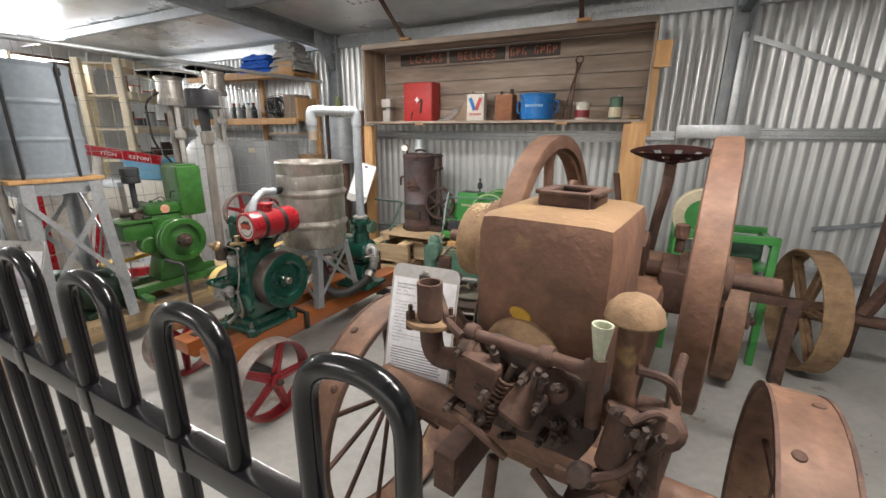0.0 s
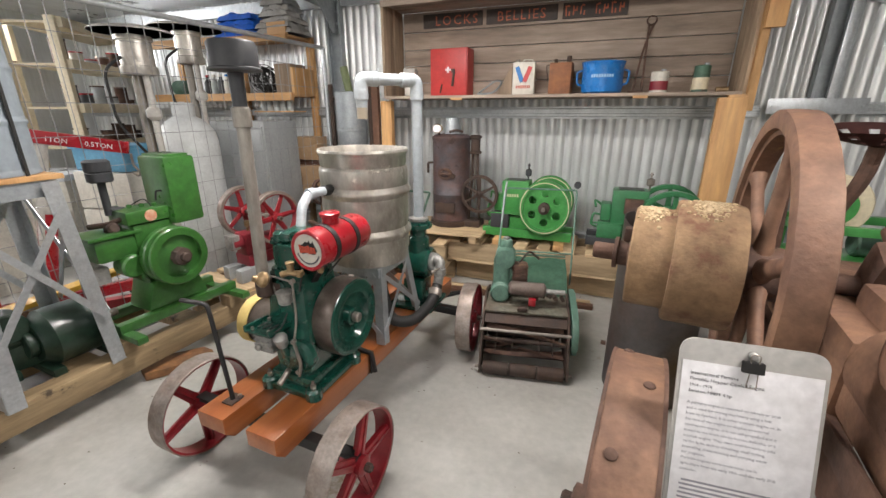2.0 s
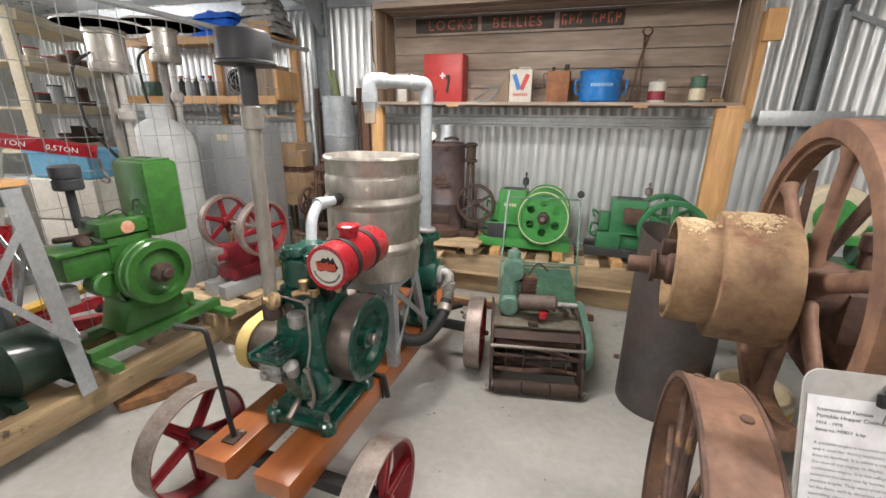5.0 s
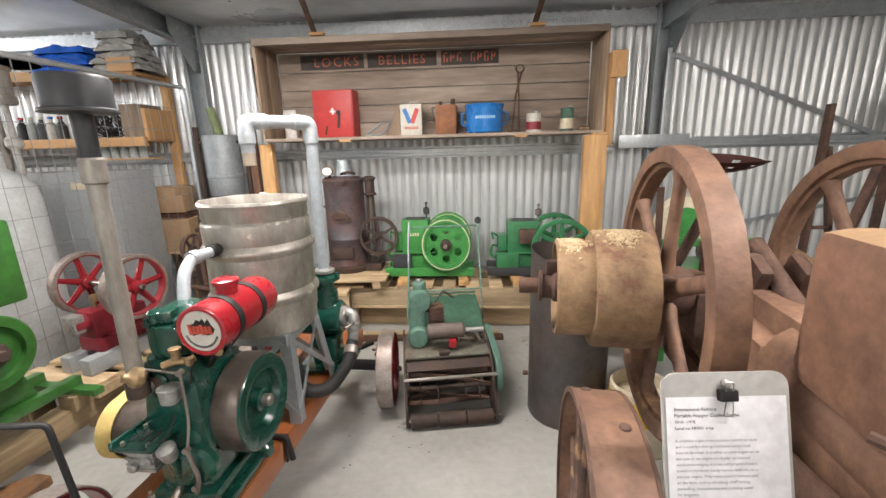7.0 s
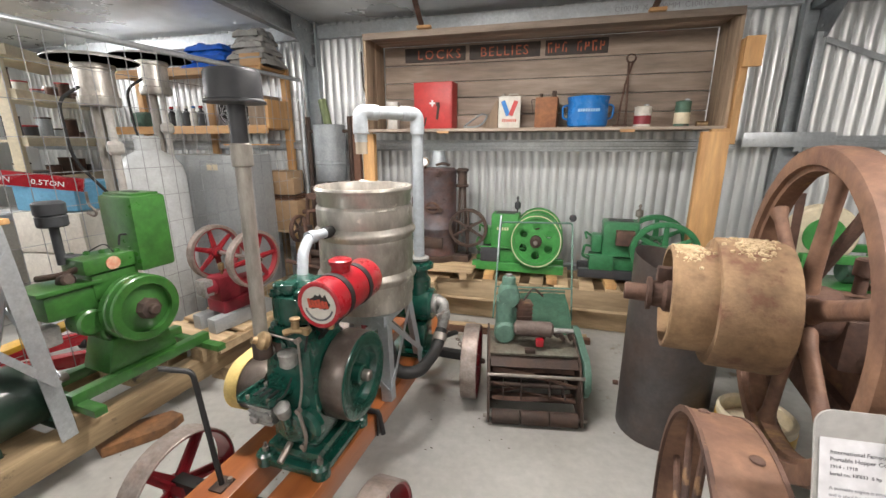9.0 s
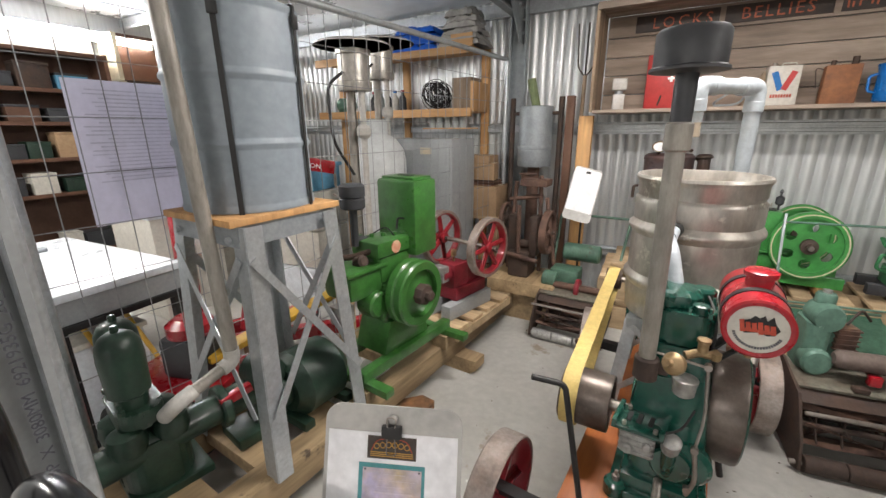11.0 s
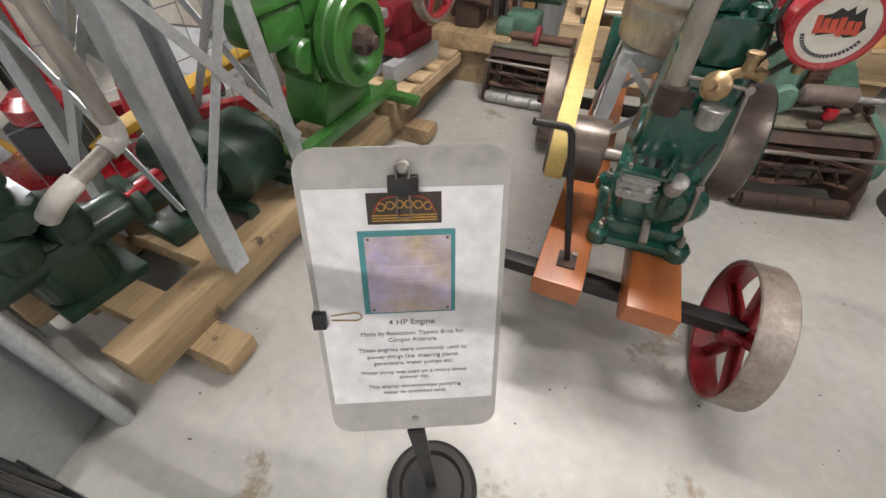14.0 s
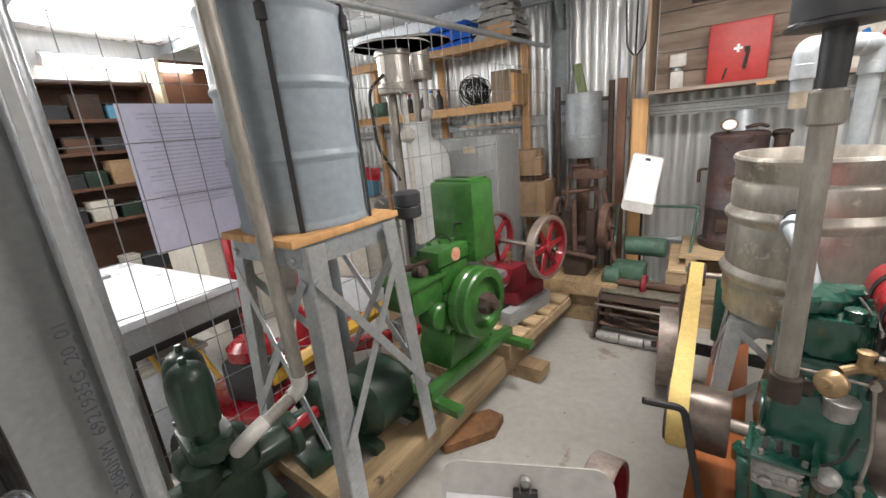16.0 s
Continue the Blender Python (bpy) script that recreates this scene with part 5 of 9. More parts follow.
    part("oil_cup", lathe(B(), [(0.01, 0), (0.011, 0.012), (0.017, 0.05), (0.019, 0.062), (0.019, 0.067), (0.015, 0.066), (0.008, 0.03)], pose(0.14, -0.985, 1.0), 18), mat("verdigris_brass", (0.5, 0.52, 0.4), 0.5, 0.2, (0.36, 0.37, 0.27), 20, 0.7, 0.1), e, "pale verdigris brass oil cup")
    part("air_intake", rough_up(lathe(B(), [(0.036, 0), (0.04, 0.01), (0.034, 0.03), (0.03, 0.05), (0.0225, 0.065), (0.0225, 0.23)], pose(0.178, -0.92, 0.84), 20), 0.001, 14), RUST_RED, e)
    part("air_cap", lathe(B(), [(0.0, -0.002), (0.049, -0.004), (0.053, 0.001), (0.048, 0.02), (0.032, 0.038), (0.014, 0.046), (0.0, 0.047)], pose(0.18, -0.92, 1.065), 28), RUST_OCHRE, e, "mushroom-shaped rusty cap")
    bm = tube(B(), [(-0.12, -0.96, 0.9), (-0.235, -0.97, 0.865), (-0.243, -0.97, 0.97)], 0.027, seg=18, bend=0.06, steps=7)
    ex = part("exhaust_elbow", bm, RUST, e)
    part("stub_pipe", ring_lathe(B(), [(0.024, 0), (0.03, 0), (0.03, 0.085), (0.024, 0.085)], pose(-0.244, -0.97, 0.975), 22), RUST, ex)
    # Dark disc plugs the pipe, coloured as the shade down its bore.
    part("bore", lathe(B(), [(0.024, 0.03), (0.0, 0.03)], pose(-0.244, -0.97, 0.975), 20, cap=False), RUST_DARK, ex)
    part("flange", prism(B(), [(0.058 * math.cos(a) * (1.0 if abs(math.cos(a)) > 0.4 else 0.8), 0.046 * math.sin(a)) for a in [2 * math.pi * i / 24 for i in range(24)]], 0.013, pose(-0.242, -0.97, 0.955, 0, 0, 25), bevel=0.004), RUST_OCHRE, ex)
    for dx in (-0.044, 0.044):
        part("flange_bolt", lathe(B(), [(0.012, -0.03), (0.012, 0.012), (0.006, 0.014), (0.006, 0.03)], pose(-0.242 + dx, -0.97 + dx * 0.45, 0.97), 6), RUST, ex)
    part("side_plate", prism(B(), [(0, 0), (0.5, -0.06), (0.52, -0.12), (0.1, -0.1), (0, -0.06)], 0.012, Matrix.Translation((-0.2, -0.9, 0.76)) @ pose(0, 0, 0, 90, 0, 90), bevel=0.003), RUST, e)


def build_clipboards():
    def stand(label, top, base, rz, lean, w=0.225, h=0.375, group="clipboard signs"):
        t = thing("sign_stand", label, "sign stand", base[0], base[1], 0, rz, group)
        inv = t.matrix_basis.inverted()
        tp = inv @ Vector(top)
        m = Matrix.Translation(tp) @ pose(0, 0, 0, 90 - lean, 0, 0)          # board plane: x right, y up, z to the reader
        bd = part("board", prism(B(), round_rect(w, h, 0.026), 0.004, pose(0, -h / 2, -0.004)), CLIP_BACK, t, "clear acrylic clipboard", m=m)
        part("paper", box(B(), (0.212, 0.299, 0.0006), (0, -0.042 - 0.1495, 0.0011)), PAPER, bd)
        bm = B()
        box(bm, (0.032, 0.02, 0.012), (0, -0.038, 0.007), bevel=0.002)
        part("clip", bm, BLACK_MATT, bd, "black fold-back clip")
        part("clip_wire", tube(B(), [(-0.006, -0.046, 0.012), (-0.008, -0.075, 0.006), (0.008, -0.075, 0.006), (0.006, -0.046, 0.012)], 0.0009, seg=6, bend=0.006), STEEL, bd)
        part("clip_wire", tube(B(), [(-0.006, -0.03, 0.012), (-0.008, -0.014, 0.014), (0.008, -0.014, 0.014), (0.006, -0.03, 0.012)], 0.0012, seg=6, bend=0.006), STEEL, bd)
        part("thumb_screw", lathe(B(), [(0.008, 0), (0.008, 0.006), (0.005, 0.009)], pose(0, -0.02, 0), 12), ALLOY, bd)
        part("thumb_screw", lathe(B(), [(0.005, 0), (0.005, 0.003)], pose(0, -h + 0.02, 0), 10), ALLOY, bd)
        low = m @ Vector((0, -h * 0.72, -0.012))
        foot = m @ Vector((0, -h - 0.02, -0.012))
        part("post", beam(B(), low, foot, 0.025, 0.006, up=(0, 1, 0)), BLACK_MATT, t)
        part("post", beam(B(), foot + V(0, 0, 0.01), (0, 0, 0.02), 0.025, 0.006, up=(0, 1, 0)), BLACK_MATT, t)
        part("base", lathe(B(), [(0.0, 0.03), (0.03, 0.03), (0.05, 0.018), (0.075, 0.018), (0.082, 0.03), (0.1, 0.03), (0.112, 0.02), (0.115, 0.008), (0.112, 0.0), (0, 0)], None, 36), RUBBER, t, "round black weighted base")
        return bd

    bd = stand("typed engine notice on a clear clipboard stand before the rusted engine", (-0.56, 1.045, 0.995), (-0.545, 0.965, 0), 3, 16, h=0.4)
    x0 = -0.092
    for i, (s, hh) in enumerate((("International Famous", 0.0088), ("Portable Hopper Cooled Engine", 0.0088), ("1914 - 1918", 0.0075), ("Serial no. HF833  6 hp", 0.0075))):
        lettering("heading", s, hh, INK, bd, pose(x0, -0.066 - 0.0108 * i, 0.0016), 0.0002, "LEFT")
    lines = ["A portable engine is mounted on wheels or skids", "and is used for driving machinery using a belt", "from its flywheel. It is either a steam engine or, in", "the case of the engine on display, an internal", "combustion engine. It is not self-propelled and is", "towed to the work site by horses, bullocks, or a", "traction engine. They were used for various jobs", "on the farm, such as threshing, chaff cutting,", "sawmilling, sheepshearing and pumping water", "for irrigation.", "Portable engines were in common use in", "agriculture from the early 19th until the early 20th", "centuries."]
    for i, s in enumerate(lines):
        lettering("text_line", s, 0.0072, INK_GREY, bd, pose(x0, -0.12 - 0.0103 * i, 0.0016), 0.0002, "LEFT")
    bm = B()
    random.seed(3)
    for i in range(9):
        box(bm, (0.16 + 0.02 * random.random(), 0.0035, 0.0003), (-0.005, -0.262 - 0.0082 * i, 0.0016))
    tagged(part("text_block", bm, INK_GREY, bd), "small grey typed lines", kind="stuff")

    bd = stand("engine notice with a plate photograph on a clear clipboard stand", (-2.278, 0.695, 0.952), (-2.225, 0.63, 0), 22.7, 20.7, h=0.3965)
    cx = 0.0
    logo = part("logo_panel", box(B(), (0.08, 0.0355, 0.0004), (cx, -0.065, 0.0017)), SIGN_BLACK, bd)
    part("logo_arc", tube(B(), [(cx - 0.033, -0.07, 0.0021), (cx - 0.026, -0.054, 0.0021), (cx, -0.049, 0.0021), (cx + 0.026, -0.054, 0.0021), (cx + 0.033, -0.07, 0.0021)], 0.0007, seg=5, bend=0.012), RED_INK, logo)
    for i in range(6):
        part("logo_mark", ring_lathe(B(), [(0.0036, 0), (0.005, 0), (0.005, 0.0004), (0.0036, 0.0004)], pose(cx - 0.025 + 0.01 * i, -0.063 + 0.003 * math.sin(i * 0.6), 0.002), 12), GOLD_INK, logo)
    for i in range(3):
        part("logo_bar", box(B(), (0.07, 0.0014, 0.0004), (cx, -0.0725 - 0.003 * i, 0.0021)), GOLD_INK, logo)
    border = part("photo_border", box(B(), (0.108, 0.108, 0.0004), (cx + 0.001, -0.144, 0.0017)), TEAL, bd)
    part("photo", box(B(), (0.096, 0.099, 0.0004), (cx + 0.002, -0.1465, 0.0022)), PLATE_PRINT, border, "lilac and gold printed plate photograph")
    random.seed(14)
    for i in range(9):
        w = random.uniform(0.03, 0.075)
        part("photo_mark", box(B(), (w, 0.0014 + 0.0016 * (i in (3, 5)), 0.0003), (cx + random.uniform(-0.008, 0.012), -0.106 - 0.0095 * i, 0.0026)), mat("plate_relief", (0.55, 0.49, 0.62), 0.5, 0, (0.6, 0.48, 0.33), 9, 0.9, 0), border)
    for x, y in ((-0.042, -0.1), (0.046, -0.1), (-0.042, -0.192), (0.046, -0.192)):
        part("photo_pin", lathe(B(), [(0.0016, 0), (0.0016, 0.0006)], pose(cx + x, y, 0.0024), 8), INK, border)
    for s, hh, y in (("4 HP Engine", 0.0115, -0.2155), ("Made by Ronaldson Tippett Bros for", 0.0086, -0.231), ("Cooper Australia", 0.0086, -0.241), ("These engines were commonly used to", 0.0086, -0.256), ("power things like: shearing plants,", 0.0086, -0.267), ("generators, water pumps etc.", 0.0086, -0.2775), ("Water pump was used on a rotary sheep", 0.0083, -0.2925), ("shower dip.", 0.0083, -0.3015), ("This display demonstrates pumping", 0.0086, -0.317), ("water to overhead tank.", 0.0086, -0.327)):
        lettering("text_line", s, hh, INK, bd, pose(cx + 0.002, y, 0.0016), 0.0002)
    part("side_clip", box(B(), (0.016, 0.022, 0.012), (-0.107, -0.202, 0.004), bevel=0.002), BLACK_MATT, bd)
    part("side_clip_wire", tube(B(), [(-0.093, -0.197, 0.004), (-0.062, -0.194, 0.003), (-0.056, -0.2, 0.003), (-0.062, -0.206, 0.003), (-0.093, -0.203, 0.004)], 0.0009, seg=6, bend=0.005), BRASS, bd)


def build_fence():
    f = thing("hoop_fence", "glossy black tubular hoop-top barrier fence", "fence", -1.4, 0.27, 0, 0)
    w = 0.105
    x = -0.19
    first = None
    while x > -3.5:
        y = 0.235 + 0.034 * (-0.5 - x) - 0.27
        m = pose(x + 1.4, y, 0)
        if first is None:
            first = part("hoop", tube(B(), [(-w / 2, 0, 0.06), (-w / 2, 0, 1.205), (w / 2, 0, 1.205), (w / 2, 0, 0.06)], 0.0115, seg=14, bend=0.0515, steps=10), BLACK, f, m=m)
            first_boss = part("collar", box(B(), (0.03, 0.03, 0.044), (-w / 2 + 0.002, 0, 1.015), bevel=0.006), BLACK, f, m=m)
        else:
            again(first, m)
            again(first_boss, m)
        x -= 0.22
    y0, y1 = 0.235 + 0.034 * (-0.7) - 0.27, 0.235 + 0.034 * 3.1 - 0.27
    for z in (1.015, 0.12):
        part("rail", beam(B(), (1.3, y0 + 0.012, z), (-2.2, y1, z), 0.028, 0.04, bevel=0.003), BLACK, f)
    for x in (1.25, 0.0, -2.1):
        y = y0 + (y1 - y0) * (1.63 - x) / 3.83
        part("foot", box(B(), (0.05, 0.34, 0.01), (x, y - 0.1, 0.005), bevel=0.003), BLACK, f)
        part("foot_post", beam(B(), (x, y, 0.01), (x, y, 0.13), 0.03, 0.03), BLACK, f)


def build_mower(name, label, x, y, rz, body, extra=True, w=0.46):
    m = thing(name, label, "mower", x, y, 0, rz)
    # local: x right, y towards the handles, roller at y = 0
    for i in range(3):
        part("roller", rod(B(), (-w / 2 + 0.02 + i * (w - 0.04) / 3 + 0.002, 0, 0.035), (-w / 2 + 0.02 + (i + 1) * (w - 0.04) / 3 - 0.002, 0, 0.035), 0.033, seg=20, lip=0.003), RUST_DARK if extra else ALLOY, m, "worn wooden front roller")
    part("roller_shaft", rod(B(), (-w / 2 - 0.02, 0, 0.035), (w / 2 + 0.02, 0, 0.035), 0.009), STEEL, m)
    for s in (-1, 1):
        part("side_plate", prism(B(), [(-0.03, 0.02), (0.02, 0.0), (0.3, 0.05), (0.5, 0.1), (0.52, 0.26), (0.3, 0.33), (0.1, 0.27), (0.0, 0.12)], 0.012, Matrix.Translation((s * (w / 2 - 0.006) - 0.006, 0, 0)) @ pose(0, 0, 0, 90, 0, 90), bevel=0.003), RUST_DARK, m)
    reel = part("reel_shaft", rod(B(), (-w / 2 + 0.01, 0.1, 0.14), (w / 2 - 0.01, 0.1, 0.14), 0.012), RUST_DARK, m)
    for k in range(5):
        bm = B()
        n = 14
        pr = None
        for i in range(n + 1):
            a = 2 * math.pi * k / 5 + 1.3 * i / n
            xx = -w / 2 + 0.025 + (w - 0.05) * i / n
            p, q = V(xx, 0.1 + 0.075 * math.cos(a), 0.14 + 0.075 * math.sin(a)), V(xx, 0.1 + 0.058 * math.cos(a + 0.1), 0.14 + 0.058 * math.sin(a + 0.1))
            cur = (bm.verts.new(p), bm.verts.new(q), bm.verts.new(q + V(0, 0.003, 0.002)), bm.verts.new(p + V(0, 0.003, 0.002)))
            if pr:
                for u in range(4):
                    bm.faces.new((pr[u], pr[(u + 1) % 4], cur[(u + 1) % 4], cur[u]))
            pr = cur
        part("blade", bm, RUST, reel)
    for xx in (-w / 2 + 0.08, -0.06, 0.08, w / 2 - 0.08):
        bm = B()
        for k in range(5):
            a = 2 * math.pi * k / 5 + 1.3 * (xx + w / 2) / w
            beam(bm, (xx, 0.1, 0.14), (xx, 0.1 + 0.066 * math.cos(a), 0.14 + 0.066 * math.sin(a)), 0.014, 0.004, up=(1, 0, 0))
        part("spider", bm, RUST_DARK, reel)
    part("bed_knife", box(B(), (w - 0.02, 0.04, 0.012), (0, 0.13, 0.055), (20, 0, 0)), RUST_DARK, m)
    part("front_bar", rod(B(), (-w / 2, 0.02, 0.235), (w / 2, 0.02, 0.235), 0.008), STEEL, m)
    part("deflector", box(B(), (w - 0.03, 0.1, 0.004), (0, 0.13, 0.26), (25, 0, 0)), RUST_DARK, m)
    part("deck", box(B(), (w - 0.02, 0.2, 0.012), (0, 0.23, 0.29), (6, 0, 0), bevel=0.003), mat("dusty_deck", (0.13, 0.13, 0.1), 0.8, 0, (0.085, 0.06, 0.045), 9, 0.9, 0.3, 60, mottle=0.3), m, "dusty worn green deck plate")
    part("drive_roller", rod(B(), (-w / 2 + 0.02, 0.4, 0.11), (w / 2 - 0.02, 0.4, 0.11), 0.11, seg=28, lip=0.006), RUST_DARK, m)
    if extra:
        bm = B()
        prism(bm, round_rect(0.42, 0.2, 0.09, 8), 0.035, Matrix.Translation((w / 2 + 0.01, 0.26, 0.2)) @ pose(0, 0, 0, 90, 0, 90) @ pose(0, 0, 0, 0, 0, 12), bevel=0.01)
        part("chain_guard", bm, SAGE_GREEN, m, "sage green chain guard")
        bm = B()
        bmesh.ops.create_grid(bm, x_segments=14, y_segments=12, size=0.5)
        for q in bm.verts:
            u, v = q.co.x, q.co.y
            q.co = V(0.05 + u * 0.36, 0.44 + v * 0.28, 0.375 + v * 0.13 + 0.012 * math.cos(v * 6) + 0.007 * noise.noise(V(u * 9, v * 7, 2)))
        bmesh.ops.solidify(bm, geom=bm.faces[:], thickness=0.004)
        part("rear_cover", bm, mat("glossy_dented_green", (0.055, 0.12, 0.08), 0.2, 0, (0.03, 0.07, 0.048), 9, 0.8, 0.25, 18, coat=0.6, mottle=0.25), m, "glossy dented green sheet cover")
        part("cover_rim", tube(B(), [(-0.13, 0.585, 0.44), (0.23, 0.585, 0.44)], 0.007), DUSTY_GREEN, m)
        bm = B()
        prism(bm, round_rect(0.092, 0.15, 0.04), 0.2, pose(-0.145, 0.3, 0.3), bevel=0.01)
        rod(bm, (-0.145, 0.2, 0.35), (-0.145, 0.27, 0.35), 0.055, seg=24, lip=0.01)
        box(bm, (0.07, 0.07, 0.1), (-0.09, 0.3, 0.41), bevel=0.012)
        part("engine_block", bm, SAGE_GREEN, m)
        bm = B()
        box(bm, (0.078, 0.07, 0.1), (-0.045, 0.29, 0.44), (0, 0, 6), bevel=0.01)
        for k in range(5):
            box(bm, (0.086, 0.078, 0.005), (-0.045, 0.29, 0.4 + 0.02 * k), (0, 0, 6))
        part("cylinder", bm, RUST, m, "brown rusty finned cylinder")
        bm = B()
        lathe(bm, [(0.0, 0), (0.044, 0.0), (0.054, 0.008), (0.056, 0.02), (0.056, 0.1), (0.05, 0.112), (0, 0.118)], pose(-0.128, 0.34, 0.525, 90, 0, 0), 28)
        lathe(bm, [(0.036, 0), (0.036, 0.03), (0.03, 0.04), (0, 0.042)], pose(-0.128, 0.3, 0.572), 22)
        part("fuel_tank", bm, SAGE_GREEN, m, "sage green round fuel tank")
        part("tank_cap", lathe(B(), [(0.016, 0), (0.016, 0.012)], pose(-0.128, 0.3, 0.612), 12), ALLOY, m)
        part("muffler", rod(B(), (-0.1, 0.2, 0.385), (0.1, 0.2, 0.385), 0.036, seg=22, lip=0.014), mat("grey_brown_muffler", (0.15, 0.115, 0.1), 0.7, 0.2, (0.08, 0.06, 0.052), 9, 0.8, 0.2, 60), m, "grey-brown rusty muffler")
        part("muffler_pipe", rod(B(), (0.09, 0.2, 0.38), (0.2, 0.2, 0.38), 0.012), ALLOY, m)
        bm = B()
        tube(bm, [(-0.05, 0.27, 0.5), (0.0, 0.3, 0.56), (0.06, 0.34, 0.5)], 0.005, bend=0.03)
        for i in range(5):
            part("linkage_block", box(B(), (0.03, 0.04, 0.02), (0.05 + 0.035 * i, 0.22 + 0.02 * (i % 2), 0.33 + 0.012 * (i % 3)), (0, 15 * i, 0), bevel=0.004), RUST_DARK, m)
        part("linkage_block", box(B(), (0.05, 0.03, 0.02), (-0.02, 0.14, 0.3), bevel=0.004), RUST_DARK, m)
        part("throttle_wire", bm, RUST_DARK, m)
        part("red_lever", box(B(), (0.04, 0.03, 0.04), (0.03, 0.17, 0.33), bevel=0.006), RED, m)
        part("dipstick_rod", tube(B(), [(-0.185, 0.6, 0.42), (-0.17, 0.7, 0.75), (-0.16, 0.74, 0.84)], 0.006), GALV_DULL, m)
        part("handle_bar", tube(B(), [(-0.2, 0.5, 0.3), (-0.16, 0.75, 0.8), (0.28, 0.75, 0.8), (0.26, 0.5, 0.3)], 0.0055, bend=0.02), SAGE_GREEN, m, "thin green steel handle")
        part("handle_brace", tube(B(), [(-0.19, 0.58, 0.46), (0.265, 0.58, 0.46)], 0.005), SAGE_GREEN, m)
        part("throttle_knob", lathe(B(), [(0, -0.02), (0.018, -0.018), (0.022, 0.0), (0.018, 0.018), (0, 0.02)], pose(0.28, 0.75, 0.83, 90, 0, 0), 14), CHARCOAL, m)
    else:
        bm = B()
        rod(bm, (-0.16, 0.5, 0.5), (0.1, 0.5, 0.5), 0.065, seg=24, lip=0.012)
        part("fuel_tank", bm, DUSTY_GREEN, m, "faded green cylindrical fuel tank")
        bm = B()
        box(bm, (0.2, 0.16, 0.12), (-0.1, 0.36, 0.36), bevel=0.02)
        rod(bm, (-0.24, 0.28, 0.34), (-0.14, 0.28, 0.34), 0.06, seg=20, lip=0.008)
        part("engine_block", bm, DUSTY_GREEN, m)
        part("clutch_wheel", rod(B(), (0.0, 0.24, 0.32), (0.03, 0.24, 0.32), 0.065, seg=22, lip=0.006), MAROON, m, "dull red clutch wheel")
        part("clutch_shaft", rod(B(), (-0.15, 0.24, 0.32), (0.22, 0.24, 0.32), 0.024, seg=14), RUST, m)
        part("handle_bar", tube(B(), [(-0.23, 0.45, 0.3), (-0.28, 0.8, 0.72), (0.24, 0.8, 0.72), (0.22, 0.45, 0.3)], 0.01, bend=0.02), DUSTY_GREEN, m)
    return m


build_rust_engine()
build_clipboards()
build_fence()
build_mower("reel_mower", "old green motor reel mower with worn rollers on the concrete", -1.10, 2.205, 9, DUSTY_GREEN).scale = (1.04, 1.1, 1.12)
build_mower("reel_mower", "small rusty green reel mower with a cylindrical tank", -2.44, 2.74, -2, DUSTY_GREEN, extra=False)


def build_sheet_drum():
    d = thing("iron_drum", "open dark grey sheet-iron cylinder standing on the floor", "drum", -0.49, 2.36, 0, 0)
    bm = B()
    prof = [(0.196, 0), (0.2, 0.0), (0.2, 0.91), (0.196, 0.91)]
    ring_lathe(bm, prof, None, 48)
    for v in bm.verts:
        if v.co.z > 0.5:
            v.co.z -= 0.06 * (1 + math.sin(math.atan2(v.co.y, v.co.x) + 2.0))
    part("shell", rough_up(bm, 0.004, 4), SHEET_DARK, d)
    part("tap", rod(B(), (-0.2, 0.04, 0.19), (-0.225, 0.04, 0.19), 0.012, seg=8), RUST, d)
    b = thing("yellow_drum", "small faded cream and yellow drum on the floor", "drum", -0.2, 2.12, 0, 0)
    part("shell", lathe(B(), [(0.0, 0.02), (0.13, 0.02), (0.14, 0), (0.14, 0.3), (0.13, 0.31), (0.12, 0.3), (0.12, 0.24), (0, 0.24)], None, 32), CREAM, b)
    part("band", ring_lathe(B(), [(0.1402, 0.16), (0.142, 0.16), (0.142, 0.27), (0.1402, 0.27)], None, 32), YELLOW_PAINT, b)


build_sheet_drum()
# ---- timber skid with pump, drum stand and engines ----
def build_skid():
    s = thing("timber_skid", "long rough sawn timber skid frame on blocks", "skid", -3.03, 0.62, 0, -3.8)
    for x in (-0.055, -0.52):
        part("runner", rough_up(box(B(), (0.11, 2.9, 0.12), (x, 1.42, 0.15), bevel=0.006), 0.003, 5), SKID, s)
    for y, w in ((0.13, 0.11), (0.37, 0.11), (0.66, 0.13), (1.2, 0.12), (1.7, 0.12), (2.3, 0.1), (2.7, 0.1)):
        part("cross_board", box(B(), (0.352, w, 0.06), (-0.2875, y, 0.175), bevel=0.005), SKID, s)
    for y in (0.16, 1.58):
        part("block", prism(B(), [(-0.05, 0.0), (0.16, 0.0), (0.2, 0.03), (0.2, 0.09), (-0.05, 0.09)], 0.11, Matrix.Translation((-0.06, y + 0.05, 0)) @ pose(0, 0, 0, 90, 0, 0), bevel=0.004), SKID, s)
        part("block", box(B(), (0.12, 0.14, 0.09), (-0.52, y, 0.045), bevel=0.004), SKID, s)
    b = thing("bark_slab", "rough orange-brown timber slab lying under the skid", "timber", -2.96, 1.63, 0, 60)
    b.scale = (0.8, 0.75, 1)
    part("slab", rough_up(prism(B(), [(-0.2, -0.08), (0.1, -0.12), (0.22, -0.03), (0.18, 0.07), (-0.05, 0.12), (-0.22, 0.06)], 0.05, pose(0, 0, 0), bevel=0.012), 0.006, 9), mat("bark_timber", (0.26, 0.12, 0.045), 0.8, 0, (0.1, 0.055, 0.03), 9, 0.9, 0.5, 50), b)


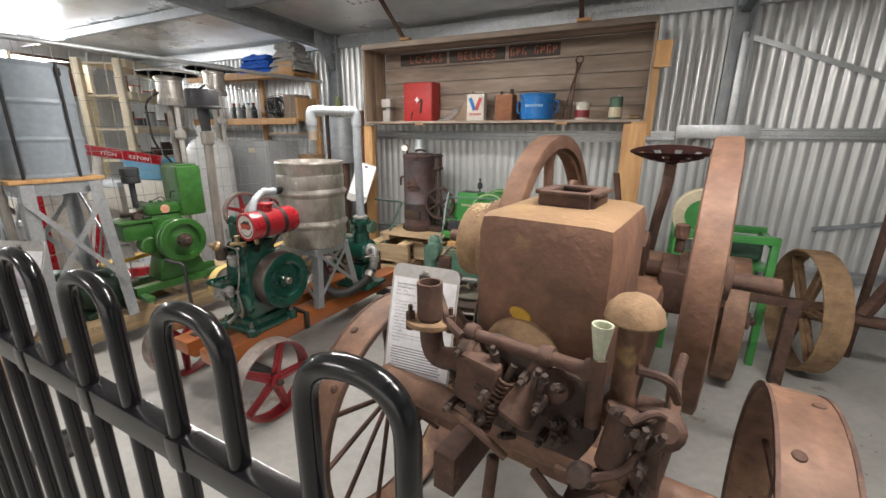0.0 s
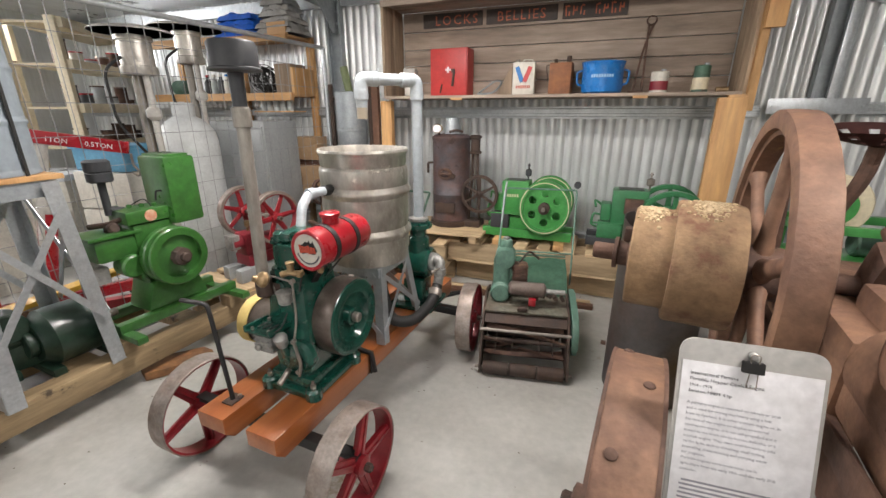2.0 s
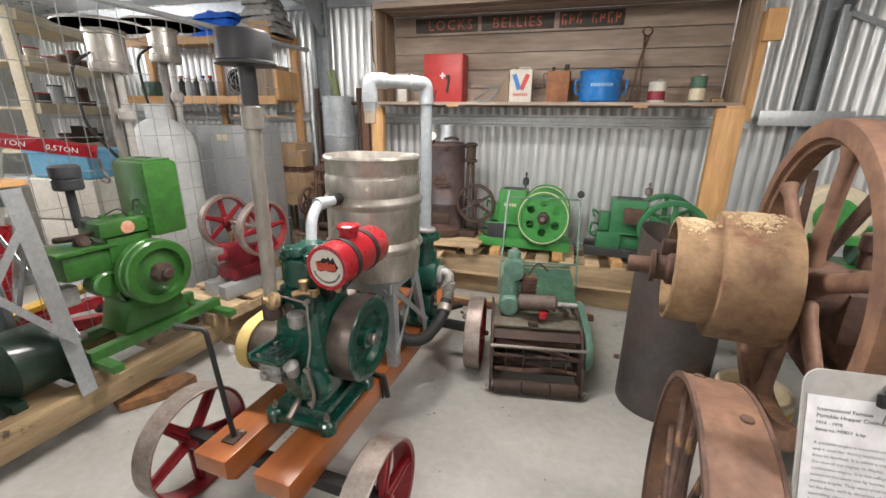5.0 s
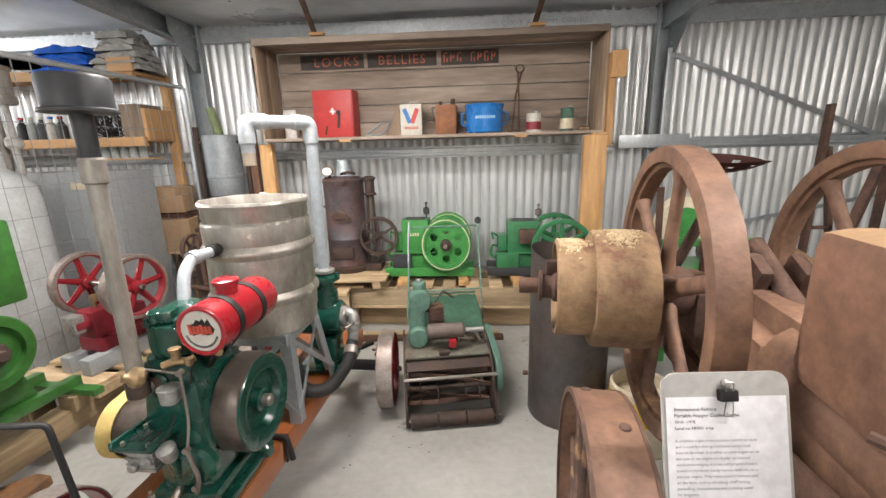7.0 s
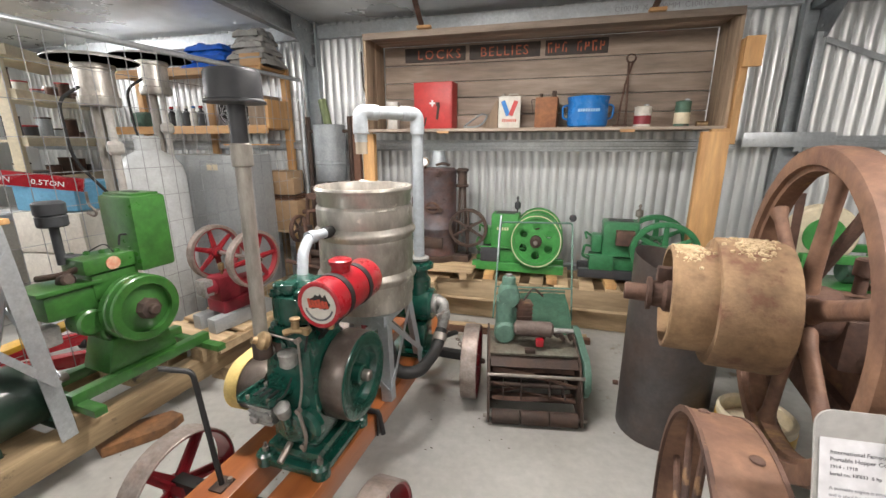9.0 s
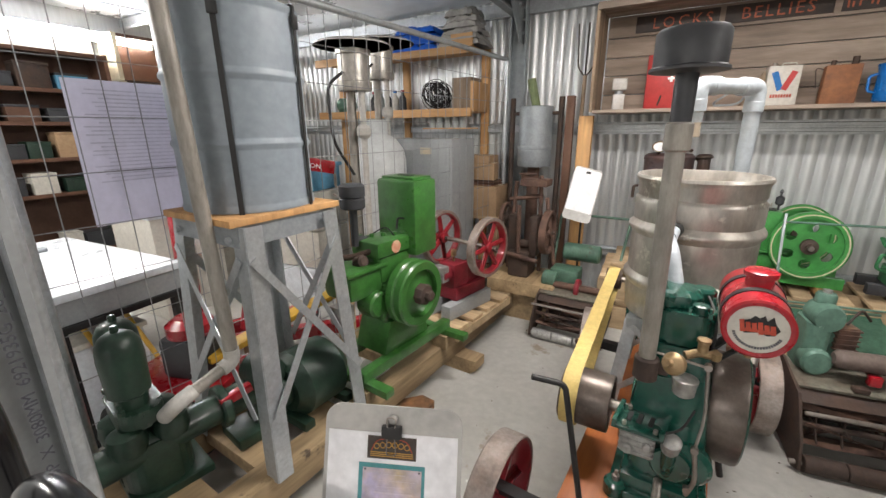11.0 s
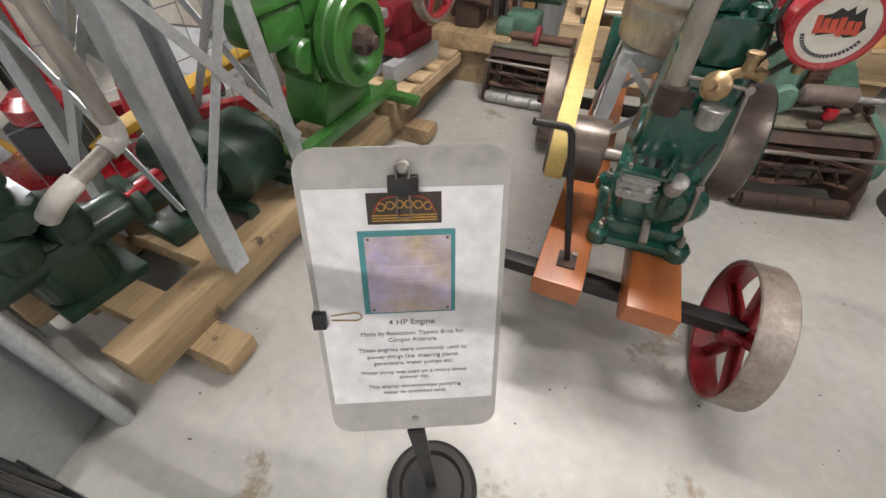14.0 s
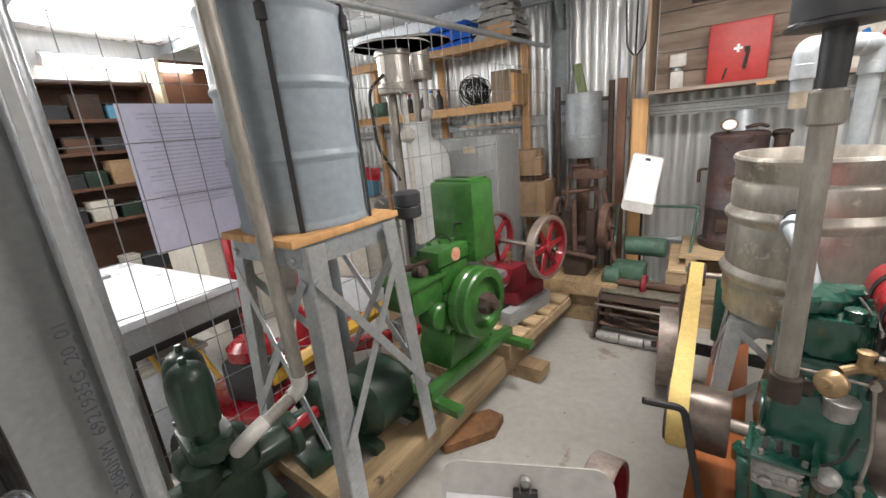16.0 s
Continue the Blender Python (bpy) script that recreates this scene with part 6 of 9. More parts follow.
def build_dome_pump():
    p = thing("piston_pump", "dark bottle-green twin-dome piston pump on the skid", "pump", -3.36, 0.75, 0.205, -10)
    part("foot_plate", box(B(), (0.2, 0.24, 0.03), (0, 0.02, 0.015), bevel=0.006), PUMP_GREEN, p)
    part("pump_body", rough_up(prism(B(), round_rect(0.17, 0.2, 0.07), 0.18, pose(0, 0, 0.03), bevel=0.02), 0.003, 12), PUMP_GREEN, p)
    for x, y in ((-0.05, -0.07), (0.05, -0.07), (-0.05, 0.05), (0.05, 0.05)):
        part("valve_lobe", lathe(B(), [(0.05, 0), (0.056, 0.03), (0.05, 0.07), (0.03, 0.085), (0, 0.088)], pose(x, y, 0.2), 20), PUMP_GREEN, p)
    part("manifold", rough_up(prism(B(), round_rect(0.24, 0.13, 0.055), 0.06, pose(-0.02, -0.02, 0.285), bevel=0.018), 0.002, 12), PUMP_GREEN, p)
    for x in (-0.11, 0.07):
        part("clamp_bolt", lathe(B(), [(0.012, 0), (0.012, 0.014), (0.006, 0.016), (0.006, 0.03)], pose(x, -0.07, 0.345), 6), PUMP_GREEN, p)
    part("barrel", rod(B(), (0.03, -0.2, 0.17), (0.03, 0.45, 0.2), 0.055, seg=22, lip=0.008), PUMP_GREEN, p)
    part("end_cover", rod(B(), (0.03, -0.24, 0.17), (0.03, -0.2, 0.17), 0.085, seg=8, lip=0.006), PUMP_GREEN, p)
    part("barrel_flange", rod(B(), (0.03, 0.2, 0.19), (0.03, 0.235, 0.19), 0.08, seg=20, lip=0.006), PUMP_GREEN, p)
    for x, y, h in ((0.03, -0.03, 0.385), (-0.095, -0.01, 0.375)):
        d = part("air_dome", lathe(B(), [(0.04, -0.05), (0.045, 0), (0.058, 0.01), (0.062, 0.13), (0.058, 0.175), (0.045, 0.2), (0.025, 0.213), (0, 0.216)], pose(x, y, h), 26), PUMP_GREEN, p, "rounded green air dome")
        part("plug", lathe(B(), [(0.012, 0), (0.012, 0.018), (0.008, 0.022)], pose(x, y, h + 0.213), 6), PUMP_GREEN, d)
    bm = B()
    box(bm, (0.1, 0.2, 0.16), (0.02, 0.42, 0.12), bevel=0.02)
    box(bm, (0.16, 0.14, 0.05), (0.02, 0.3, 0.03), bevel=0.012)
    rod(bm, (-0.02, 0.38, 0.26), (0.1, 0.38, 0.26), 0.07, seg=20, lip=0.008)
    part("crank_housing", bm, PUMP_GREEN, p)
    part("connecting_rod", beam(B(), (0.075, 0.2, 0.23), (0.075, 0.34, 0.25), 0.03, 0.035, bevel=0.006), RED, p, "bright red connecting rod")
    for i in range(6):
        a = 2 * math.pi * i / 6
        part("flange_bolt", rod(B(), (0.03 + 0.07 * math.cos(a), -0.255, 0.17 + 0.07 * math.sin(a)), (0.03 + 0.07 * math.cos(a), -0.24, 0.17 + 0.07 * math.sin(a)), 0.008, seg=6), PUMP_GREEN, p)
    r = thing("riser_pipe", "weathered grey water pipe rising past the drum", "pipe", -3.11, 0.94, 0.62, 0)
    wpart("delivery_pipe", tube(B(), [(-3.2, 0.74, 0.54), (-3.15, 0.755, 0.59), (-3.14, 0.94, 0.642), (-3.135, 0.94, 0.72)], 0.0195, seg=16, bend=0.03, steps=6), PIPE_GREY, r)
    wpart("elbow", tube(B(), [(-3.2, 0.74, 0.54), (-3.15, 0.755, 0.59), (-3.148, 0.81, 0.606)], 0.0245, seg=16, bend=0.035, steps=6), WHITE_FIT, r, "white pipe elbow")
    wpart("elbow", tube(B(), [(-3.142, 0.9, 0.631), (-3.14, 0.94, 0.642), (-3.137, 0.94, 0.69)], 0.025, seg=16, bend=0.035, steps=6), WHITE_FIT, r, "white pipe elbow")
    wpart("riser", rod(B(), (-3.137, 0.94, 0.69), (-3.145, 0.9, 2.1), 0.022, seg=16), PIPE_GREY, r)


def build_drum_stand():
    s = thing("drum_stand", "galvanised angle stand with a pine board top", "stand", -3.235, 1.175, 0.2, -2)
    for x in (-0.13, 0.0, 0.13):
        part("top_board", box(B(), (0.126, 0.44, 0.022), (x, 0, 0.915), bevel=0.003), PINE, s)
    bm = B()
    for a, b in (((-0.18, -0.19), (0.18, -0.19)), ((0.18, -0.19), (0.18, 0.19)), ((0.18, 0.19), (-0.18, 0.19)), ((-0.18, 0.19), (-0.18, -0.19))):
        beam(bm, (*a, 0.87), (*b, 0.87), 0.006, 0.07)
    part("top_frame", bm, GALV_DULL, s)
    for sx in (-1, 1):
        for sy in (-1, 1):
            bm = B()
            b0, t0 = V(sx * 0.225, sy * 0.225, 0), V(sx * 0.175, sy * 0.185, 0.9)
            beam(bm, b0, t0, 0.06, 0.006, up=(0, 1, 0))
            beam(bm, b0 + V(sx * 0.03, -sy * 0.03, 0), t0 + V(sx * 0.03, -sy * 0.03, 0), 0.06, 0.006, up=(1, 0, 0))
            part("leg", bm, GALV, s)
    for sx in (-1, 1):
        part("cross_brace", beam(B(), (sx * 0.26, -0.2, 0.25), (sx * 0.215, 0.18, 0.8), 0.028, 0.004, up=(1, 0, 0)), GALV, s)
        part("cross_brace", beam(B(), (sx * 0.266, 0.2, 0.25), (sx * 0.221, -0.18, 0.8), 0.028, 0.004, up=(1, 0, 0)), GALV, s)
    for sy in (-1, 1):
        part("cross_brace", beam(B(), (-0.2, sy * 0.232, 0.25), (0.18, sy * 0.2, 0.8), 0.028, 0.004, up=(0, 1, 0)), GALV, s)
        part("cross_brace", beam(B(), (0.2, sy * 0.238, 0.25), (-0.18, sy * 0.206, 0.8), 0.028, 0.004, up=(0, 1, 0)), GALV, s)
    for sx in (-1, 1):
        part("bolt", rod(B(), (sx * 0.15, -0.2, 0.86), (sx * 0.15, -0.212, 0.86), 0.011, seg=6), GALV, s)
    d = thing("steel_drum", "grey painted steel drum strapped on the stand", "drum", -3.27, 1.19, 1.128, 0)
    d.scale = (1.11, 1.11, 1.05)
    prof = [(0, 0.01), (0.185, 0.01), (0.188, 0), (0.196, 0), (0.197, 0.012), (0.193, 0.02), (0.193, 0.026)]
    for z in (0.204, 0.399):
        prof += [(0.193, z - 0.02), (0.193, z - 0.014), (0.199, z - 0.004), (0.199, z + 0.004), (0.193, z + 0.014), (0.193, z + 0.02)]
    prof += [(0.193, 0.572), (0.193, 0.58), (0.198, 0.588), (0.198, 0.6), (0.19, 0.602), (0.188, 0.59), (0, 0.588)]
    part("shell", lathe(B(), prof, None, 56, cap=False), DRUM_GREY, d)
    for a in (-44, 24, 140):
        m = pose(0, 0, 0, 0, 0, a)
        part("strap", box(B(), (0.004, 0.014, 0.62), (0.2015, 0, 0.295), m=m), RUBBER, d, "black webbing strap")
        part("strap_top", box(B(), (0.2, 0.014, 0.003), (0.1, 0, 0.606), m=m), RUBBER, d)
        part("buckle", box(B(), (0.01, 0.026, 0.04), (0.204, 0, 0.56), bevel=0.003, m=m), BLACK_MATT, d)


def build_generator():
    g = thing("generator", "round dark green belt-driven generator on the skid", "generator", -3.2, 1.3, 0.205, -4)
    bm = B()
    rod(bm, (0, -0.13, 0.16), (0, 0.13, 0.16), 0.14, seg=32, lip=0.045)
    rod(bm, (0, -0.165, 0.16), (0, -0.13, 0.16), 0.065, seg=20, lip=0.006)
    part("casing", bm, PUMP_GREEN, g)
    for y in (-0.11, 0.11):
        part("foot", box(B(), (0.24, 0.05, 0.04), (0, y, 0.02), bevel=0.006), PUMP_GREEN, g)
    part("shaft", rod(B(), (0, 0.13, 0.16), (0, 0.22, 0.16), 0.02), STEEL, g)


def build_green_engine():
    e = thing("stationary_engine", "bright green single-cylinder engine with a tall hopper", "engine", -3.08, 1.75, 0.21, -6)
    bm = B()
    for x in (-0.12, 0.1):
        box(bm, (0.05, 0.66, 0.05), (x, 0, 0.125), bevel=0.004)
    for y in (-0.3, 0.3):
        box(bm, (0.42, 0.05, 0.035), (0.04, y, 0.09), bevel=0.004)
    part("base_frame", bm, LEAF_GREEN, e)
    for x in (-0.12, 0.1):
        for y in (-0.3, 0.3):
            part("packer", box(B(), (0.09, 0.09, 0.075), (x, y, 0.035)), SKID, e)
    bm = B()
    prism(bm, [(-0.17, 0), (0.17, 0), (0.12, 0.16), (-0.12, 0.16)], 0.2, Matrix.Translation((-0.1, 0, 0.15)) @ pose(0, 0, 0, 90, 0, 90), bevel=0.02)
    box(bm, (0.19, 0.26, 0.2), (-0.01, -0.01, 0.4), bevel=0.035)
    rod(bm, (-0.12, 0.0, 0.42), (0.1, 0.0, 0.42), 0.1, seg=26, lip=0.01)
    part("crankcase", bm, LEAF_GREEN, e)
    bm = B()
    box(bm, (0.15, 0.2, 0.12), (0.0, -0.04, 0.56), bevel=0.015)
    box(bm, (0.17, 0.23, 0.07), (0.0, -0.05, 0.66), bevel=0.012)
    for i in range(5):
        lathe(bm, [(0.012, 0), (0.012, 0.02), (0.006, 0.022)], pose(-0.06 + 0.03 * i, -0.13 + 0.045 * i, 0.69), 6)
    part("cylinder", bm, LEAF_GREEN, e)
    bm = B()
    box(bm, (0.24, 0.17, 0.36), (0.005, 0.13, 0.77), bevel=0.022)
    box(bm, (0.2, 0.13, 0.012), (0.005, 0.13, 0.954), bevel=0.004)
    part("hopper", bm, LEAF_GREEN, e, "tall rounded green water hopper")
    # Black plate on the solid lid, painted as the slot's inner shade.
    part("hopper_slot", box(B(), (0.08, 0.03, 0.006), (0.005, 0.13, 0.96)), BLACK_MATT, e)
    part("badge", lathe(B(), [(0.03, 0), (0.03, 0.003), (0, 0.004)], pose(0.086, -0.05, 0.66, 0, 90, 0), 20), mat("badge_enamel", (0.6, 0.42, 0.3), 0.4, 0, (0.5, 0.12, 0.06), 25, 1.0, 0), e, "small cream and red badge")
    bm = B()
    box(bm, (0.18, 0.2, 0.12), (-0.02, -0.22, 0.52), bevel=0.03)
    box(bm, (0.2, 0.24, 0.02), (-0.02, -0.22, 0.59), bevel=0.006)
    part("fuel_tank", bm, LEAF_GREEN, e)
    bm = B()
    rod(bm, (0.0, -0.18, 0.42), (0.1, -0.18, 0.42), 0.06, seg=20, lip=0.01)
    tube(bm, [(0.06, -0.1, 0.3), (0.09, -0.16, 0.34), (0.08, -0.1, 0.5)], 0.014, bend=0.04)
    part("gear_cover", bm, LEAF_GREEN, e)
    part("magneto", box(B(), (0.08, 0.08, 0.09), (-0.02, -0.3, 0.39), bevel=0.012), ALLOY, e)
    fw = part("flywheel", ring_lathe(B(), [(0.115, -0.045), (0.152, -0.045), (0.157, -0.038), (0.157, -0.008), (0.15, 0.0), (0.157, 0.008), (0.157, 0.04), (0.15, 0.047), (0.115, 0.047)], None, 56), LEAF_GREEN, e, m=pose(0.155, -0.01, 0.44, 0, 90, 0))
    part("web", lathe(B(), [(0.0, 0.0), (0.116, 0.005), (0.116, 0.02), (0.07, 0.025), (0.05, 0.035), (0, 0.035)], None, 40), LEAF_GREEN, fw)
    part("boss", lathe(B(), [(0.05, 0.03), (0.052, 0.06), (0.046, 0.075), (0.026, 0.08), (0.026, 0.1), (0.02, 0.105)], None, 8), RUST_DARK, fw, "dark rusty shaft boss")
    bm = B()
    lathe(bm, [(0.05, 0), (0.055, 0.006), (0.055, 0.045), (0.05, 0.05), (0.056, 0.055), (0.056, 0.1), (0.045, 0.108), (0, 0.11)], pose(-0.05, -0.17, 0.84), 24)
    lathe(bm, [(0.018, 0), (0.018, 0.18)], pose(-0.05, -0.17, 0.67), 14)
    tube(bm, [(-0.05, -0.17, 0.7), (-0.05, -0.1, 0.68)], 0.02)
    part("muffler", bm, CHARCOAL, e, "black can muffler on a stem")
    bm = B()
    lathe(bm, [(0.02, 0), (0.03, 0.01), (0.03, 0.05), (0.02, 0.06)], pose(-0.02, -0.2, 0.6, 0, 70, 0), 16)
    tube(bm, [(-0.1, -0.25, 0.62), (-0.02, -0.2, 0.63), (0.04, -0.15, 0.66)], 0.014)
    part("carburettor", bm, RUST_DARK, e)
    bm = B()
    tube(bm, [(0.03, 0.02, 0.72), (0.03, 0.03, 0.77), (0.06, 0.05, 0.77)], 0.005, bend=0.01)
    tube(bm, [(-0.05, -0.07, 0.7), (0.0, -0.02, 0.74), (0.05, -0.02, 0.7)], 0.003, bend=0.03)
    part("plug_lead", bm, BLACK_MATT, e)


def twin_flywheel(e, r, sep, spokes, mt, rim_mt, z, width=0.05):
    for x, turn in ((-sep / 2, 10), (sep / 2, 35)):
        spoked_wheel("flywheel", e, pose(x, 0, z, turn, 0, 0), r, width, 0.02, spokes, mt, rim_mt, 0.035, 0.03, 0.012, hub_len=0.07)
    part("crankshaft", rod(B(), (-sep / 2 - 0.06, 0, z), (sep / 2 + 0.06, 0, z), 0.014), STEEL, e)


def build_red_engine():
    pl = thing("pallet", "pale pine pallet boards across the skid", "pallet", -3.12, 2.45, 0.21, -6)
    for y in (-0.26, -0.09, 0.08, 0.25):
        part("board", box(B(), (0.52, 0.12, 0.022), (0, y, 0.06), bevel=0.003), PALLET, pl)
    for x in (-0.24, 0.24):
        part("bearer", box(B(), (0.06, 0.66, 0.049), (x, 0, 0.0245)), PALLET, pl)
    e = thing("stationary_engine", "small maroon engine with two spoked flywheels on grey blocks", "engine", -3.03, 2.445, 0.283, -12)
    for x in (-0.07, 0.07):
        part("mounting_block", box(B(), (0.07, 0.42, 0.09), (x, -0.05, 0.045), bevel=0.006), GREY_BOX, e, "grey painted mounting block")
    bm = B()
    box(bm, (0.16, 0.3, 0.08), (0, -0.02, 0.13), bevel=0.012)
    box(bm, (0.13, 0.14, 0.16), (0, -0.1, 0.24), bevel=0.02)
    box(bm, (0.1, 0.2, 0.12), (0, 0.04, 0.22), bevel=0.02)
    rod(bm, (0, -0.24, 0.26), (0, -0.1, 0.26), 0.05, seg=18, lip=0.006)
    part("body", bm, MAROON, e)
    part("cylinder_head", box(B(), (0.09, 0.06, 0.1), (0, -0.22, 0.27), bevel=0.012), ALLOY, e)
    part("oiler", lathe(B(), [(0.008, 0), (0.008, 0.03), (0.018, 0.035), (0.018, 0.07), (0.01, 0.075)], pose(0, -0.1, 0.32), 12), BRASS, e)
    twin_flywheel(e, 0.18, 0.37, 6, WHEEL_RED, TYRE_STEEL, 0.42)


def build_rusty_pump():
    p = thing("pump_jack", "tangle of rusted well-pump gear with an iron wheel", "pump", -2.82, 3.12, 0, 0)
    bm = B()
    box(bm, (0.5, 0.4, 0.1), (0, 0, 0.26), bevel=0.01)
    part("bed", bm, SKID, p)
    part("bed_block", box(B(), (0.4, 0.3, 0.21), (0, 0, 0.105)), SKID, p)
    bm = B()
    box(bm, (0.16, 0.2, 0.2), (-0.05, 0, 0.41), bevel=0.02)
    rod(bm, (-0.2, 0.0, 0.55), (0.12, 0.0, 0.55), 0.03)
    box(bm, (0.06, 0.1, 0.3), (-0.12, 0, 0.62), bevel=0.01)
    box(bm, (0.06, 0.1, 0.3), (0.04, 0, 0.62), bevel=0.01)
    part("housing", bm, RUST_DARK, p)
    spoked_wheel("gear_wheel", p, pose(0.14, -0.02, 0.66), 0.16, 0.05, 0.02, 5, RUST, RUST, 0.03, 0.024, 0.012)
    spoked_wheel("gear_wheel", p, pose(-0.2, 0.02, 0.74), 0.11, 0.03, 0.015, 5, RUST_DARK, RUST, 0.025, 0.02, 0.01)
    bm = B()
    for x0, y0, z0, x1, y1, z1 in ((-0.2, 0.1, 0.3, -0.15, 0.1, 1.0), (0.05, 0.12, 0.3, 0.03, 0.12, 1.05), (-0.2, 0.1, 0.86, 0.05, 0.12, 0.9), (-0.05, -0.1, 0.5, -0.05, -0.12, 0.86), (0.2, 0.05, 0.3, 0.1, 0.05, 0.9), (-0.25, -0.1, 0.5, 0.1, -0.12, 0.46)):
        part("rod", rod(B(), (x0, y0, z0), (x1, y1, z1), 0.016), RUST, p)
    bm = B()
    box(bm, (0.2, 0.16, 0.05), (0.0, 0.1, 1.0), bevel=0.01)
    lathe(bm, [(0.05, 0), (0.05, 0.06), (0.07, 0.07)], pose(-0.1, 0.2, 0.98), 16)
    part("head_casting", bm, RUST, p)
    c = thing("well_pump", "tall grey cylinder well pump on rusty pipes", "pump", -2.98, 3.64, 0, 0)
    part("cylinder", lathe(B(), [(0, 0), (0.13, 0), (0.135, 0.01), (0.135, 0.14), (0.14, 0.145), (0.14, 0.165), (0.135, 0.17), (0.135, 0.47), (0.125, 0.475), (0.12, 0.44), (0, 0.44)], pose(0, 0, 1.08), 32), GALV_DULL, c, "grey riveted cylinder with a rusty band")
    for x in (-0.2, 0.2):
        part("upright", rod(B(), (x, 0, 0), (x, 0, 1.62), 0.022, seg=12), RUST_DARK, c)
    part("cross_pipe", rod(B(), (-0.22, 0, 1.5), (0.22, 0, 1.5), 0.014), RUST_DARK, c)
    part("column", rod(B(), (0, 0, 0), (0, 0, 1.08), 0.05, seg=16), RUST, c)
    part("green_stick", rod(B(), (0.0, 0, 1.53), (-0.06, 0.02, 1.76), 0.035, seg=10), mat("green_bamboo", (0.16, 0.2, 0.09), 0.6), c, "pale green stick standing in the cylinder")


def build_tank_corner():
    t = thing("gas_cylinder", "tall pale grey cylinder with a domed shoulder and collar", "tank", -3.86, 2.68, 0, 0)
    part("shell", lathe(B(), [(0, 0.02), (0.18, 0.02), (0.19, 0), (0.2, 0.02), (0.205, 0.06), (0.205, 1.16), (0.19, 1.24), (0.14, 1.31), (0.075, 1.35)], None, 40), TANK_WHITE, t)
    part("collar", ring_lathe(B(), [(0.062, 1.33), (0.075, 1.33), (0.078, 1.44), (0.07, 1.45), (0.06, 1.44)], None, 28), TANK_WHITE, t)
    g = thing("steel_cabinet", "plain grey painted steel cabinet standing behind the skid", "cabinet", -3.85, 3.22, 0, 0)
    part("body", box(B(), (0.85, 0.4, 1.31), (0, 0, 0.655), bevel=0.008), GREY_BOX, g)
    part("door", box(B(), (0.82, 0.012, 1.24), (0, -0.207, 0.65), bevel=0.004), GREY_BOX, g)
    part("label", box(B(), (0.1, 0.002, 0.05), (0.2, -0.214, 1.22)), CREAM, g)
    b = thing("bench", "rough timber bench carrying cartons", "bench", -3.42, 3.62, 0, 0)
    part("bench_top", box(B(), (0.44, 0.34, 0.03), (0, 0, 0.635), bevel=0.003), PALLET, b)
    for x in (-0.18, 0.18):
        for y in (-0.13, 0.13):
            part("leg", box(B(), (0.05, 0.05, 0.62), (x, y, 0.31)), PALLET, b)
    for i, (x, w, d, h, z) in enumerate(((-3.42, 0.38, 0.3, 0.26, 0.65), (-3.47, 0.28, 0.26, 0.2, 0.96), (-3.36, 0.16, 0.16, 0.14, 0.96))):
        c = thing("carton", "closed brown cardboard carton stacked on the bench", "box", x, 3.6 - 0.05 * (i == 2), z, 4 * i, group="cartons")
        part("body", box(B(), (w, d, h), (0, 0, h / 2), bevel=0.004), CARDBOARD, c)
        part("tape", box(B(), (w + 0.002, 0.05, 0.001), (0, 0, h + 0.0008)), CREAM, c)
    tr = thing("crate", "small red-brown slatted tray between cartons", "crate", -3.42, 3.6, 0.911, 0)
    for z in (0.008, 0.03):
        part("slat", box(B(), (0.3, 0.24, 0.012), (0, 0, z)), BROWN_SHELF, tr)
    # two gas patio heaters
    for x, y, h, hat in ((-3.76, 2.31, 1.61, 0.23), (-4.05, 2.95, 1.75, 0.26)):
        p = thing("patio_heater", "tall gas patio heater with a flat pale reflector hat", "patio heater", x, y, 0, 0, group="patio heaters")
        part("pipe", rod(B(), (0, 0, 0), (0, 0, h), 0.03, seg=14), PIPE_GREY, p)
        part("pipe", rod(B(), (0.09, 0, 0), (0.09, 0, h), 0.02, seg=12), WHITE_FIT, p)
        part("head", lathe(B(), [(0, 0), (0.1, 0), (0.105, 0.02), (0.105, 0.05), (0.095, 0.055), (0.095, 0.2), (0.105, 0.205), (0.105, 0.23), (0, 0.25)], pose(0.04, 0, h), 26), STAINLESS, p)
        part("valve", lathe(B(), [(0.03, 0), (0.045, 0.02), (0.045, 0.06), (0.03, 0.08)], pose(0.09, 0, h - 0.28), 14), WHITE_FIT, p)
        part("foot", lathe(B(), [(0.14, 0), (0.14, 0.02), (0.05, 0.05)], pose(0.04, 0, 0), 20), RUST_DARK, p)
        part("hat", lathe(B(), [(hat, 0), (hat, 0.004), (hat * 0.9, 0.018), (hat * 0.3, 0.045), (0, 0.05), (0, 0.042), (hat * 0.9, 0.01), (hat * 0.99, 0)], pose(0.04, 0, h + 0.25), 40), WHITE_FIT, p)
        part("gas_hose", tube(B(), [(0.04, -0.1, h + 0.1), (0.0, -0.2, h + 0.02), (0.02, -0.2, h - 0.3), (0.06, -0.08, h - 0.5)], 0.009, bend=0.08), RUBBER, p)


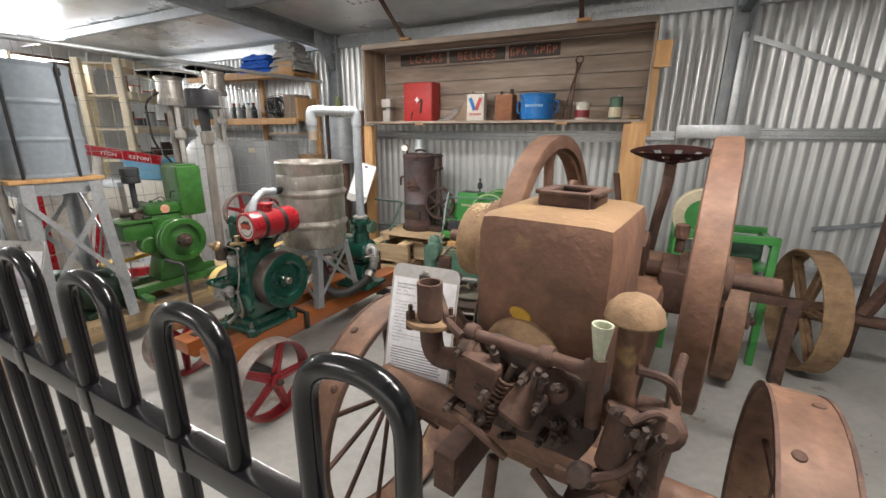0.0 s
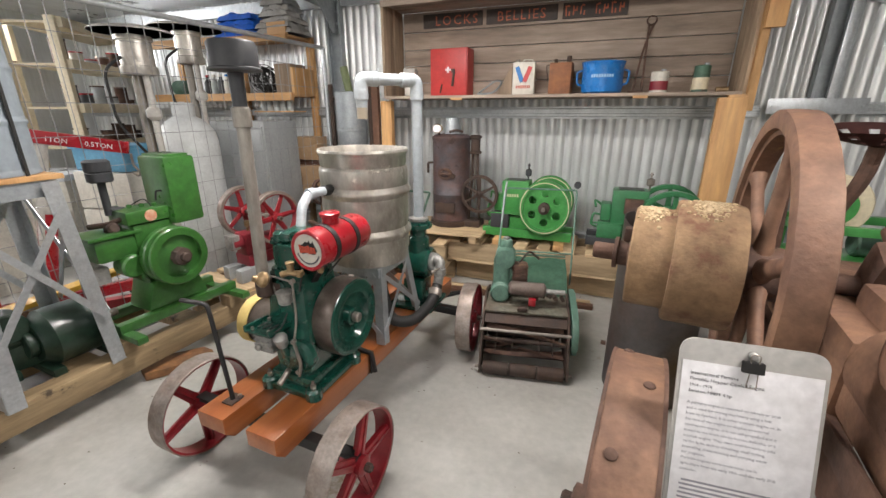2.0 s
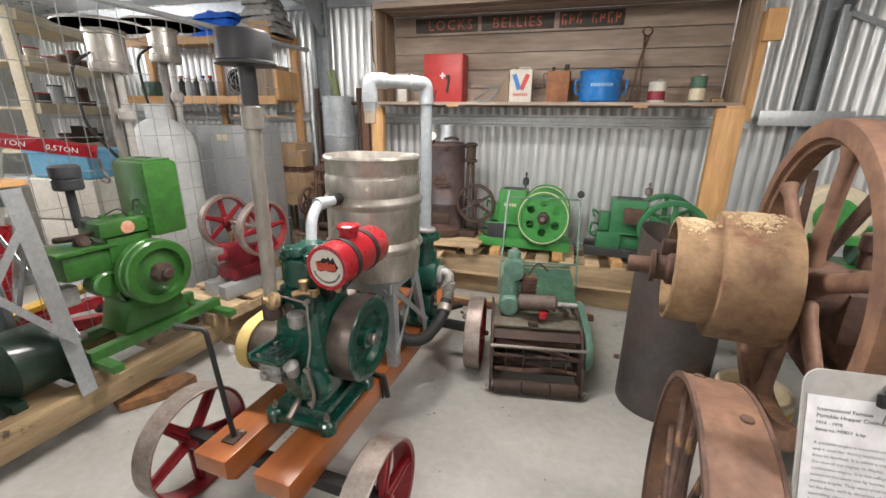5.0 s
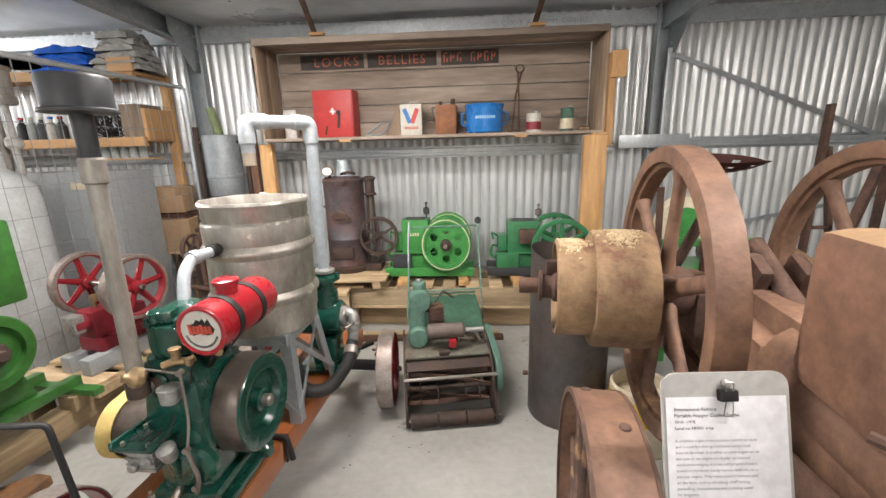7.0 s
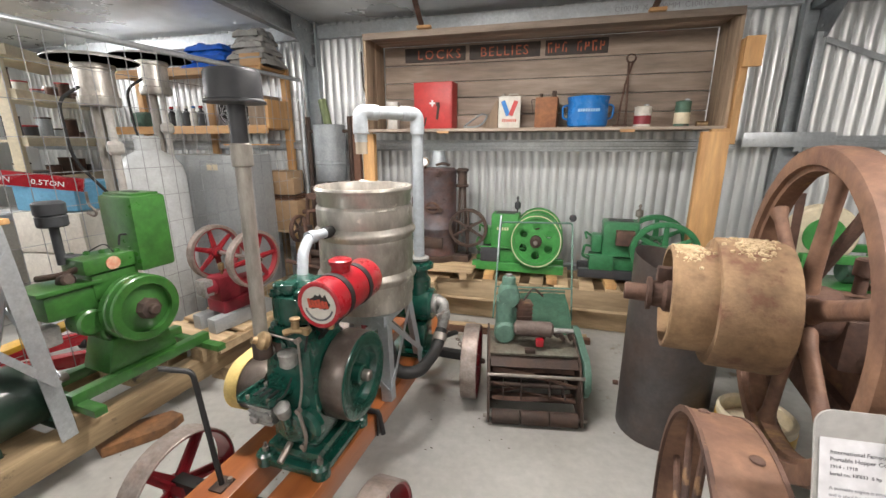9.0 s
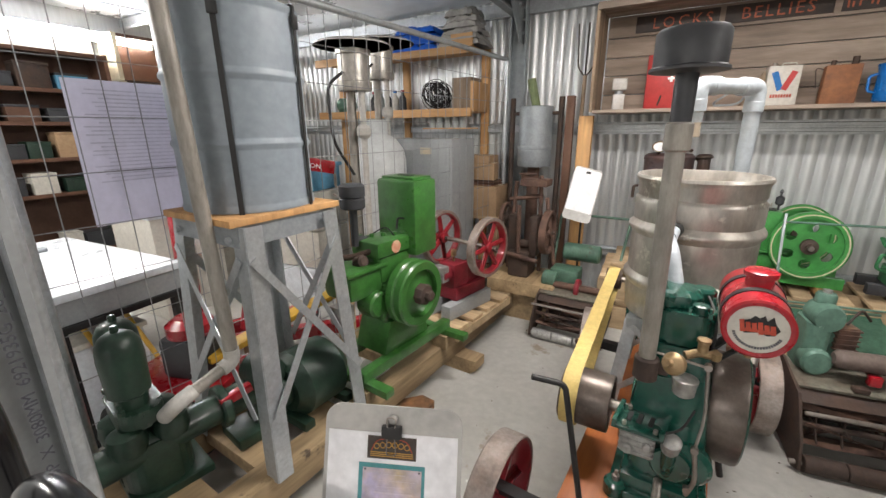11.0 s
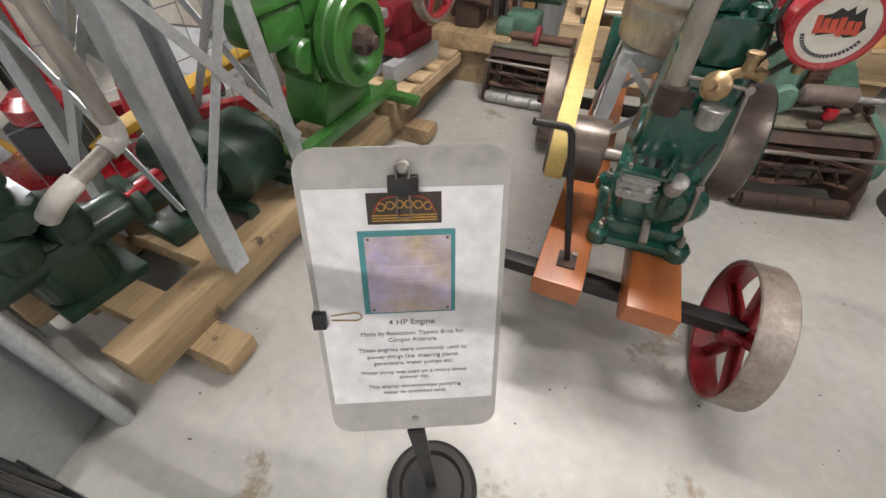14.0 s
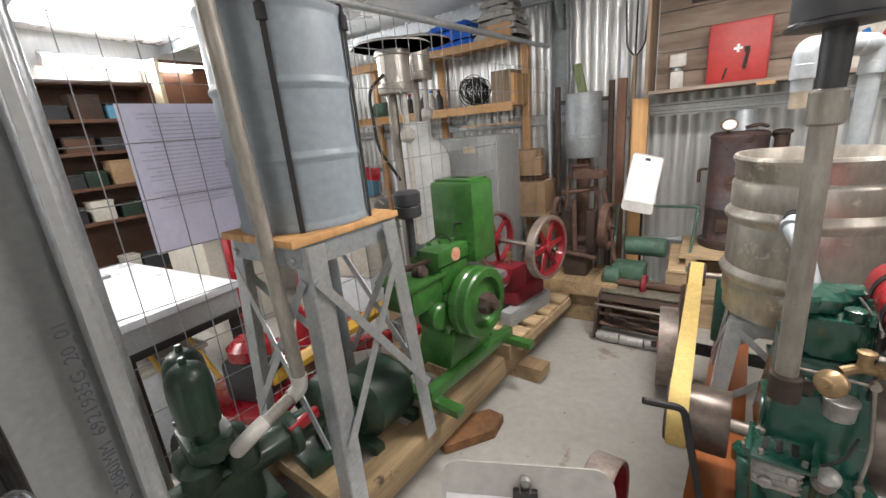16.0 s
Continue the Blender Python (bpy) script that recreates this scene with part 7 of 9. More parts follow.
def build_shelves():
    s = thing("wall_shelf", "pine framed shelving along the shed wall", "shelf", -4.4, 3.72, 0, 0)
    for z in (1.53, 2.03):
        part("shelf_board", box(B(), (1.76, 0.34, 0.02), (0, 0, z), bevel=0.002), PINE_X, s)
        part("shelf_edge", box(B(), (1.76, 0.035, 0.07), (0, -0.185, z - 0.01), bevel=0.003), PINE_X, s)
    for x in (-0.86, 0.0, 0.86):
        part("upright", box(B(), (0.07, 0.045, 2.06), (x, 0.16, 1.03), bevel=0.003), PINE, s)
    part("end_panel", box(B(), (0.03, 0.3, 0.24), (0.88, -0.02, 1.65), bevel=0.003), PINE, s)
    part("end_panel", box(B(), (0.2, 0.03, 0.1), (0.8, -0.2, 2.08), bevel=0.003), PINE_X, s)
    c = thing("crate", "rough timber box at the shelf end", "crate", -3.62, 3.66, 1.542, 0)
    part("body", box(B(), (0.18, 0.22, 0.26), (0, 0, 0.13), bevel=0.004), OLD_POST, c)
    random.seed(21)
    for i in range(5):
        b = thing("oil_bottle", "dark and white plastic oil bottle on the shelf", "bottle", -4.62 + 0.085 * i, 3.62, 1.54, 0, group="oil bottles")
        mt = (BLACK_MATT, GLASSY, CHARCOAL, OFFWHITE, CHARCOAL)[i]
        part("body", lathe(B(), [(0, 0), (0.034, 0), (0.036, 0.01), (0.036, 0.12), (0.02, 0.15), (0.014, 0.155), (0.014, 0.18), (0, 0.182)], None, 16), mt, b)
        part("cap", lathe(B(), [(0.018, 0), (0.018, 0.02), (0, 0.022)], pose(0, 0, 0.176), 12), (RED, OFFWHITE, OFFWHITE, BLUE, RED)[i], b)
    for i in range(5):
        b = thing("glass_jar", "small glass jar of parts under the shelf", "jar", -3.95 + 0.08 * i, 3.62, 1.395, 0, group="glass jars")
        part("body", lathe(B(), [(0, 0), (0.03, 0), (0.032, 0.09), (0, 0.095)], None, 14), GLASSY, b)
        part("lid", lathe(B(), [(0.033, 0), (0.033, 0.012), (0, 0.014)], pose(0, 0, 0.095), 14), RUST_DARK, b)
    part("jar_rail", box(B(), (0.5, 0.14, 0.012), (0.62, -0.08, 1.388)), PINE_X, s)
    v = thing("green_motor", "small green electric motor on the shelf", "motor", -4.98, 3.62, 1.54, 0)
    part("casing", rod(B(), (-0.08, 0, 0.08), (0.08, 0, 0.08), 0.075, seg=24, lip=0.012), SAGE_GREEN, v)
    part("foot", box(B(), (0.14, 0.1, 0.02), (0, 0, 0.01)), SAGE_GREEN, v)
    h = thing("wire_bundle", "black tangled coil of wire mesh on the shelf", "coil", -3.92, 3.66, 1.54, 0)
    bm = B()
    random.seed(8)
    for i in range(34):
        r = 0.07 + 0.06 * random.random()
        ring_lathe(bm, [(r + 0.004 * math.cos(a), 0.004 * math.sin(a)) for a in (0, 2.1, 4.2)], pose(random.uniform(-0.03, 0.03), random.uniform(-0.04, 0.04), 0.13 + random.uniform(-0.01, 0.02), 70 + random.uniform(-40, 40), random.uniform(-40, 40), random.uniform(0, 180)), 18)
    tagged(part("wire_tangle", bm, RUBBER, h), "black tangled wire strands", kind="stuff")
    for name, label, x, sx, layers, mt in (("folded_tarp", "folded bright blue tarpaulin on the top shelf", -4.08, 0.52, 4, BLUE_TARP), ("canvas_bundle", "crumpled pale grey canvas bundle on the top shelf", -3.64, 0.4, 6, CARRY_GREY)):
        t = thing(name, label, "bundle", x, 3.66, 2.041, 0)
        for k in range(layers):
            bm = B()
            bmesh.ops.create_grid(bm, x_segments=30, y_segments=22, size=0.5)
            top, low = (sx * (1 - 0.07 * k), 0.3 - 0.02 * k), 0.046 * k
            for q in bm.verts:
                u, w = q.co.x * 2, q.co.y * 2
                edge = max(0, (1 - abs(u) ** 6) * (1 - abs(w) ** 6)) ** 0.4
                wave = 0.016 * noise.noise(V(u * 2.2 + k, w * 1.7, x)) + 0.007 * noise.noise(V(u * 6, w * 5, x + k))
                q.co = V(u * top[0] / 2 + 0.03 * noise.noise(V(k, w * 1.5, x)), w * top[1] / 2 - 0.02 * (k % 2), max(0.002, low + edge * (0.056 + wave * 1.8)))
            part("fold", bm, mt, t)
    # far bookcase, cream cabinet and racks on the end wall
    k = thing("bookcase", "dark brown timber shelving filled with boxes", "bookcase", -6.78, 1.75, 0, 0)
    for y in (-0.5, 0.5):
        part("side", box(B(), (0.32, 0.03, 2.05), (0, y, 1.025)), BROWN_SHELF, k)
    part("back", box(B(), (0.02, 1.0, 2.05), (-0.15, 0, 1.025)), BROWN_SHELF, k)
    for z in (0.3, 0.85, 1.15, 1.45, 1.72, 2.03):
        part("shelf", box(B(), (0.3, 0.97, 0.03), (0, 0, z)), BROWN_SHELF, k)
    random.seed(31)
    for z in (0.3, 0.85, 1.15, 1.45, 1.72):
        y = -0.42
        while y < 0.36:
            w, hgt = random.uniform(0.1, 0.26), random.uniform(0.08, 0.2)
            mt = random.choice((OFFWHITE, CARDBOARD, CARDBOARD, CHARCOAL, BROWN_SHELF, PALE_BLUE, PUMP_GREEN, RUST_DARK, OLD_POST))
            t = thing("storage_box", "small storage box on the brown shelving", "box", -6.72, 1.75 + y + w / 2, z + 0.015, 0, group="stored boxes")
            part("body", box(B(), (0.18, w, hgt), (0, 0, hgt / 2), bevel=0.006), mt, t)
            part("lid", box(B(), (0.186, w + 0.006, 0.02), (0, 0, hgt + 0.008), bevel=0.003), random.choice((mt, mt, CHARCOAL)), t)
            y += w + random.uniform(0.01, 0.06)
    cb = thing("cream_cabinet", "cream painted wall cupboard with open front", "cabinet", -6.8, 2.75, 1.85, 0)
    for y in (-0.38, 0.38):
        part("side", box(B(), (0.3, 0.04, 0.42), (0, y, 0.21)), CREAM, cb)
    part("back", box(B(), (0.02, 0.74, 0.42), (-0.14, 0, 0.21)), BROWN_SHELF, cb)
    for z in (0.02, 0.4):
        part("board", box(B(), (0.3, 0.72, 0.03), (0, 0, z)), BROWN_SHELF, cb)
    part("post", box(B(), (0.05, 0.05, 1.85), (0.1, -0.36, -0.925)), CREAM, cb)
    part("post", box(B(), (0.05, 0.05, 1.85), (0.1, 0.36, -0.925)), CREAM, cb)
    r = thing("storage_rack", "cream timber storage rack with deep shelves", "rack", -6.1, 3.45, 0, 30)
    for y in (-0.75, 0.75):
        part("upright", box(B(), (0.08, 0.06, 2.2), (0.2, y, 1.1), bevel=0.004), CREAM, r)
        part("upright", box(B(), (0.08, 0.06, 2.2), (-0.25, y, 1.1), bevel=0.004), CREAM, r)
    for z in (0.55, 1.05, 1.42, 1.8, 2.15):
        part("beam", box(B(), (0.05, 1.5, 0.09), (0.26, 0, z), bevel=0.004), CREAM, r)
        part("board", box(B(), (0.5, 1.46, 0.02), (0, 0, z)), CREAM, r)
    random.seed(5)
    for z in (0.56, 1.06, 1.43, 1.81):
        for i in range(6):
            hgt = random.uniform(0.08, 0.22)
            m = r.matrix_basis @ Vector((0.1, -0.58 + 0.22 * i, z))
            t = thing("tin", "old tin or part stored on the rack", "tin", m.x, m.y, m.z, 0, group="stored tins")
            part("body", lathe(B(), [(0, 0), (0.06, 0), (0.062, 0.006), (0.06, hgt), (0.05, hgt + 0.005), (0, hgt + 0.004)], None, 16), random.choice((RUST_DARK, CHARCOAL, BROWN_SHELF, RUST, OFFWHITE, GALV_DULL)), t)
            part("lid", lathe(B(), [(0.064, 0), (0.064, 0.014), (0, 0.016)], pose(0, 0, hgt), 16), random.choice((RUST_DARK, STEEL, RED)), t)


MESH_WIRE = mat("dull_mesh_wire", (0.36, 0.37, 0.38), 0.45, 0.5, (0.2, 0.2, 0.21), 30, 0.7, 0)


def build_mesh_screen():
    for (x0, y0), (x1, y1), top in (((-3.27, 3.7), (-3.56, 0.64), 1.93), ((-3.54, 0.6), (-3.1, 0.51), 1.93)):
        f = thing("mesh_screen", "galvanised welded-wire mesh panel on pipe posts", "fence", x0, y0, 0, 0, group="mesh panels")
        a, b = V(x0, y0, 0), V(x1, y1, 0)
        d = (b - a)
        L_ = d.length
        u = d.normalized()
        for p in (a, b):
            wpart("post", rod(B(), p, p + V(0, 0, top), 0.021, seg=14), GALV, f)
        wpart("top_rail", rod(B(), a + V(0, 0, top), b + V(0, 0, top), 0.017, seg=12), GALV, f)
        wpart("bottom_rail", rod(B(), a + V(0, 0, 0.08), b + V(0, 0, 0.08), 0.015, seg=12), GALV, f)
        n = int(L_ / 0.09)
        bm = B()
        rod(bm, (0, 0, 0.08), (0, 0, top), 0.0019, seg=5)
        first = None
        for i in range(1, n):
            p = a + d * (i / n)
            m = Matrix.Translation(p - a)
            if first is None:
                first = part("wire", bm, MESH_WIRE, f, m=m)
            else:
                again(first, m)
        for k in range(1, 11):
            wpart("wire", rod(B(), a + V(0, 0, 0.08 + k * (top - 0.08) / 11), b + V(0, 0, 0.08 + k * (top - 0.08) / 11), 0.0019, seg=5), MESH_WIRE, f)
    p = thing("printed_sheet", "large white printed sheet hung behind the mesh", "poster", -3.57, 1.0, 1.08, 0)
    part("sheet", box(B(), (0.002, 0.36, 0.46), (0, 0, 0.23)), LILAC_PAPER, p)
    bm = B()
    random.seed(6)
    for i in range(24):
        box(bm, (0.0008, random.uniform(0.2, 0.3), 0.004), (0.0016, random.uniform(-0.02, 0.02), 0.43 - 0.0125 * i))
    part("text_block", bm, mat("pale_print", (0.58, 0.57, 0.66), 0.7), p)
    # leaning purlin offcut with printed marks
    c = thing("steel_purlin", "galvanised C-section purlin standing on end with printed marks", "purlin", -3.1, 0.405, 0, 8)
    bm = B()
    channel(bm, (-0.06, 0, 0), (-0.0, 0, 2.05), 0.2, 0.07, up=(0, 1, 0))
    part("section", bm, GREY_BOX, c)
    lettering("print", "C20019P  X  3080MM  6921935G_20_01", 0.034, INK, c, pose(-0.026, 0.055, 0.83, 0, 0, 0) @ Matrix(((0, 0, 1, 0.07), (0, -1, 0, 0), (1, 0, 0, 0), (0, 0, 0, 1))))


def build_far_left():
    t = thing("trestle_table", "white enamel topped table with a dark steel edge", "table", -4.6, 0.98, 0, 4)
    part("top", box(B(), (1.15, 0.56, 0.035), (0, 0, 0.735), bevel=0.006), WHITE_TOP, t)
    part("apron", box(B(), (1.12, 0.53, 0.12), (0, 0, 0.657)), GREY_BOX, t)
    part("edge", box(B(), (1.16, 0.57, 0.03), (0, 0, 0.6), bevel=0.004), BLACK_MATT, t)
    for x in (-0.52, 0.52):
        for y in (-0.24, 0.24):
            part("leg", box(B(), (0.04, 0.04, 0.59), (x, y, 0.295)), BLACK_MATT, t)
    part("latch", box(B(), (0.05, 0.05, 0.02), (-0.3, 0.05, 0.762), bevel=0.006), GALV_DULL, t)
    for x, y, w, d, h in ((-4.45, 0.92, 0.5, 0.4, 0.42), (-4.95, 1.0, 0.36, 0.4, 0.3)):
        q = thing("white_crate", "white plastic storage tub under the table", "crate", x, y, 0, 4, group="tubs under the table")
        part("tub", box(B(), (w, d, h), (0, 0, h / 2), bevel=0.02), WHITE_TOP, q)
        part("lid", box(B(), (w + 0.02, d + 0.02, 0.03), (0, 0, h + 0.015), bevel=0.008), OFFWHITE, q)
    c = thing("workshop_crane", "red folding workshop crane with white load markings", "crane", -4.35, 1.85, 0, 0)
    A, Bq = V(-3.86, 2.22, 1.15), V(-4.5, 1.45, 1.34)
    wpart("boom", beam(B(), A, Bq, 0.07, 0.08, bevel=0.004), RED, c)
    d = (Bq - A).normalized()
    for k, s in enumerate(("0.5TON", "1TON", "1.5TON")):
        o = A + d * (0.16 + 0.21 * k)
        side = V(0, 0, 1).cross(d).normalized()
        if side.x < 0:
            side = -side
        up = side.cross(-d)
        m = Matrix((-d, up if up.z > 0 else -up, side)).transposed().to_4x4()
        m.translation = o + side * 0.0362 - V(0, 0, 0.02)
        lettering("marking", s, 0.042, PAPER, c, c.matrix_basis.inverted() @ m)
    wpart("mast", beam(B(), (-4.45, 1.5, 0.1), (-4.45, 1.52, 1.3), 0.08, 0.08, bevel=0.004), RED, c)
    wpart("ram", rod(B(), (-4.2, 1.72, 0.3), (-4.15, 1.88, 1.2), 0.035, seg=16), WHITE_FIT, c, "pale hydraulic ram")
    wpart("ram_body", rod(B(), (-4.22, 1.7, 0.15), (-4.18, 1.82, 0.75), 0.05, seg=18), RED, c)
    for dx in (-0.25, 0.25):
        wpart("base_leg", beam(B(), (-4.45 + dx * 0.4, 1.45, 0.1), (-3.95 + dx, 2.25, 0.08), 0.07, 0.08, bevel=0.004), RED, c)
        wpart("castor", rod(B(), (-3.97 + dx, 2.22, 0.04), (-3.93 + dx, 2.24, 0.04), 0.04, seg=16), RUBBER, c)
    wpart("hook", tube(B(), [A + V(0, 0, -0.04), A + V(0.0, 0, -0.12), A + V(0.03, 0.02, -0.17), A + V(0.0, 0.02, -0.2), A + V(-0.03, 0, -0.17)], 0.008, bend=0.02), STEEL, c)
    h = thing("hand_trolley", "red steel trolley with small pneumatic wheels", "trolley", -3.85, 1.12, 0, 20)
    part("deck", box(B(), (0.5, 0.34, 0.04), (0, 0, 0.26), bevel=0.01), RED, h)
    part("engine", box(B(), (0.2, 0.2, 0.2), (0.05, 0.02, 0.38), bevel=0.03), CHARCOAL, h)
    part("shroud", lathe(B(), [(0.1, 0), (0.1, 0.05), (0.06, 0.08)], pose(0.05, 0.02, 0.48), 20), RED, h)
    for x in (-0.18, 0.18):
        for y in (-0.2, 0.2):
            part("wheel", rod(B(), (x, y - 0.03, 0.11), (x, y + 0.03, 0.11), 0.11, seg=24, lip=0.015), RUBBER, h)
            part("rim", rod(B(), (x, y - 0.033, 0.11), (x, y + 0.033, 0.11), 0.055, seg=18), OFFWHITE, h)
            part("bracket", box(B(), (0.03, 0.02, 0.14), (x, y * 0.8, 0.18)), BLACK_MATT, h)
    part("handle", tube(B(), [(-0.25, 0.1, 0.26), (-0.5, 0.1, 0.7), (-0.5, -0.1, 0.7), (-0.25, -0.1, 0.26)], 0.012, bend=0.04), YELLOW_PAINT, h, "yellow tubular handle")
    y = thing("timber_plank", "yellow-painted plank leaning low behind the mesh", "plank", -3.75, 1.75, 0, 0)
    wpart("plank", beam(B(), (-3.72, 1.15, 0.36), (-3.68, 2.2, 0.42), 0.09, 0.03, bevel=0.003), YELLOW_PAINT, y)
    wpart("trestle", box(B(), (0.1, 0.06, 0.37), (-3.72, 1.4, 0.185)), PALLET, y)
    wpart("trestle", box(B(), (0.1, 0.06, 0.38), (-3.69, 2.05, 0.19)), PALLET, y)
    w = thing("white_crate", "stack of white plastic crates on the floor", "crate", -4.6, 2.6, 0, 8)
    for z in (0, 0.31, 0.62):
        part("crate", box(B(), (0.55, 0.4, 0.3), (0, 0, z + 0.15), bevel=0.015), OFFWHITE if z else WHITE_TOP, w)
    b = thing("blue_tub", "pale blue plastic tub on the white crates", "tub", -4.6, 2.6, 0.925, 8)
    part("body", box(B(), (0.5, 0.36, 0.2), (0, 0, 0.1), bevel=0.02), PALE_BLUE, b)
    part("rim", box(B(), (0.53, 0.39, 0.03), (0, 0, 0.19), bevel=0.008), PALE_BLUE, b)
    for i, (x, yy) in enumerate(((-5.4, 1.9), (-5.6, 0.7), (-5.75, 2.7))):
        o = thing("chest", "white painted chest standing on the shed floor", "chest", x, yy, 0, 10 * i, group="white chests")
        part("body", box(B(), (0.6, 0.5, 0.78), (0, 0, 0.39), bevel=0.012), OFFWHITE, o)
        part("lid", box(B(), (0.63, 0.53, 0.06), (0, 0, 0.81), bevel=0.012), WHITE_TOP, o)


build_skid()
build_dome_pump()
build_drum_stand()
build_generator()
build_green_engine()
build_red_engine()
build_rusty_pump()
build_tank_corner()
build_shelves()
build_mesh_screen()
build_far_left()
# ---- display box on the wall ----
def build_display_box():
    d = thing("display_box", "open weathered timber display box fixed on the wall", "display case", -1.28, 3.65, 1.5, 0)
    x0, x1, y0, y1, zt = -1.25, 1.25, -0.2, 0.17, 0.68
    zs = [0.0, 0.125, 0.26, 0.385, 0.52, 0.67]
    for a, b in zip(zs, zs[1:]):
        part("back_board", rough_up(box(B(), (2.46, 0.02, b - a - 0.006), (0, y1 + 0.002 * math.sin(a * 40), (a + b) / 2), bevel=0.003), 0.001, 4), OLD_WOOD, d)
    for y in (-0.1, 0.08):
        part("top_board", box(B(), (2.5, 0.17, 0.022), (0, y, zt), bevel=0.003), OLD_WOOD, d)
    part("top_edge", box(B(), (2.5, 0.02, 0.045), (0, y0 - 0.012, zt - 0.012), bevel=0.003), OLD_WOOD, d)
    for x, m in ((x0, OLD_POST), (x1, OLD_POST)):
        for y in (-0.105, 0.075):
            part("side_board", box(B(), (0.022, 0.176, zt + 0.01), (x, y, zt / 2 - 0.002), bevel=0.003), m, d)
    part("shelf_board", box(B(), (2.46, 0.4, 0.022), (0, -0.03, -0.006), bevel=0.003), OLD_WOOD, d)
    for x in (-0.62, 0.66):
        part("chock", box(B(), (0.09, 0.012, 0.018), (x, -0.237, -0.022)), PINE_X, d)
    s = thing("word_sign", "three black boards with faded orange stencilled words", "sign", -1.55, 3.805, 2.04, 0)
    for xx, w, words in ((-0.52, 0.52, "LOCKS"), (0.04, 0.56, "BELLIES"), (0.575, 0.46, "")):
        part("board", box(B(), (w - 0.012, 0.012, 0.105), (xx, 0, 0.055), bevel=0.002), SIGN_BLACK, s)
        if words:
            lettering("word", words, 0.098, ORANGE_LETTER, s, pose(xx + (0.035 if words == "LOCKS" else 0.0), -0.0075, 0.02, 90, 0, 0), spacing=1.3 if words == "LOCKS" else 1.2)
            part("stencil_bridge", box(B(), (w - 0.03, 0.0022, 0.005), (xx, -0.0078, 0.056)), SIGN_BLACK, s)
        else:
            for i in (0, 1, 2, 4, 5, 6, 7):
                x = xx - 0.19 + 0.053 * i
                part("faded_letter", box(B(), (0.009, 0.002, 0.07 - 0.008 * (i % 3)), (x - 0.011, -0.0072, 0.054), (0, 4 * (i % 3) - 4, 0)), ORANGE_LETTER, s)
                part("faded_letter", box(B(), (0.02, 0.002, 0.011), (x + 0.004, -0.0072, 0.085 - 0.03 * (i % 2)), (0, 10 * (i % 4) - 15, 0)), ORANGE_LETTER, s)
                part("faded_letter", box(B(), (0.009, 0.002, 0.03), (x + 0.012, -0.0072, 0.035 + 0.03 * (i % 2))), ORANGE_LETTER, s)
    for x, name in ((-2.57, "a"), (-0.09, "b")):
        w = 0.1 if name == "a" else 0.16
        p = thing("timber_post", "honey-coloured pine post holding up the display box", "post", x, 3.44 if name == "b" else 3.56, 0, 0, group="box posts")
        part("post", rough_up(box(B(), (w, 0.06, 1.47), (0, 0, 0.735), bevel=0.005), 0.003, 3), PINE, p)
        if name == "b":
            part("upper_post", box(B(), (0.045, 0.05, 0.62), (0.09, 0.0, 1.7), bevel=0.004), PINE, p)
            part("cleat", box(B(), (0.1, 0.03, 0.17), (0.12, -0.041, 1.93), bevel=0.004), PINE, p)
            part("joint", box(B(), (0.14, 0.04, 0.1), (0.04, 0.0, 1.44), bevel=0.004), PINE, p)
    p = thing("timber_post", "dark brown timber post leaning by the wall", "post", -2.7, 3.6, 0, 0, group="box posts")
    part("post", box(B(), (0.06, 0.05, 1.62), (0, 0, 0.81), bevel=0.005), BROWN_SHELF, p)
    for x in (-2.06, -0.54):
        r = thing("roof_strut", "rusty flat strut from box top to the roof", "strut", x, 3.42, 2.2, 0, group="box struts")
        part("strut", beam(B(), (0, 0.02, 0.0), (0.04, -0.42, 0.22), 0.035, 0.012), RUST, r)
        part("foot", box(B(), (0.1, 0.05, 0.02), (0.02, 0.0, 0.0), bevel=0.003), PINE_X, r)
    # pitchfork on the wall
    f = thing("pitchfork", "old three-pronged iron pitchfork hung on the wall", "pitchfork", -2.66, 3.74, 0, 0)
    part("handle", rod(B(), (0, 0, 0), (0, 0.08, 1.78), 0.016, seg=12), OLD_POST, f)
    for dx in (-0.06, 0.0, 0.06):
        part("prong", tube(B(), [(0, 0.08, 1.77), (dx, 0.08, 1.84), (dx * 1.3, 0.1, 2.16)], 0.006, seg=8, bend=0.05), RUST_DARK, f)

    # things on the shelf
    Z = 1.506
    j = thing("grease_pump", "grey-white enamel grinder body on the shelf", "grinder", -2.37, 3.62, Z, 8)
    part("body", box(B(), (0.08, 0.1, 0.11), (0, 0, 0.055), bevel=0.01), WHITE_FIT, j)
    part("top", box(B(), (0.1, 0.11, 0.08), (0, 0, 0.175), bevel=0.012), WHITE_FIT, j)
    part("neck", rod(B(), (0, 0, 0.1), (0, 0, 0.14), 0.03), GALV_DULL, j)
    c = thing("first_aid_cabinet", "red metal first aid cabinet with a white cross", "cabinet", -2.04, 3.72, Z, -2)
    part("body", box(B(), (0.32, 0.16, 0.36), (0, 0, 0.18), bevel=0.006), CABINET_RED, c)
    part("door", box(B(), (0.305, 0.012, 0.345), (0, -0.086, 0.18), bevel=0.004), CABINET_RED, c)
    bm = B()
    box(bm, (0.046, 0.002, 0.015), (0.0, -0.0935, 0.2))
    box(bm, (0.015, 0.0024, 0.046), (0.0, -0.0937, 0.2))
    part("cross", bm, PAPER, c)
    part("hasp", box(B(), (0.02, 0.01, 0.11), (0.045, -0.095, 0.13), (0, 8, 0), bevel=0.003), RUST_DARK, c)
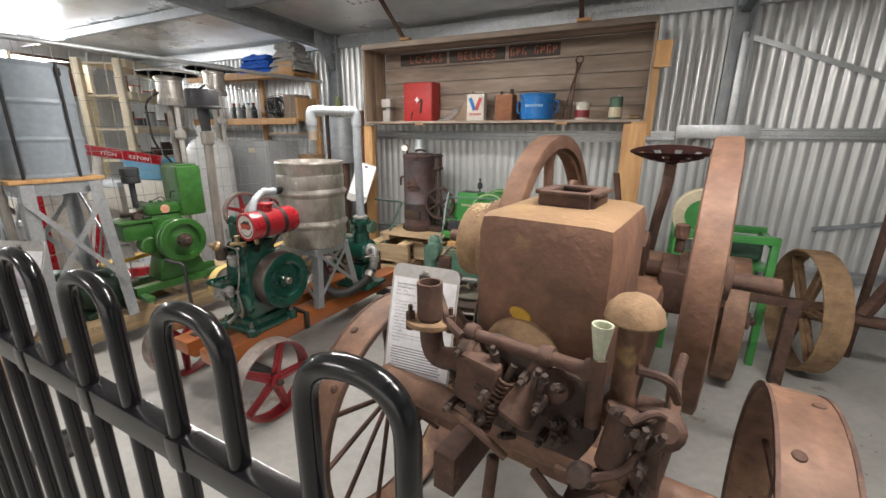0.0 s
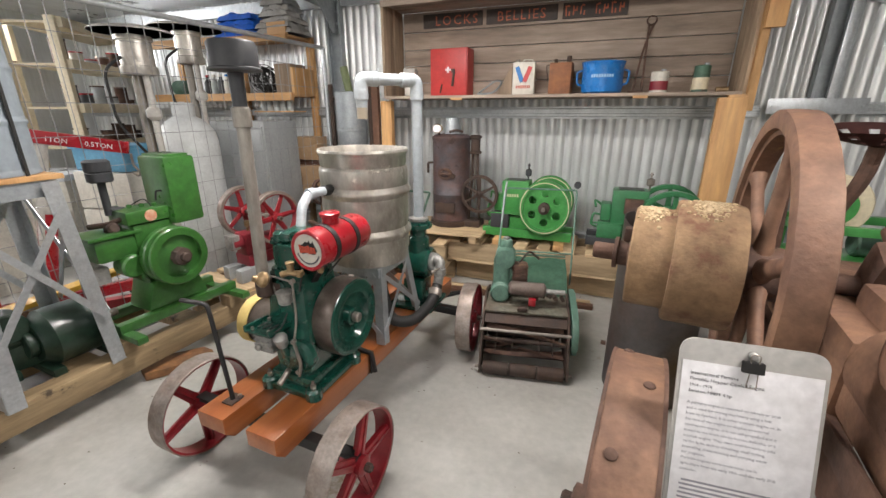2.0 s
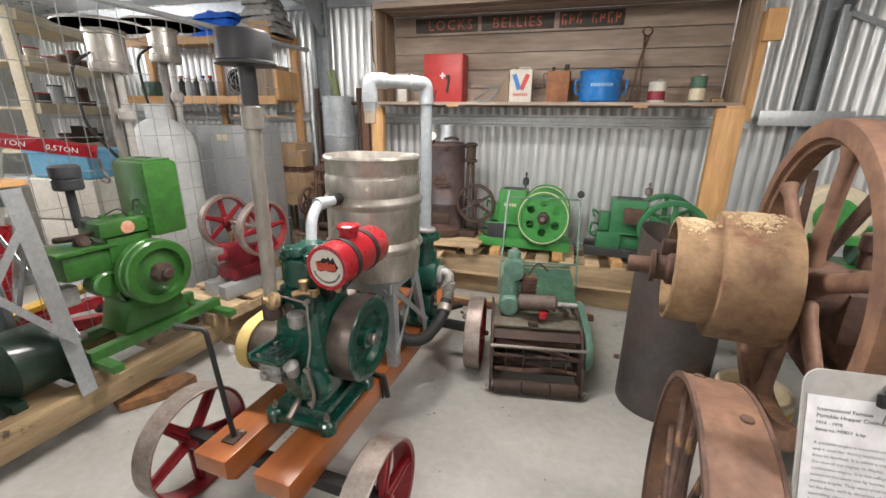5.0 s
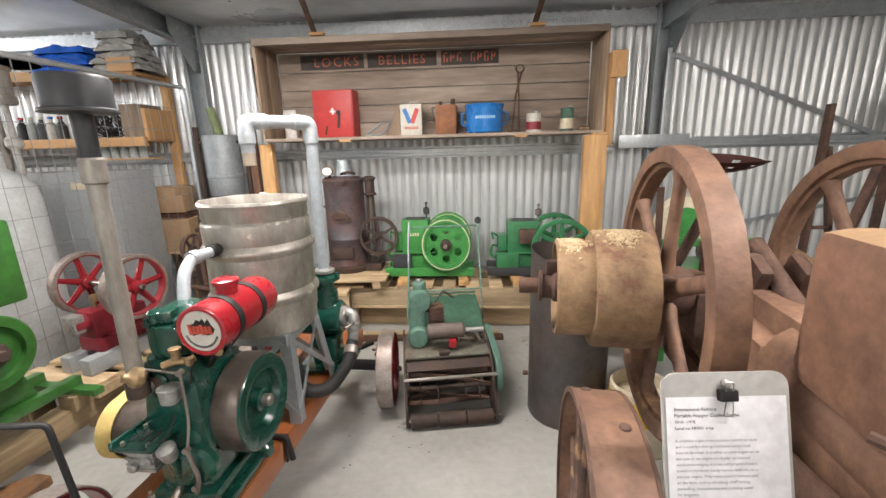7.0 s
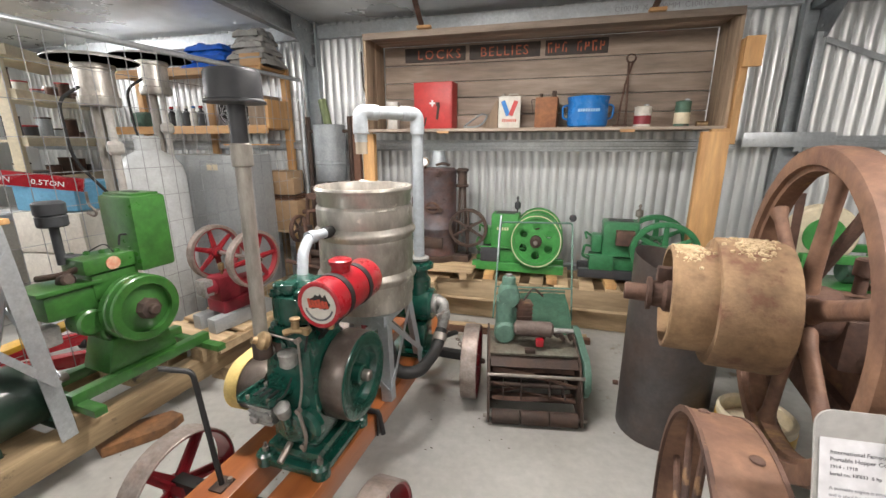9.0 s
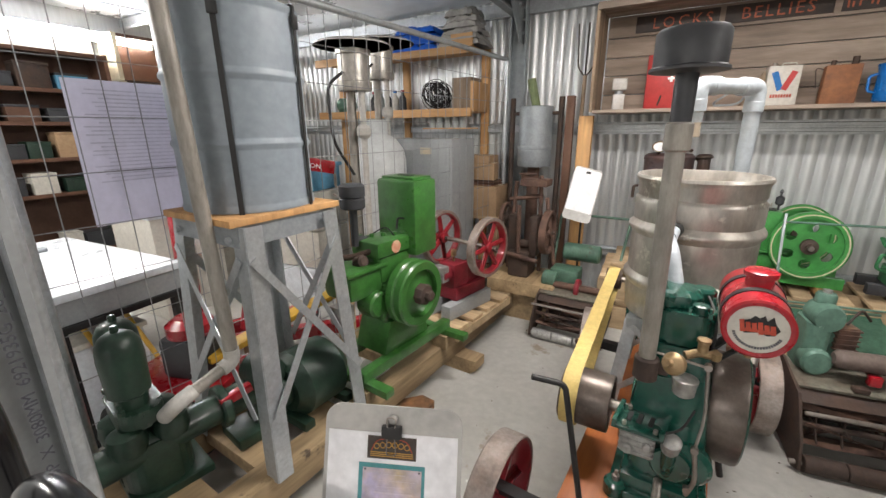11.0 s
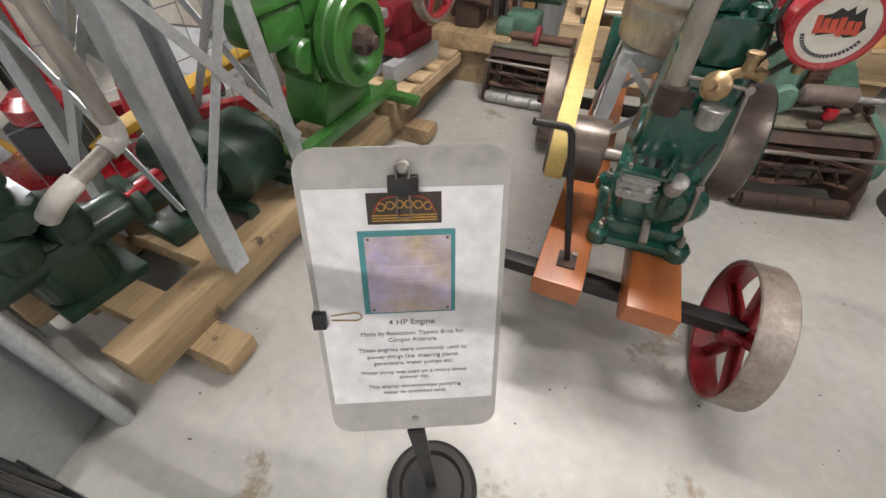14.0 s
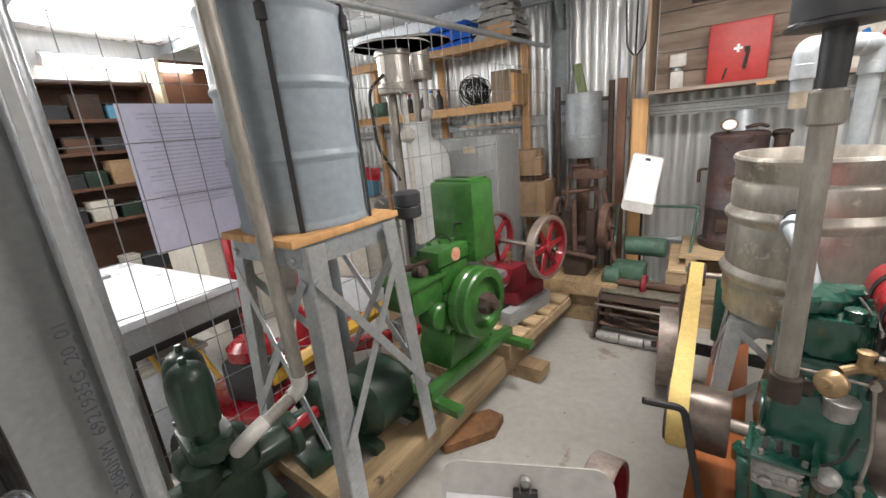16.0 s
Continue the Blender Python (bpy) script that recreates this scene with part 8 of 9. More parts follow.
    part("hook", box(B(), (0.012, 0.01, 0.07), (-0.06, -0.095, 0.06), (0, 14, 0), bevel=0.003), RUST_DARK, c)
    part("hasp_plate", box(B(), (0.03, 0.012, 0.03), (0.045, -0.096, 0.19), bevel=0.003), RUST_DARK, c)
    y = thing("wooden_yoke", "old curved wooden wedge with a wire hoop", "tool", -1.58, 3.66, Z, 0)
    part("wedge", prism(B(), [(-0.06, 0), (0.06, 0), (0.06, 0.2), (0.045, 0.21), (-0.01, 0.1)], 0.05, pose(0, 0.02, 0, 90, 0, 0), bevel=0.006), OLD_POST, y)
    part("hoop", tube(B(), [(-0.19, -0.1, 0.012), (-0.2, 0.0, 0.03), (-0.08, 0.04, 0.12), (-0.02, 0.0, 0.1), (-0.06, -0.12, 0.012), (-0.19, -0.1, 0.012)], 0.007, seg=8, bend=0.07), GALV_DULL, y)
    o = thing("oil_tin", "white square oil tin with a red and blue chevron", "tin", -1.435, 3.66, Z, 3)
    part("body", box(B(), (0.165, 0.09, 0.235), (0, 0, 0.1175), bevel=0.006), OFFWHITE, o)
    for sx, mt in ((-1, BLUE), (1, CABINET_RED)):
        part("chevron", beam(B(), (sx * 0.05, -0.0465, 0.2), (sx * 0.008, -0.0465, 0.095), 0.032, 0.002, up=(0, 1, 0)), mt, o)
    bm = B()
    for i in range(8):
        box(bm, (0.009, 0.0015, 0.02), (-0.048 + 0.0137 * i, -0.0462, 0.06))
    part("brand_bars", bm, RED_INK, o)
    part("cap", rod(B(), (-0.05, 0, 0.235), (-0.05, 0, 0.255), 0.014), STEEL, o)
    part("carry_handle", tube(B(), [(-0.01, 0, 0.233), (-0.01, 0, 0.252), (0.06, 0, 0.252), (0.06, 0, 0.233)], 0.004, bend=0.01), OFFWHITE, o)
    r = thing("oil_tin", "rust-brown square oil tin with a wire handle", "tin", -1.16, 3.66, Z, -4)
    part("body", rough_up(box(B(), (0.16, 0.11, 0.22), (0, 0, 0.11), bevel=0.008), 0.002, 14), mat("rusty_tin", (0.28, 0.115, 0.045), 0.65, 0.2, (0.16, 0.065, 0.035), 12, 0.9, 0.2, 60, spots=(0.38, 0.2, 0.06), spot_scale=14), r)
    part("spout", rod(B(), (0.05, 0, 0.22), (0.05, 0, 0.265), 0.016), RUST_DARK, r)
    part("cap", rod(B(), (-0.045, 0, 0.22), (-0.045, 0, 0.25), 0.012), RUST_DARK, r)
    part("wire_handle", tube(B(), [(-0.07, 0.02, 0.2), (-0.12, 0.02, 0.22), (-0.1, 0.02, 0.1)], 0.003, bend=0.03), RUST_DARK, r)
    b = thing("enamel_pot", "bright blue enamelled pot with side handles", "pot", -0.87, 3.62, Z, 0)
    part("body", lathe(B(), [(0, 0.003), (0.115, 0), (0.135, 0.012), (0.14, 0.04), (0.138, 0.17), (0.145, 0.2), (0.148, 0.21), (0.142, 0.212), (0.132, 0.19), (0.13, 0.02), (0, 0.015)], None, 40, cap=False), BLUE, b)
    for sx in (-1, 1):
        part("handle", tube(B(), [(sx * 0.138, 0, 0.16), (sx * 0.175, 0, 0.15), (sx * 0.17, 0, 0.07), (sx * 0.138, 0, 0.06)], 0.007, bend=0.03), BLUE, b)
    bm = B()
    for i in range(9):
        a = radians(-118 + 7 * i)
        box(bm, (0.012, 0.002, 0.02), (0.1405 * math.cos(a), 0.1405 * math.sin(a), 0.115), (0, 0, math.degrees(a) + 90))
    part("brand_bars", bm, mat("pale_blue_print", (0.35, 0.55, 0.75), 0.5), b)
    g = thing("fire_tongs", "long rusty iron tongs leaning on the boards", "tongs", -0.6, 3.72, Z, 0)
    part("arm", tube(B(), [(-0.06, -0.06, 0.004), (-0.02, 0.03, 0.3), (0.03, 0.09, 0.47)], 0.007, bend=0.1), RUST, g)
    part("arm", tube(B(), [(0.0, -0.05, 0.004), (0.0, 0.03, 0.3), (0.0, 0.09, 0.47)], 0.007, bend=0.1), RUST, g)
    part("ring", ring_lathe(B(), [(0.03 + 0.006 * math.cos(a), 0.006 * math.sin(a)) for a in (0, 1.57, 3.14, 4.71)], pose(0.015, 0.09, 0.49, 80, 0, 0), 20), RUST, g)
    part("jaw", box(B(), (0.1, 0.02, 0.02), (-0.04, -0.06, 0.012), bevel=0.004), RUST, g)
    for x, name, label, mt, h, rr, band in ((-0.5, "paint_tin", "small red and cream round tin with a worn label", OFFWHITE, 0.14, 0.055, MAROON), (-0.25, "spray_can", "olive green round tin with a pale label", DUSTY_GREEN, 0.17, 0.048, CREAM)):
        t = thing(name, label, "tin", x, 3.62, Z, 0)
        part("body", lathe(B(), [(0, 0), (rr, 0), (rr + 0.002, 0.004), (rr, 0.01), (rr, h - 0.012), (rr + 0.002, h - 0.006), (rr - 0.006, h), (0, h - 0.004)], None, 28), mt, t)
        part("label_band", ring_lathe(B(), [(rr + 0.0004, 0.02), (rr + 0.0016, 0.02), (rr + 0.0016, h * 0.55), (rr + 0.0004, h * 0.55)], None, 28), band, t)
        part("cap", lathe(B(), [(0.016, 0), (0.016, 0.02), (0, 0.022)], pose(0.02, 0, h - 0.006), 12), GALV_DULL, t)
    part("nipple", rod(B(), (0.09, 0.02, 0.02), (0.16, 0.02, 0.02), 0.018), BRASS, thing("brass_fitting", "small old brass fitting lying on the shelf", "fitting", -0.24, 3.62, Z, 0))


def pallet_stack(x, y, z, w, depth, rz, layers):
    p = thing("pallet", "stacked rough pine pallets against the wall", "pallet", x, y, z, rz, group="pallets")
    for k in range(layers):
        b = 0.205 * k
        for i in range(3):
            part("bearer", box(B(), (w, 0.045, 0.14), (0, -depth / 2 + 0.03 + i * (depth - 0.06) / 2, b + 0.09), bevel=0.003), PALLET, p)
        n = int(w / 0.17)
        first = None
        for i in range(n):
            m = pose(-w / 2 + 0.06 + i * (w - 0.12) / (n - 1), 0, b + 0.171)
            if first is None:
                first = part("slat", box(B(), (0.1, depth, 0.02), bevel=0.002), PALLET, p, m=m)
            else:
                again(first, m)
        for i in range(3):
            part("foot_slat", box(B(), (w * 0.999, 0.09, 0.019), (0, -depth / 2 + 0.05 + i * (depth - 0.1) / 2, b + 0.0095)), PALLET, p)
    return p


def farm_engine(x, y, z, rz, mt, style, label, rust_box=False):
    e = thing("farm_engine", label, "engine", x, y, z, rz)
    bm = B()
    for yy in (-0.09, 0.09):
        box(bm, (0.66, 0.05, 0.06), (0, yy, 0.03), bevel=0.004)
    part("base_frame", bm, CHARCOAL if rust_box else mt, e)
    bm = B()
    box(bm, (0.24, 0.16, 0.09), (-0.06, 0, 0.1), bevel=0.012)
    box(bm, (0.2, 0.17, 0.24), (-0.1, 0, 0.27), bevel=0.014)
    part("hopper", bm, mt, e)
    # The mouth is not cut: a black plate carries the shade inside it.
    part("hopper_mouth", box(B(), (0.14, 0.1, 0.006), (-0.1, 0, 0.391)), BLACK_MATT, e)
    bm = B()
    box(bm, (0.12, 0.1, 0.1), (0.08, 0, 0.13), bevel=0.014)
    rod(bm, (0.03, 0, 0.2), (0.12, 0, 0.2), 0.05, seg=18)
    part("crankcase", bm, mt, e)
    part("fuel_box", box(B(), (0.14, 0.14, 0.1), (-0.2, -0.05, 0.11), bevel=0.01), CHARCOAL if not rust_box else mt, e)
    part("cylinder_head", box(B(), (0.06, 0.12, 0.12), (-0.23, 0, 0.23), bevel=0.012), mt, e)
    bm = B()
    tube(bm, [(-0.25, -0.02, 0.2), (-0.3, -0.06, 0.22), (-0.31, -0.06, 0.14), (-0.25, -0.08, 0.12)], 0.008, bend=0.02)
    tube(bm, [(-0.25, 0.03, 0.26), (-0.3, 0.02, 0.3), (-0.29, -0.04, 0.26)], 0.007, bend=0.02)
    tube(bm, [(-0.3, -0.1, 0.16), (0.05, -0.11, 0.17)], 0.006)
    part("pipework", bm, mt, e)
    bm = B()
    lathe(bm, [(0.006, 0), (0.006, 0.03), (0.012, 0.032), (0.022, 0.04), (0.022, 0.075), (0.012, 0.082), (0.006, 0.085), (0.006, 0.1), (0.011, 0.105), (0.004, 0.12)], pose(0.0 if style else -0.02, 0, 0.385), 12)
    part("oiler", bm, CHARCOAL if not style else STEEL, e)
    if rust_box:
        part("ignition_box", box(B(), (0.1, 0.05, 0.1), (-0.08, -0.11, 0.29), bevel=0.006), RUST, e, "brown rusty ignition box")
    else:
        bm = B()
        for i in range(5):
            box(bm, (0.012, 0.0015, 0.02), (-0.15 + 0.018 * i, -0.086, 0.29))
        part("brand_bars", bm, CREAM, e)
    for k, yy in enumerate((-0.14, 0.15)):
        m = pose(0.13, yy, 0.23) @ pose(0, 0, 0, 0, 0, -90)
        if style == 0:
            w = part("flywheel", ring_lathe(B(), [(0.15, -0.022), (0.178, -0.024), (0.182, -0.018), (0.182, 0.018), (0.178, 0.024), (0.15, 0.022)], None, 44), mt, e, m=m @ pose(0, 0, 0, 0, 90, 0))
            bm = B()
            holes = [(0.1 * math.cos(math.pi * i / 3), 0.1 * math.sin(math.pi * i / 3)) for i in range(6)]
            na, nr = 120, 22
            radii = [0.03 + 0.122 * j / nr for j in range(nr + 1)]
            faces = [[[bm.verts.new((q * math.cos(2 * math.pi * i / na), q * math.sin(2 * math.pi * i / na), z)) for i in range(na)] for q in radii] for z in (-0.006, 0.006)]
            for j in range(nr):
                for i in range(na):
                    t, q = 2 * math.pi * (i + 0.5) / na, (radii[j] + radii[j + 1]) / 2
                    if min(math.hypot(q * math.cos(t) - hx, q * math.sin(t) - hy) for hx, hy in holes) < 0.0285:
                        continue
                    k = (i + 1) % na
                    for g in faces:
                        bm.faces.new((g[j][i], g[j][k], g[j + 1][k], g[j + 1][i]))
            for v in [v for v in bm.verts if not v.link_faces]:
                bm.verts.remove(v)
            for hx, hy in holes:
                ring_lathe(bm, [(0.0275, -0.0068), (0.0315, -0.0068), (0.0315, 0.0068), (0.0275, 0.0068)], pose(hx, hy, 0), 24)
            part("web", bm, mt, w)
            part("hub", lathe(B(), [(0.04, -0.04), (0.04, 0.04), (0.02, 0.045), (0.02, 0.06), (0, 0.06)], None, 18), RUST_DARK, w)
            part("rim_stripe", ring_lathe(B(), [(0.166, 0.024), (0.172, 0.0235), (0.172, 0.0255), (0.166, 0.0255)], None, 44), CREAM, w, "thin cream lining on the rim")
        else:
            spoked_wheel("flywheel", e, m, 0.185, 0.045, 0.024, 6, mt, mt, 0.035, 0.028, 0.014, hub_len=0.07)
    part("crankshaft", rod(B(), (0.13, -0.22, 0.23), (0.13, 0.22, 0.23), 0.014), STEEL, e)
    return e


def build_pallet_row():
    pallet_stack(-1.15, 3.66, 0, 1.5, 0.4, -1, 1)
    pallet_stack(-1.15, 3.55, 0.205, 1.55, 0.5, -1, 1)
    pallet_stack(-2.12, 3.45, 0, 0.42, 0.62, 3, 2)
    pp = thing("plank_platform", "rough plank platform under the boiler", "platform", -1.95, 3.5, 0.386, 2)
    for k in range(4):
        part("plank", box(B(), (0.62, 0.125, 0.02), (0.004 * (k % 3), -0.2 + 0.13 * k, 0.062), (0, 0, 1.5 * (k % 2)), bevel=0.003), PALLET, pp)
    for x in (-0.24, 0.24):
        part("bearer", box(B(), (0.06, 0.52, 0.052), (x, 0, 0.026), bevel=0.003), PALLET, pp)
    for i, (x, l) in enumerate(((-1.42, 1.3), (-1.3, 1.1))):
        q = thing("timber_length", "loose length of brown timber on the floor", "timber", x, 3.24 - 0.06 * i, 0, 1 + i, group="loose timbers")
        part("length", box(B(), (l, 0.05, 0.035), (0, 0, 0.0175), bevel=0.004), BROWN_SHELF if i else PALLET, q)
    for x in (-1.52, -1.05, -0.64, -0.22):
        q = thing("timber_block", "short sawn pine block under an engine frame", "timber", x, 3.5, 0.387, 2, group="engine blocks")
        part("block", box(B(), (0.075, 0.4, 0.04), (0, 0, 0.02), bevel=0.003), PINE, q)
    farm_engine(-1.31, 3.53, 0.428, -1, MID_GREEN, 0, "bright green hopper engine with holed flywheels on a pallet").scale = (1.06, 1.0, 1.14)
    farm_engine(-0.46, 3.53, 0.428, -1, mat("darker_green_enamel", (0.04, 0.19, 0.075), 0.42, 0, (0.025, 0.12, 0.05), 9, 0.6, 0.1, 60, coat=0.2), 1, "dark green hopper engine with spoked flywheels on a pallet", True).scale = (1.2, 1.06, 1.08)

    b = thing("boiler", "rusty dark vertical steam boiler with a cone chimney", "boiler", -1.985, 3.56, 0.46, 0)
    b.scale = (1.07, 1.07, 0.86)
    part("foot_ring", lathe(B(), [(0.16, 0), (0.165, 0.01), (0.165, 0.05), (0.15, 0.06)], None, 32), RUST_DARK, b)
    part("shell", rough_up(lathe(B(), [(0.145, 0.05), (0.147, 0.06), (0.145, 0.07), (0.145, 0.3), (0.148, 0.305), (0.148, 0.32), (0.145, 0.325), (0.145, 0.82), (0.15, 0.83), (0.15, 0.85), (0.13, 0.87), (0.05, 0.88)], None, 40), 0.002, 9), mat("boiler_iron", (0.095, 0.09, 0.1), 0.55, 0.3, (0.13, 0.06, 0.045), 4, 0.95, 0.25, 60, spots=(0.05, 0.03, 0.026), spot_scale=6, spot_at=0.6, mottle=0.3), b)
    part("chimney_cone", lathe(B(), [(0.07, 0.87), (0.06, 0.92), (0.045, 1.02), (0.03, 1.03), (0.025, 1.0)], pose(0.01, 0, 0), 26), GALV_DULL, b, "grey chimney cone")
    part("fire_door", box(B(), (0.16, 0.03, 0.1), (0, -0.14, 0.19), bevel=0.008), RUST_DARK, b)
    part("hand_hole", ring_lathe(B(), [(0.035, 0), (0.055, 0), (0.055, 0.018), (0.035, 0.018)], pose(0, -0.138, 0.52, 90, 0, 0), 22), RUST, b)
    part("hand_hole_bar", box(B(), (0.09, 0.02, 0.022), (0, -0.155, 0.52), bevel=0.004), RUST, b)
    ga = part("pressure_gauge", lathe(B(), [(0.04, 0), (0.042, 0.012), (0.036, 0.022)], pose(-0.06, -0.14, 0.93, 90, 0, 0), 24), BRASS, b)
    part("dial", lathe(B(), [(0.034, 0.0225), (0, 0.0226)], pose(-0.06, -0.14, 0.93, 90, 0, 0), 24, cap=False), PAPER, ga, "white gauge dial")
    for line, rr in (([(-0.06, -0.13, 0.93), (-0.06, -0.1, 0.85), (-0.06, -0.13, 0.75)], 0.008), ([(-0.15, 0, 0.6), (-0.19, -0.02, 0.6), (-0.19, -0.02, 0.5)], 0.01), ([(0.02, -0.1, 0.9), (0.08, -0.12, 0.92), (0.12, -0.1, 0.9)], 0.012)):
        part("fitting_pipe", tube(B(), line, rr, bend=0.02), RUST_DARK, b)
    part("wash_plug", lathe(B(), [(0.022, -0.01), (0.022, 0.01)], pose(0.06, -0.145, 0.5, 90, 0, 0), 12), RUST_DARK, b)
    s = thing("steam_engine", "small dark vertical steam engine with a spoked flywheel", "engine", -1.775, 3.55, 0.46, 0)
    part("bed", box(B(), (0.14, 0.16, 0.05), (0, 0, 0.025), bevel=0.006), RUST_DARK, s)
    for dx in (-0.04, 0.04):
        part("column", tube(B(), [(dx * 1.2, 0, 0.05), (dx * 0.6, 0, 0.4), (dx * 0.5, 0, 0.62)], 0.011), RUST_DARK, s)
    part("cylinder", lathe(B(), [(0.04, 0), (0.05, 0.005), (0.05, 0.02), (0.038, 0.025), (0.038, 0.12), (0.05, 0.125), (0.05, 0.14), (0.03, 0.15)], pose(0, 0, 0.6), 20), RUST_DARK, s)
    part("piston_rod", rod(B(), (0, 0, 0.2), (0, 0, 0.62), 0.009), STEEL, s)
    spoked_wheel("flywheel", s, pose(0.07, -0.1, 0.29, 0, 0, -90), 0.155, 0.03, 0.016, 6, RUST_DARK, RUST_DARK, 0.028, 0.02, 0.012)
    part("crankshaft", rod(B(), (0.07, -0.14, 0.29), (0.07, 0.06, 0.29), 0.012), RUST_DARK, s)
    part("steam_pipe", tube(B(), [(-0.11, 0.05, 0.72), (-0.04, 0.02, 0.72), (-0.02, 0, 0.68)], 0.01, bend=0.03), RUST_DARK, s)


def build_third_sign():
    t = thing("sign_stand", "white notice card on a slim black stand by the wall", "sign stand", -2.5, 3.3, 0, 0, group="clipboard signs")
    m = pose(-0.0, 0.0, 0.92, 68, 14, 18)
    bd = part("board", prism(B(), round_rect(0.2, 0.4, 0.024), 0.004, pose(0, 0, -0.004)), CLIP_BACK, t, m=m)
    part("card", prism(B(), round_rect(0.19, 0.32, 0.012), 0.001, pose(0, 0.03, 0.0008)), PAPER, bd)
    part("clip", box(B(), (0.032, 0.016, 0.01), (0, 0.165, 0.006), bevel=0.002), BLACK_MATT, bd)
    part("post", rod(B(), (0, 0.03, 0.02), (0, 0.03, 0.9), 0.008), BLACK_MATT, t)
    part("base", lathe(B(), [(0.0, 0.03), (0.05, 0.02), (0.1, 0.02), (0.112, 0.01), (0.112, 0), (0, 0)], pose(0, 0.03, 0), 28), RUBBER, t)


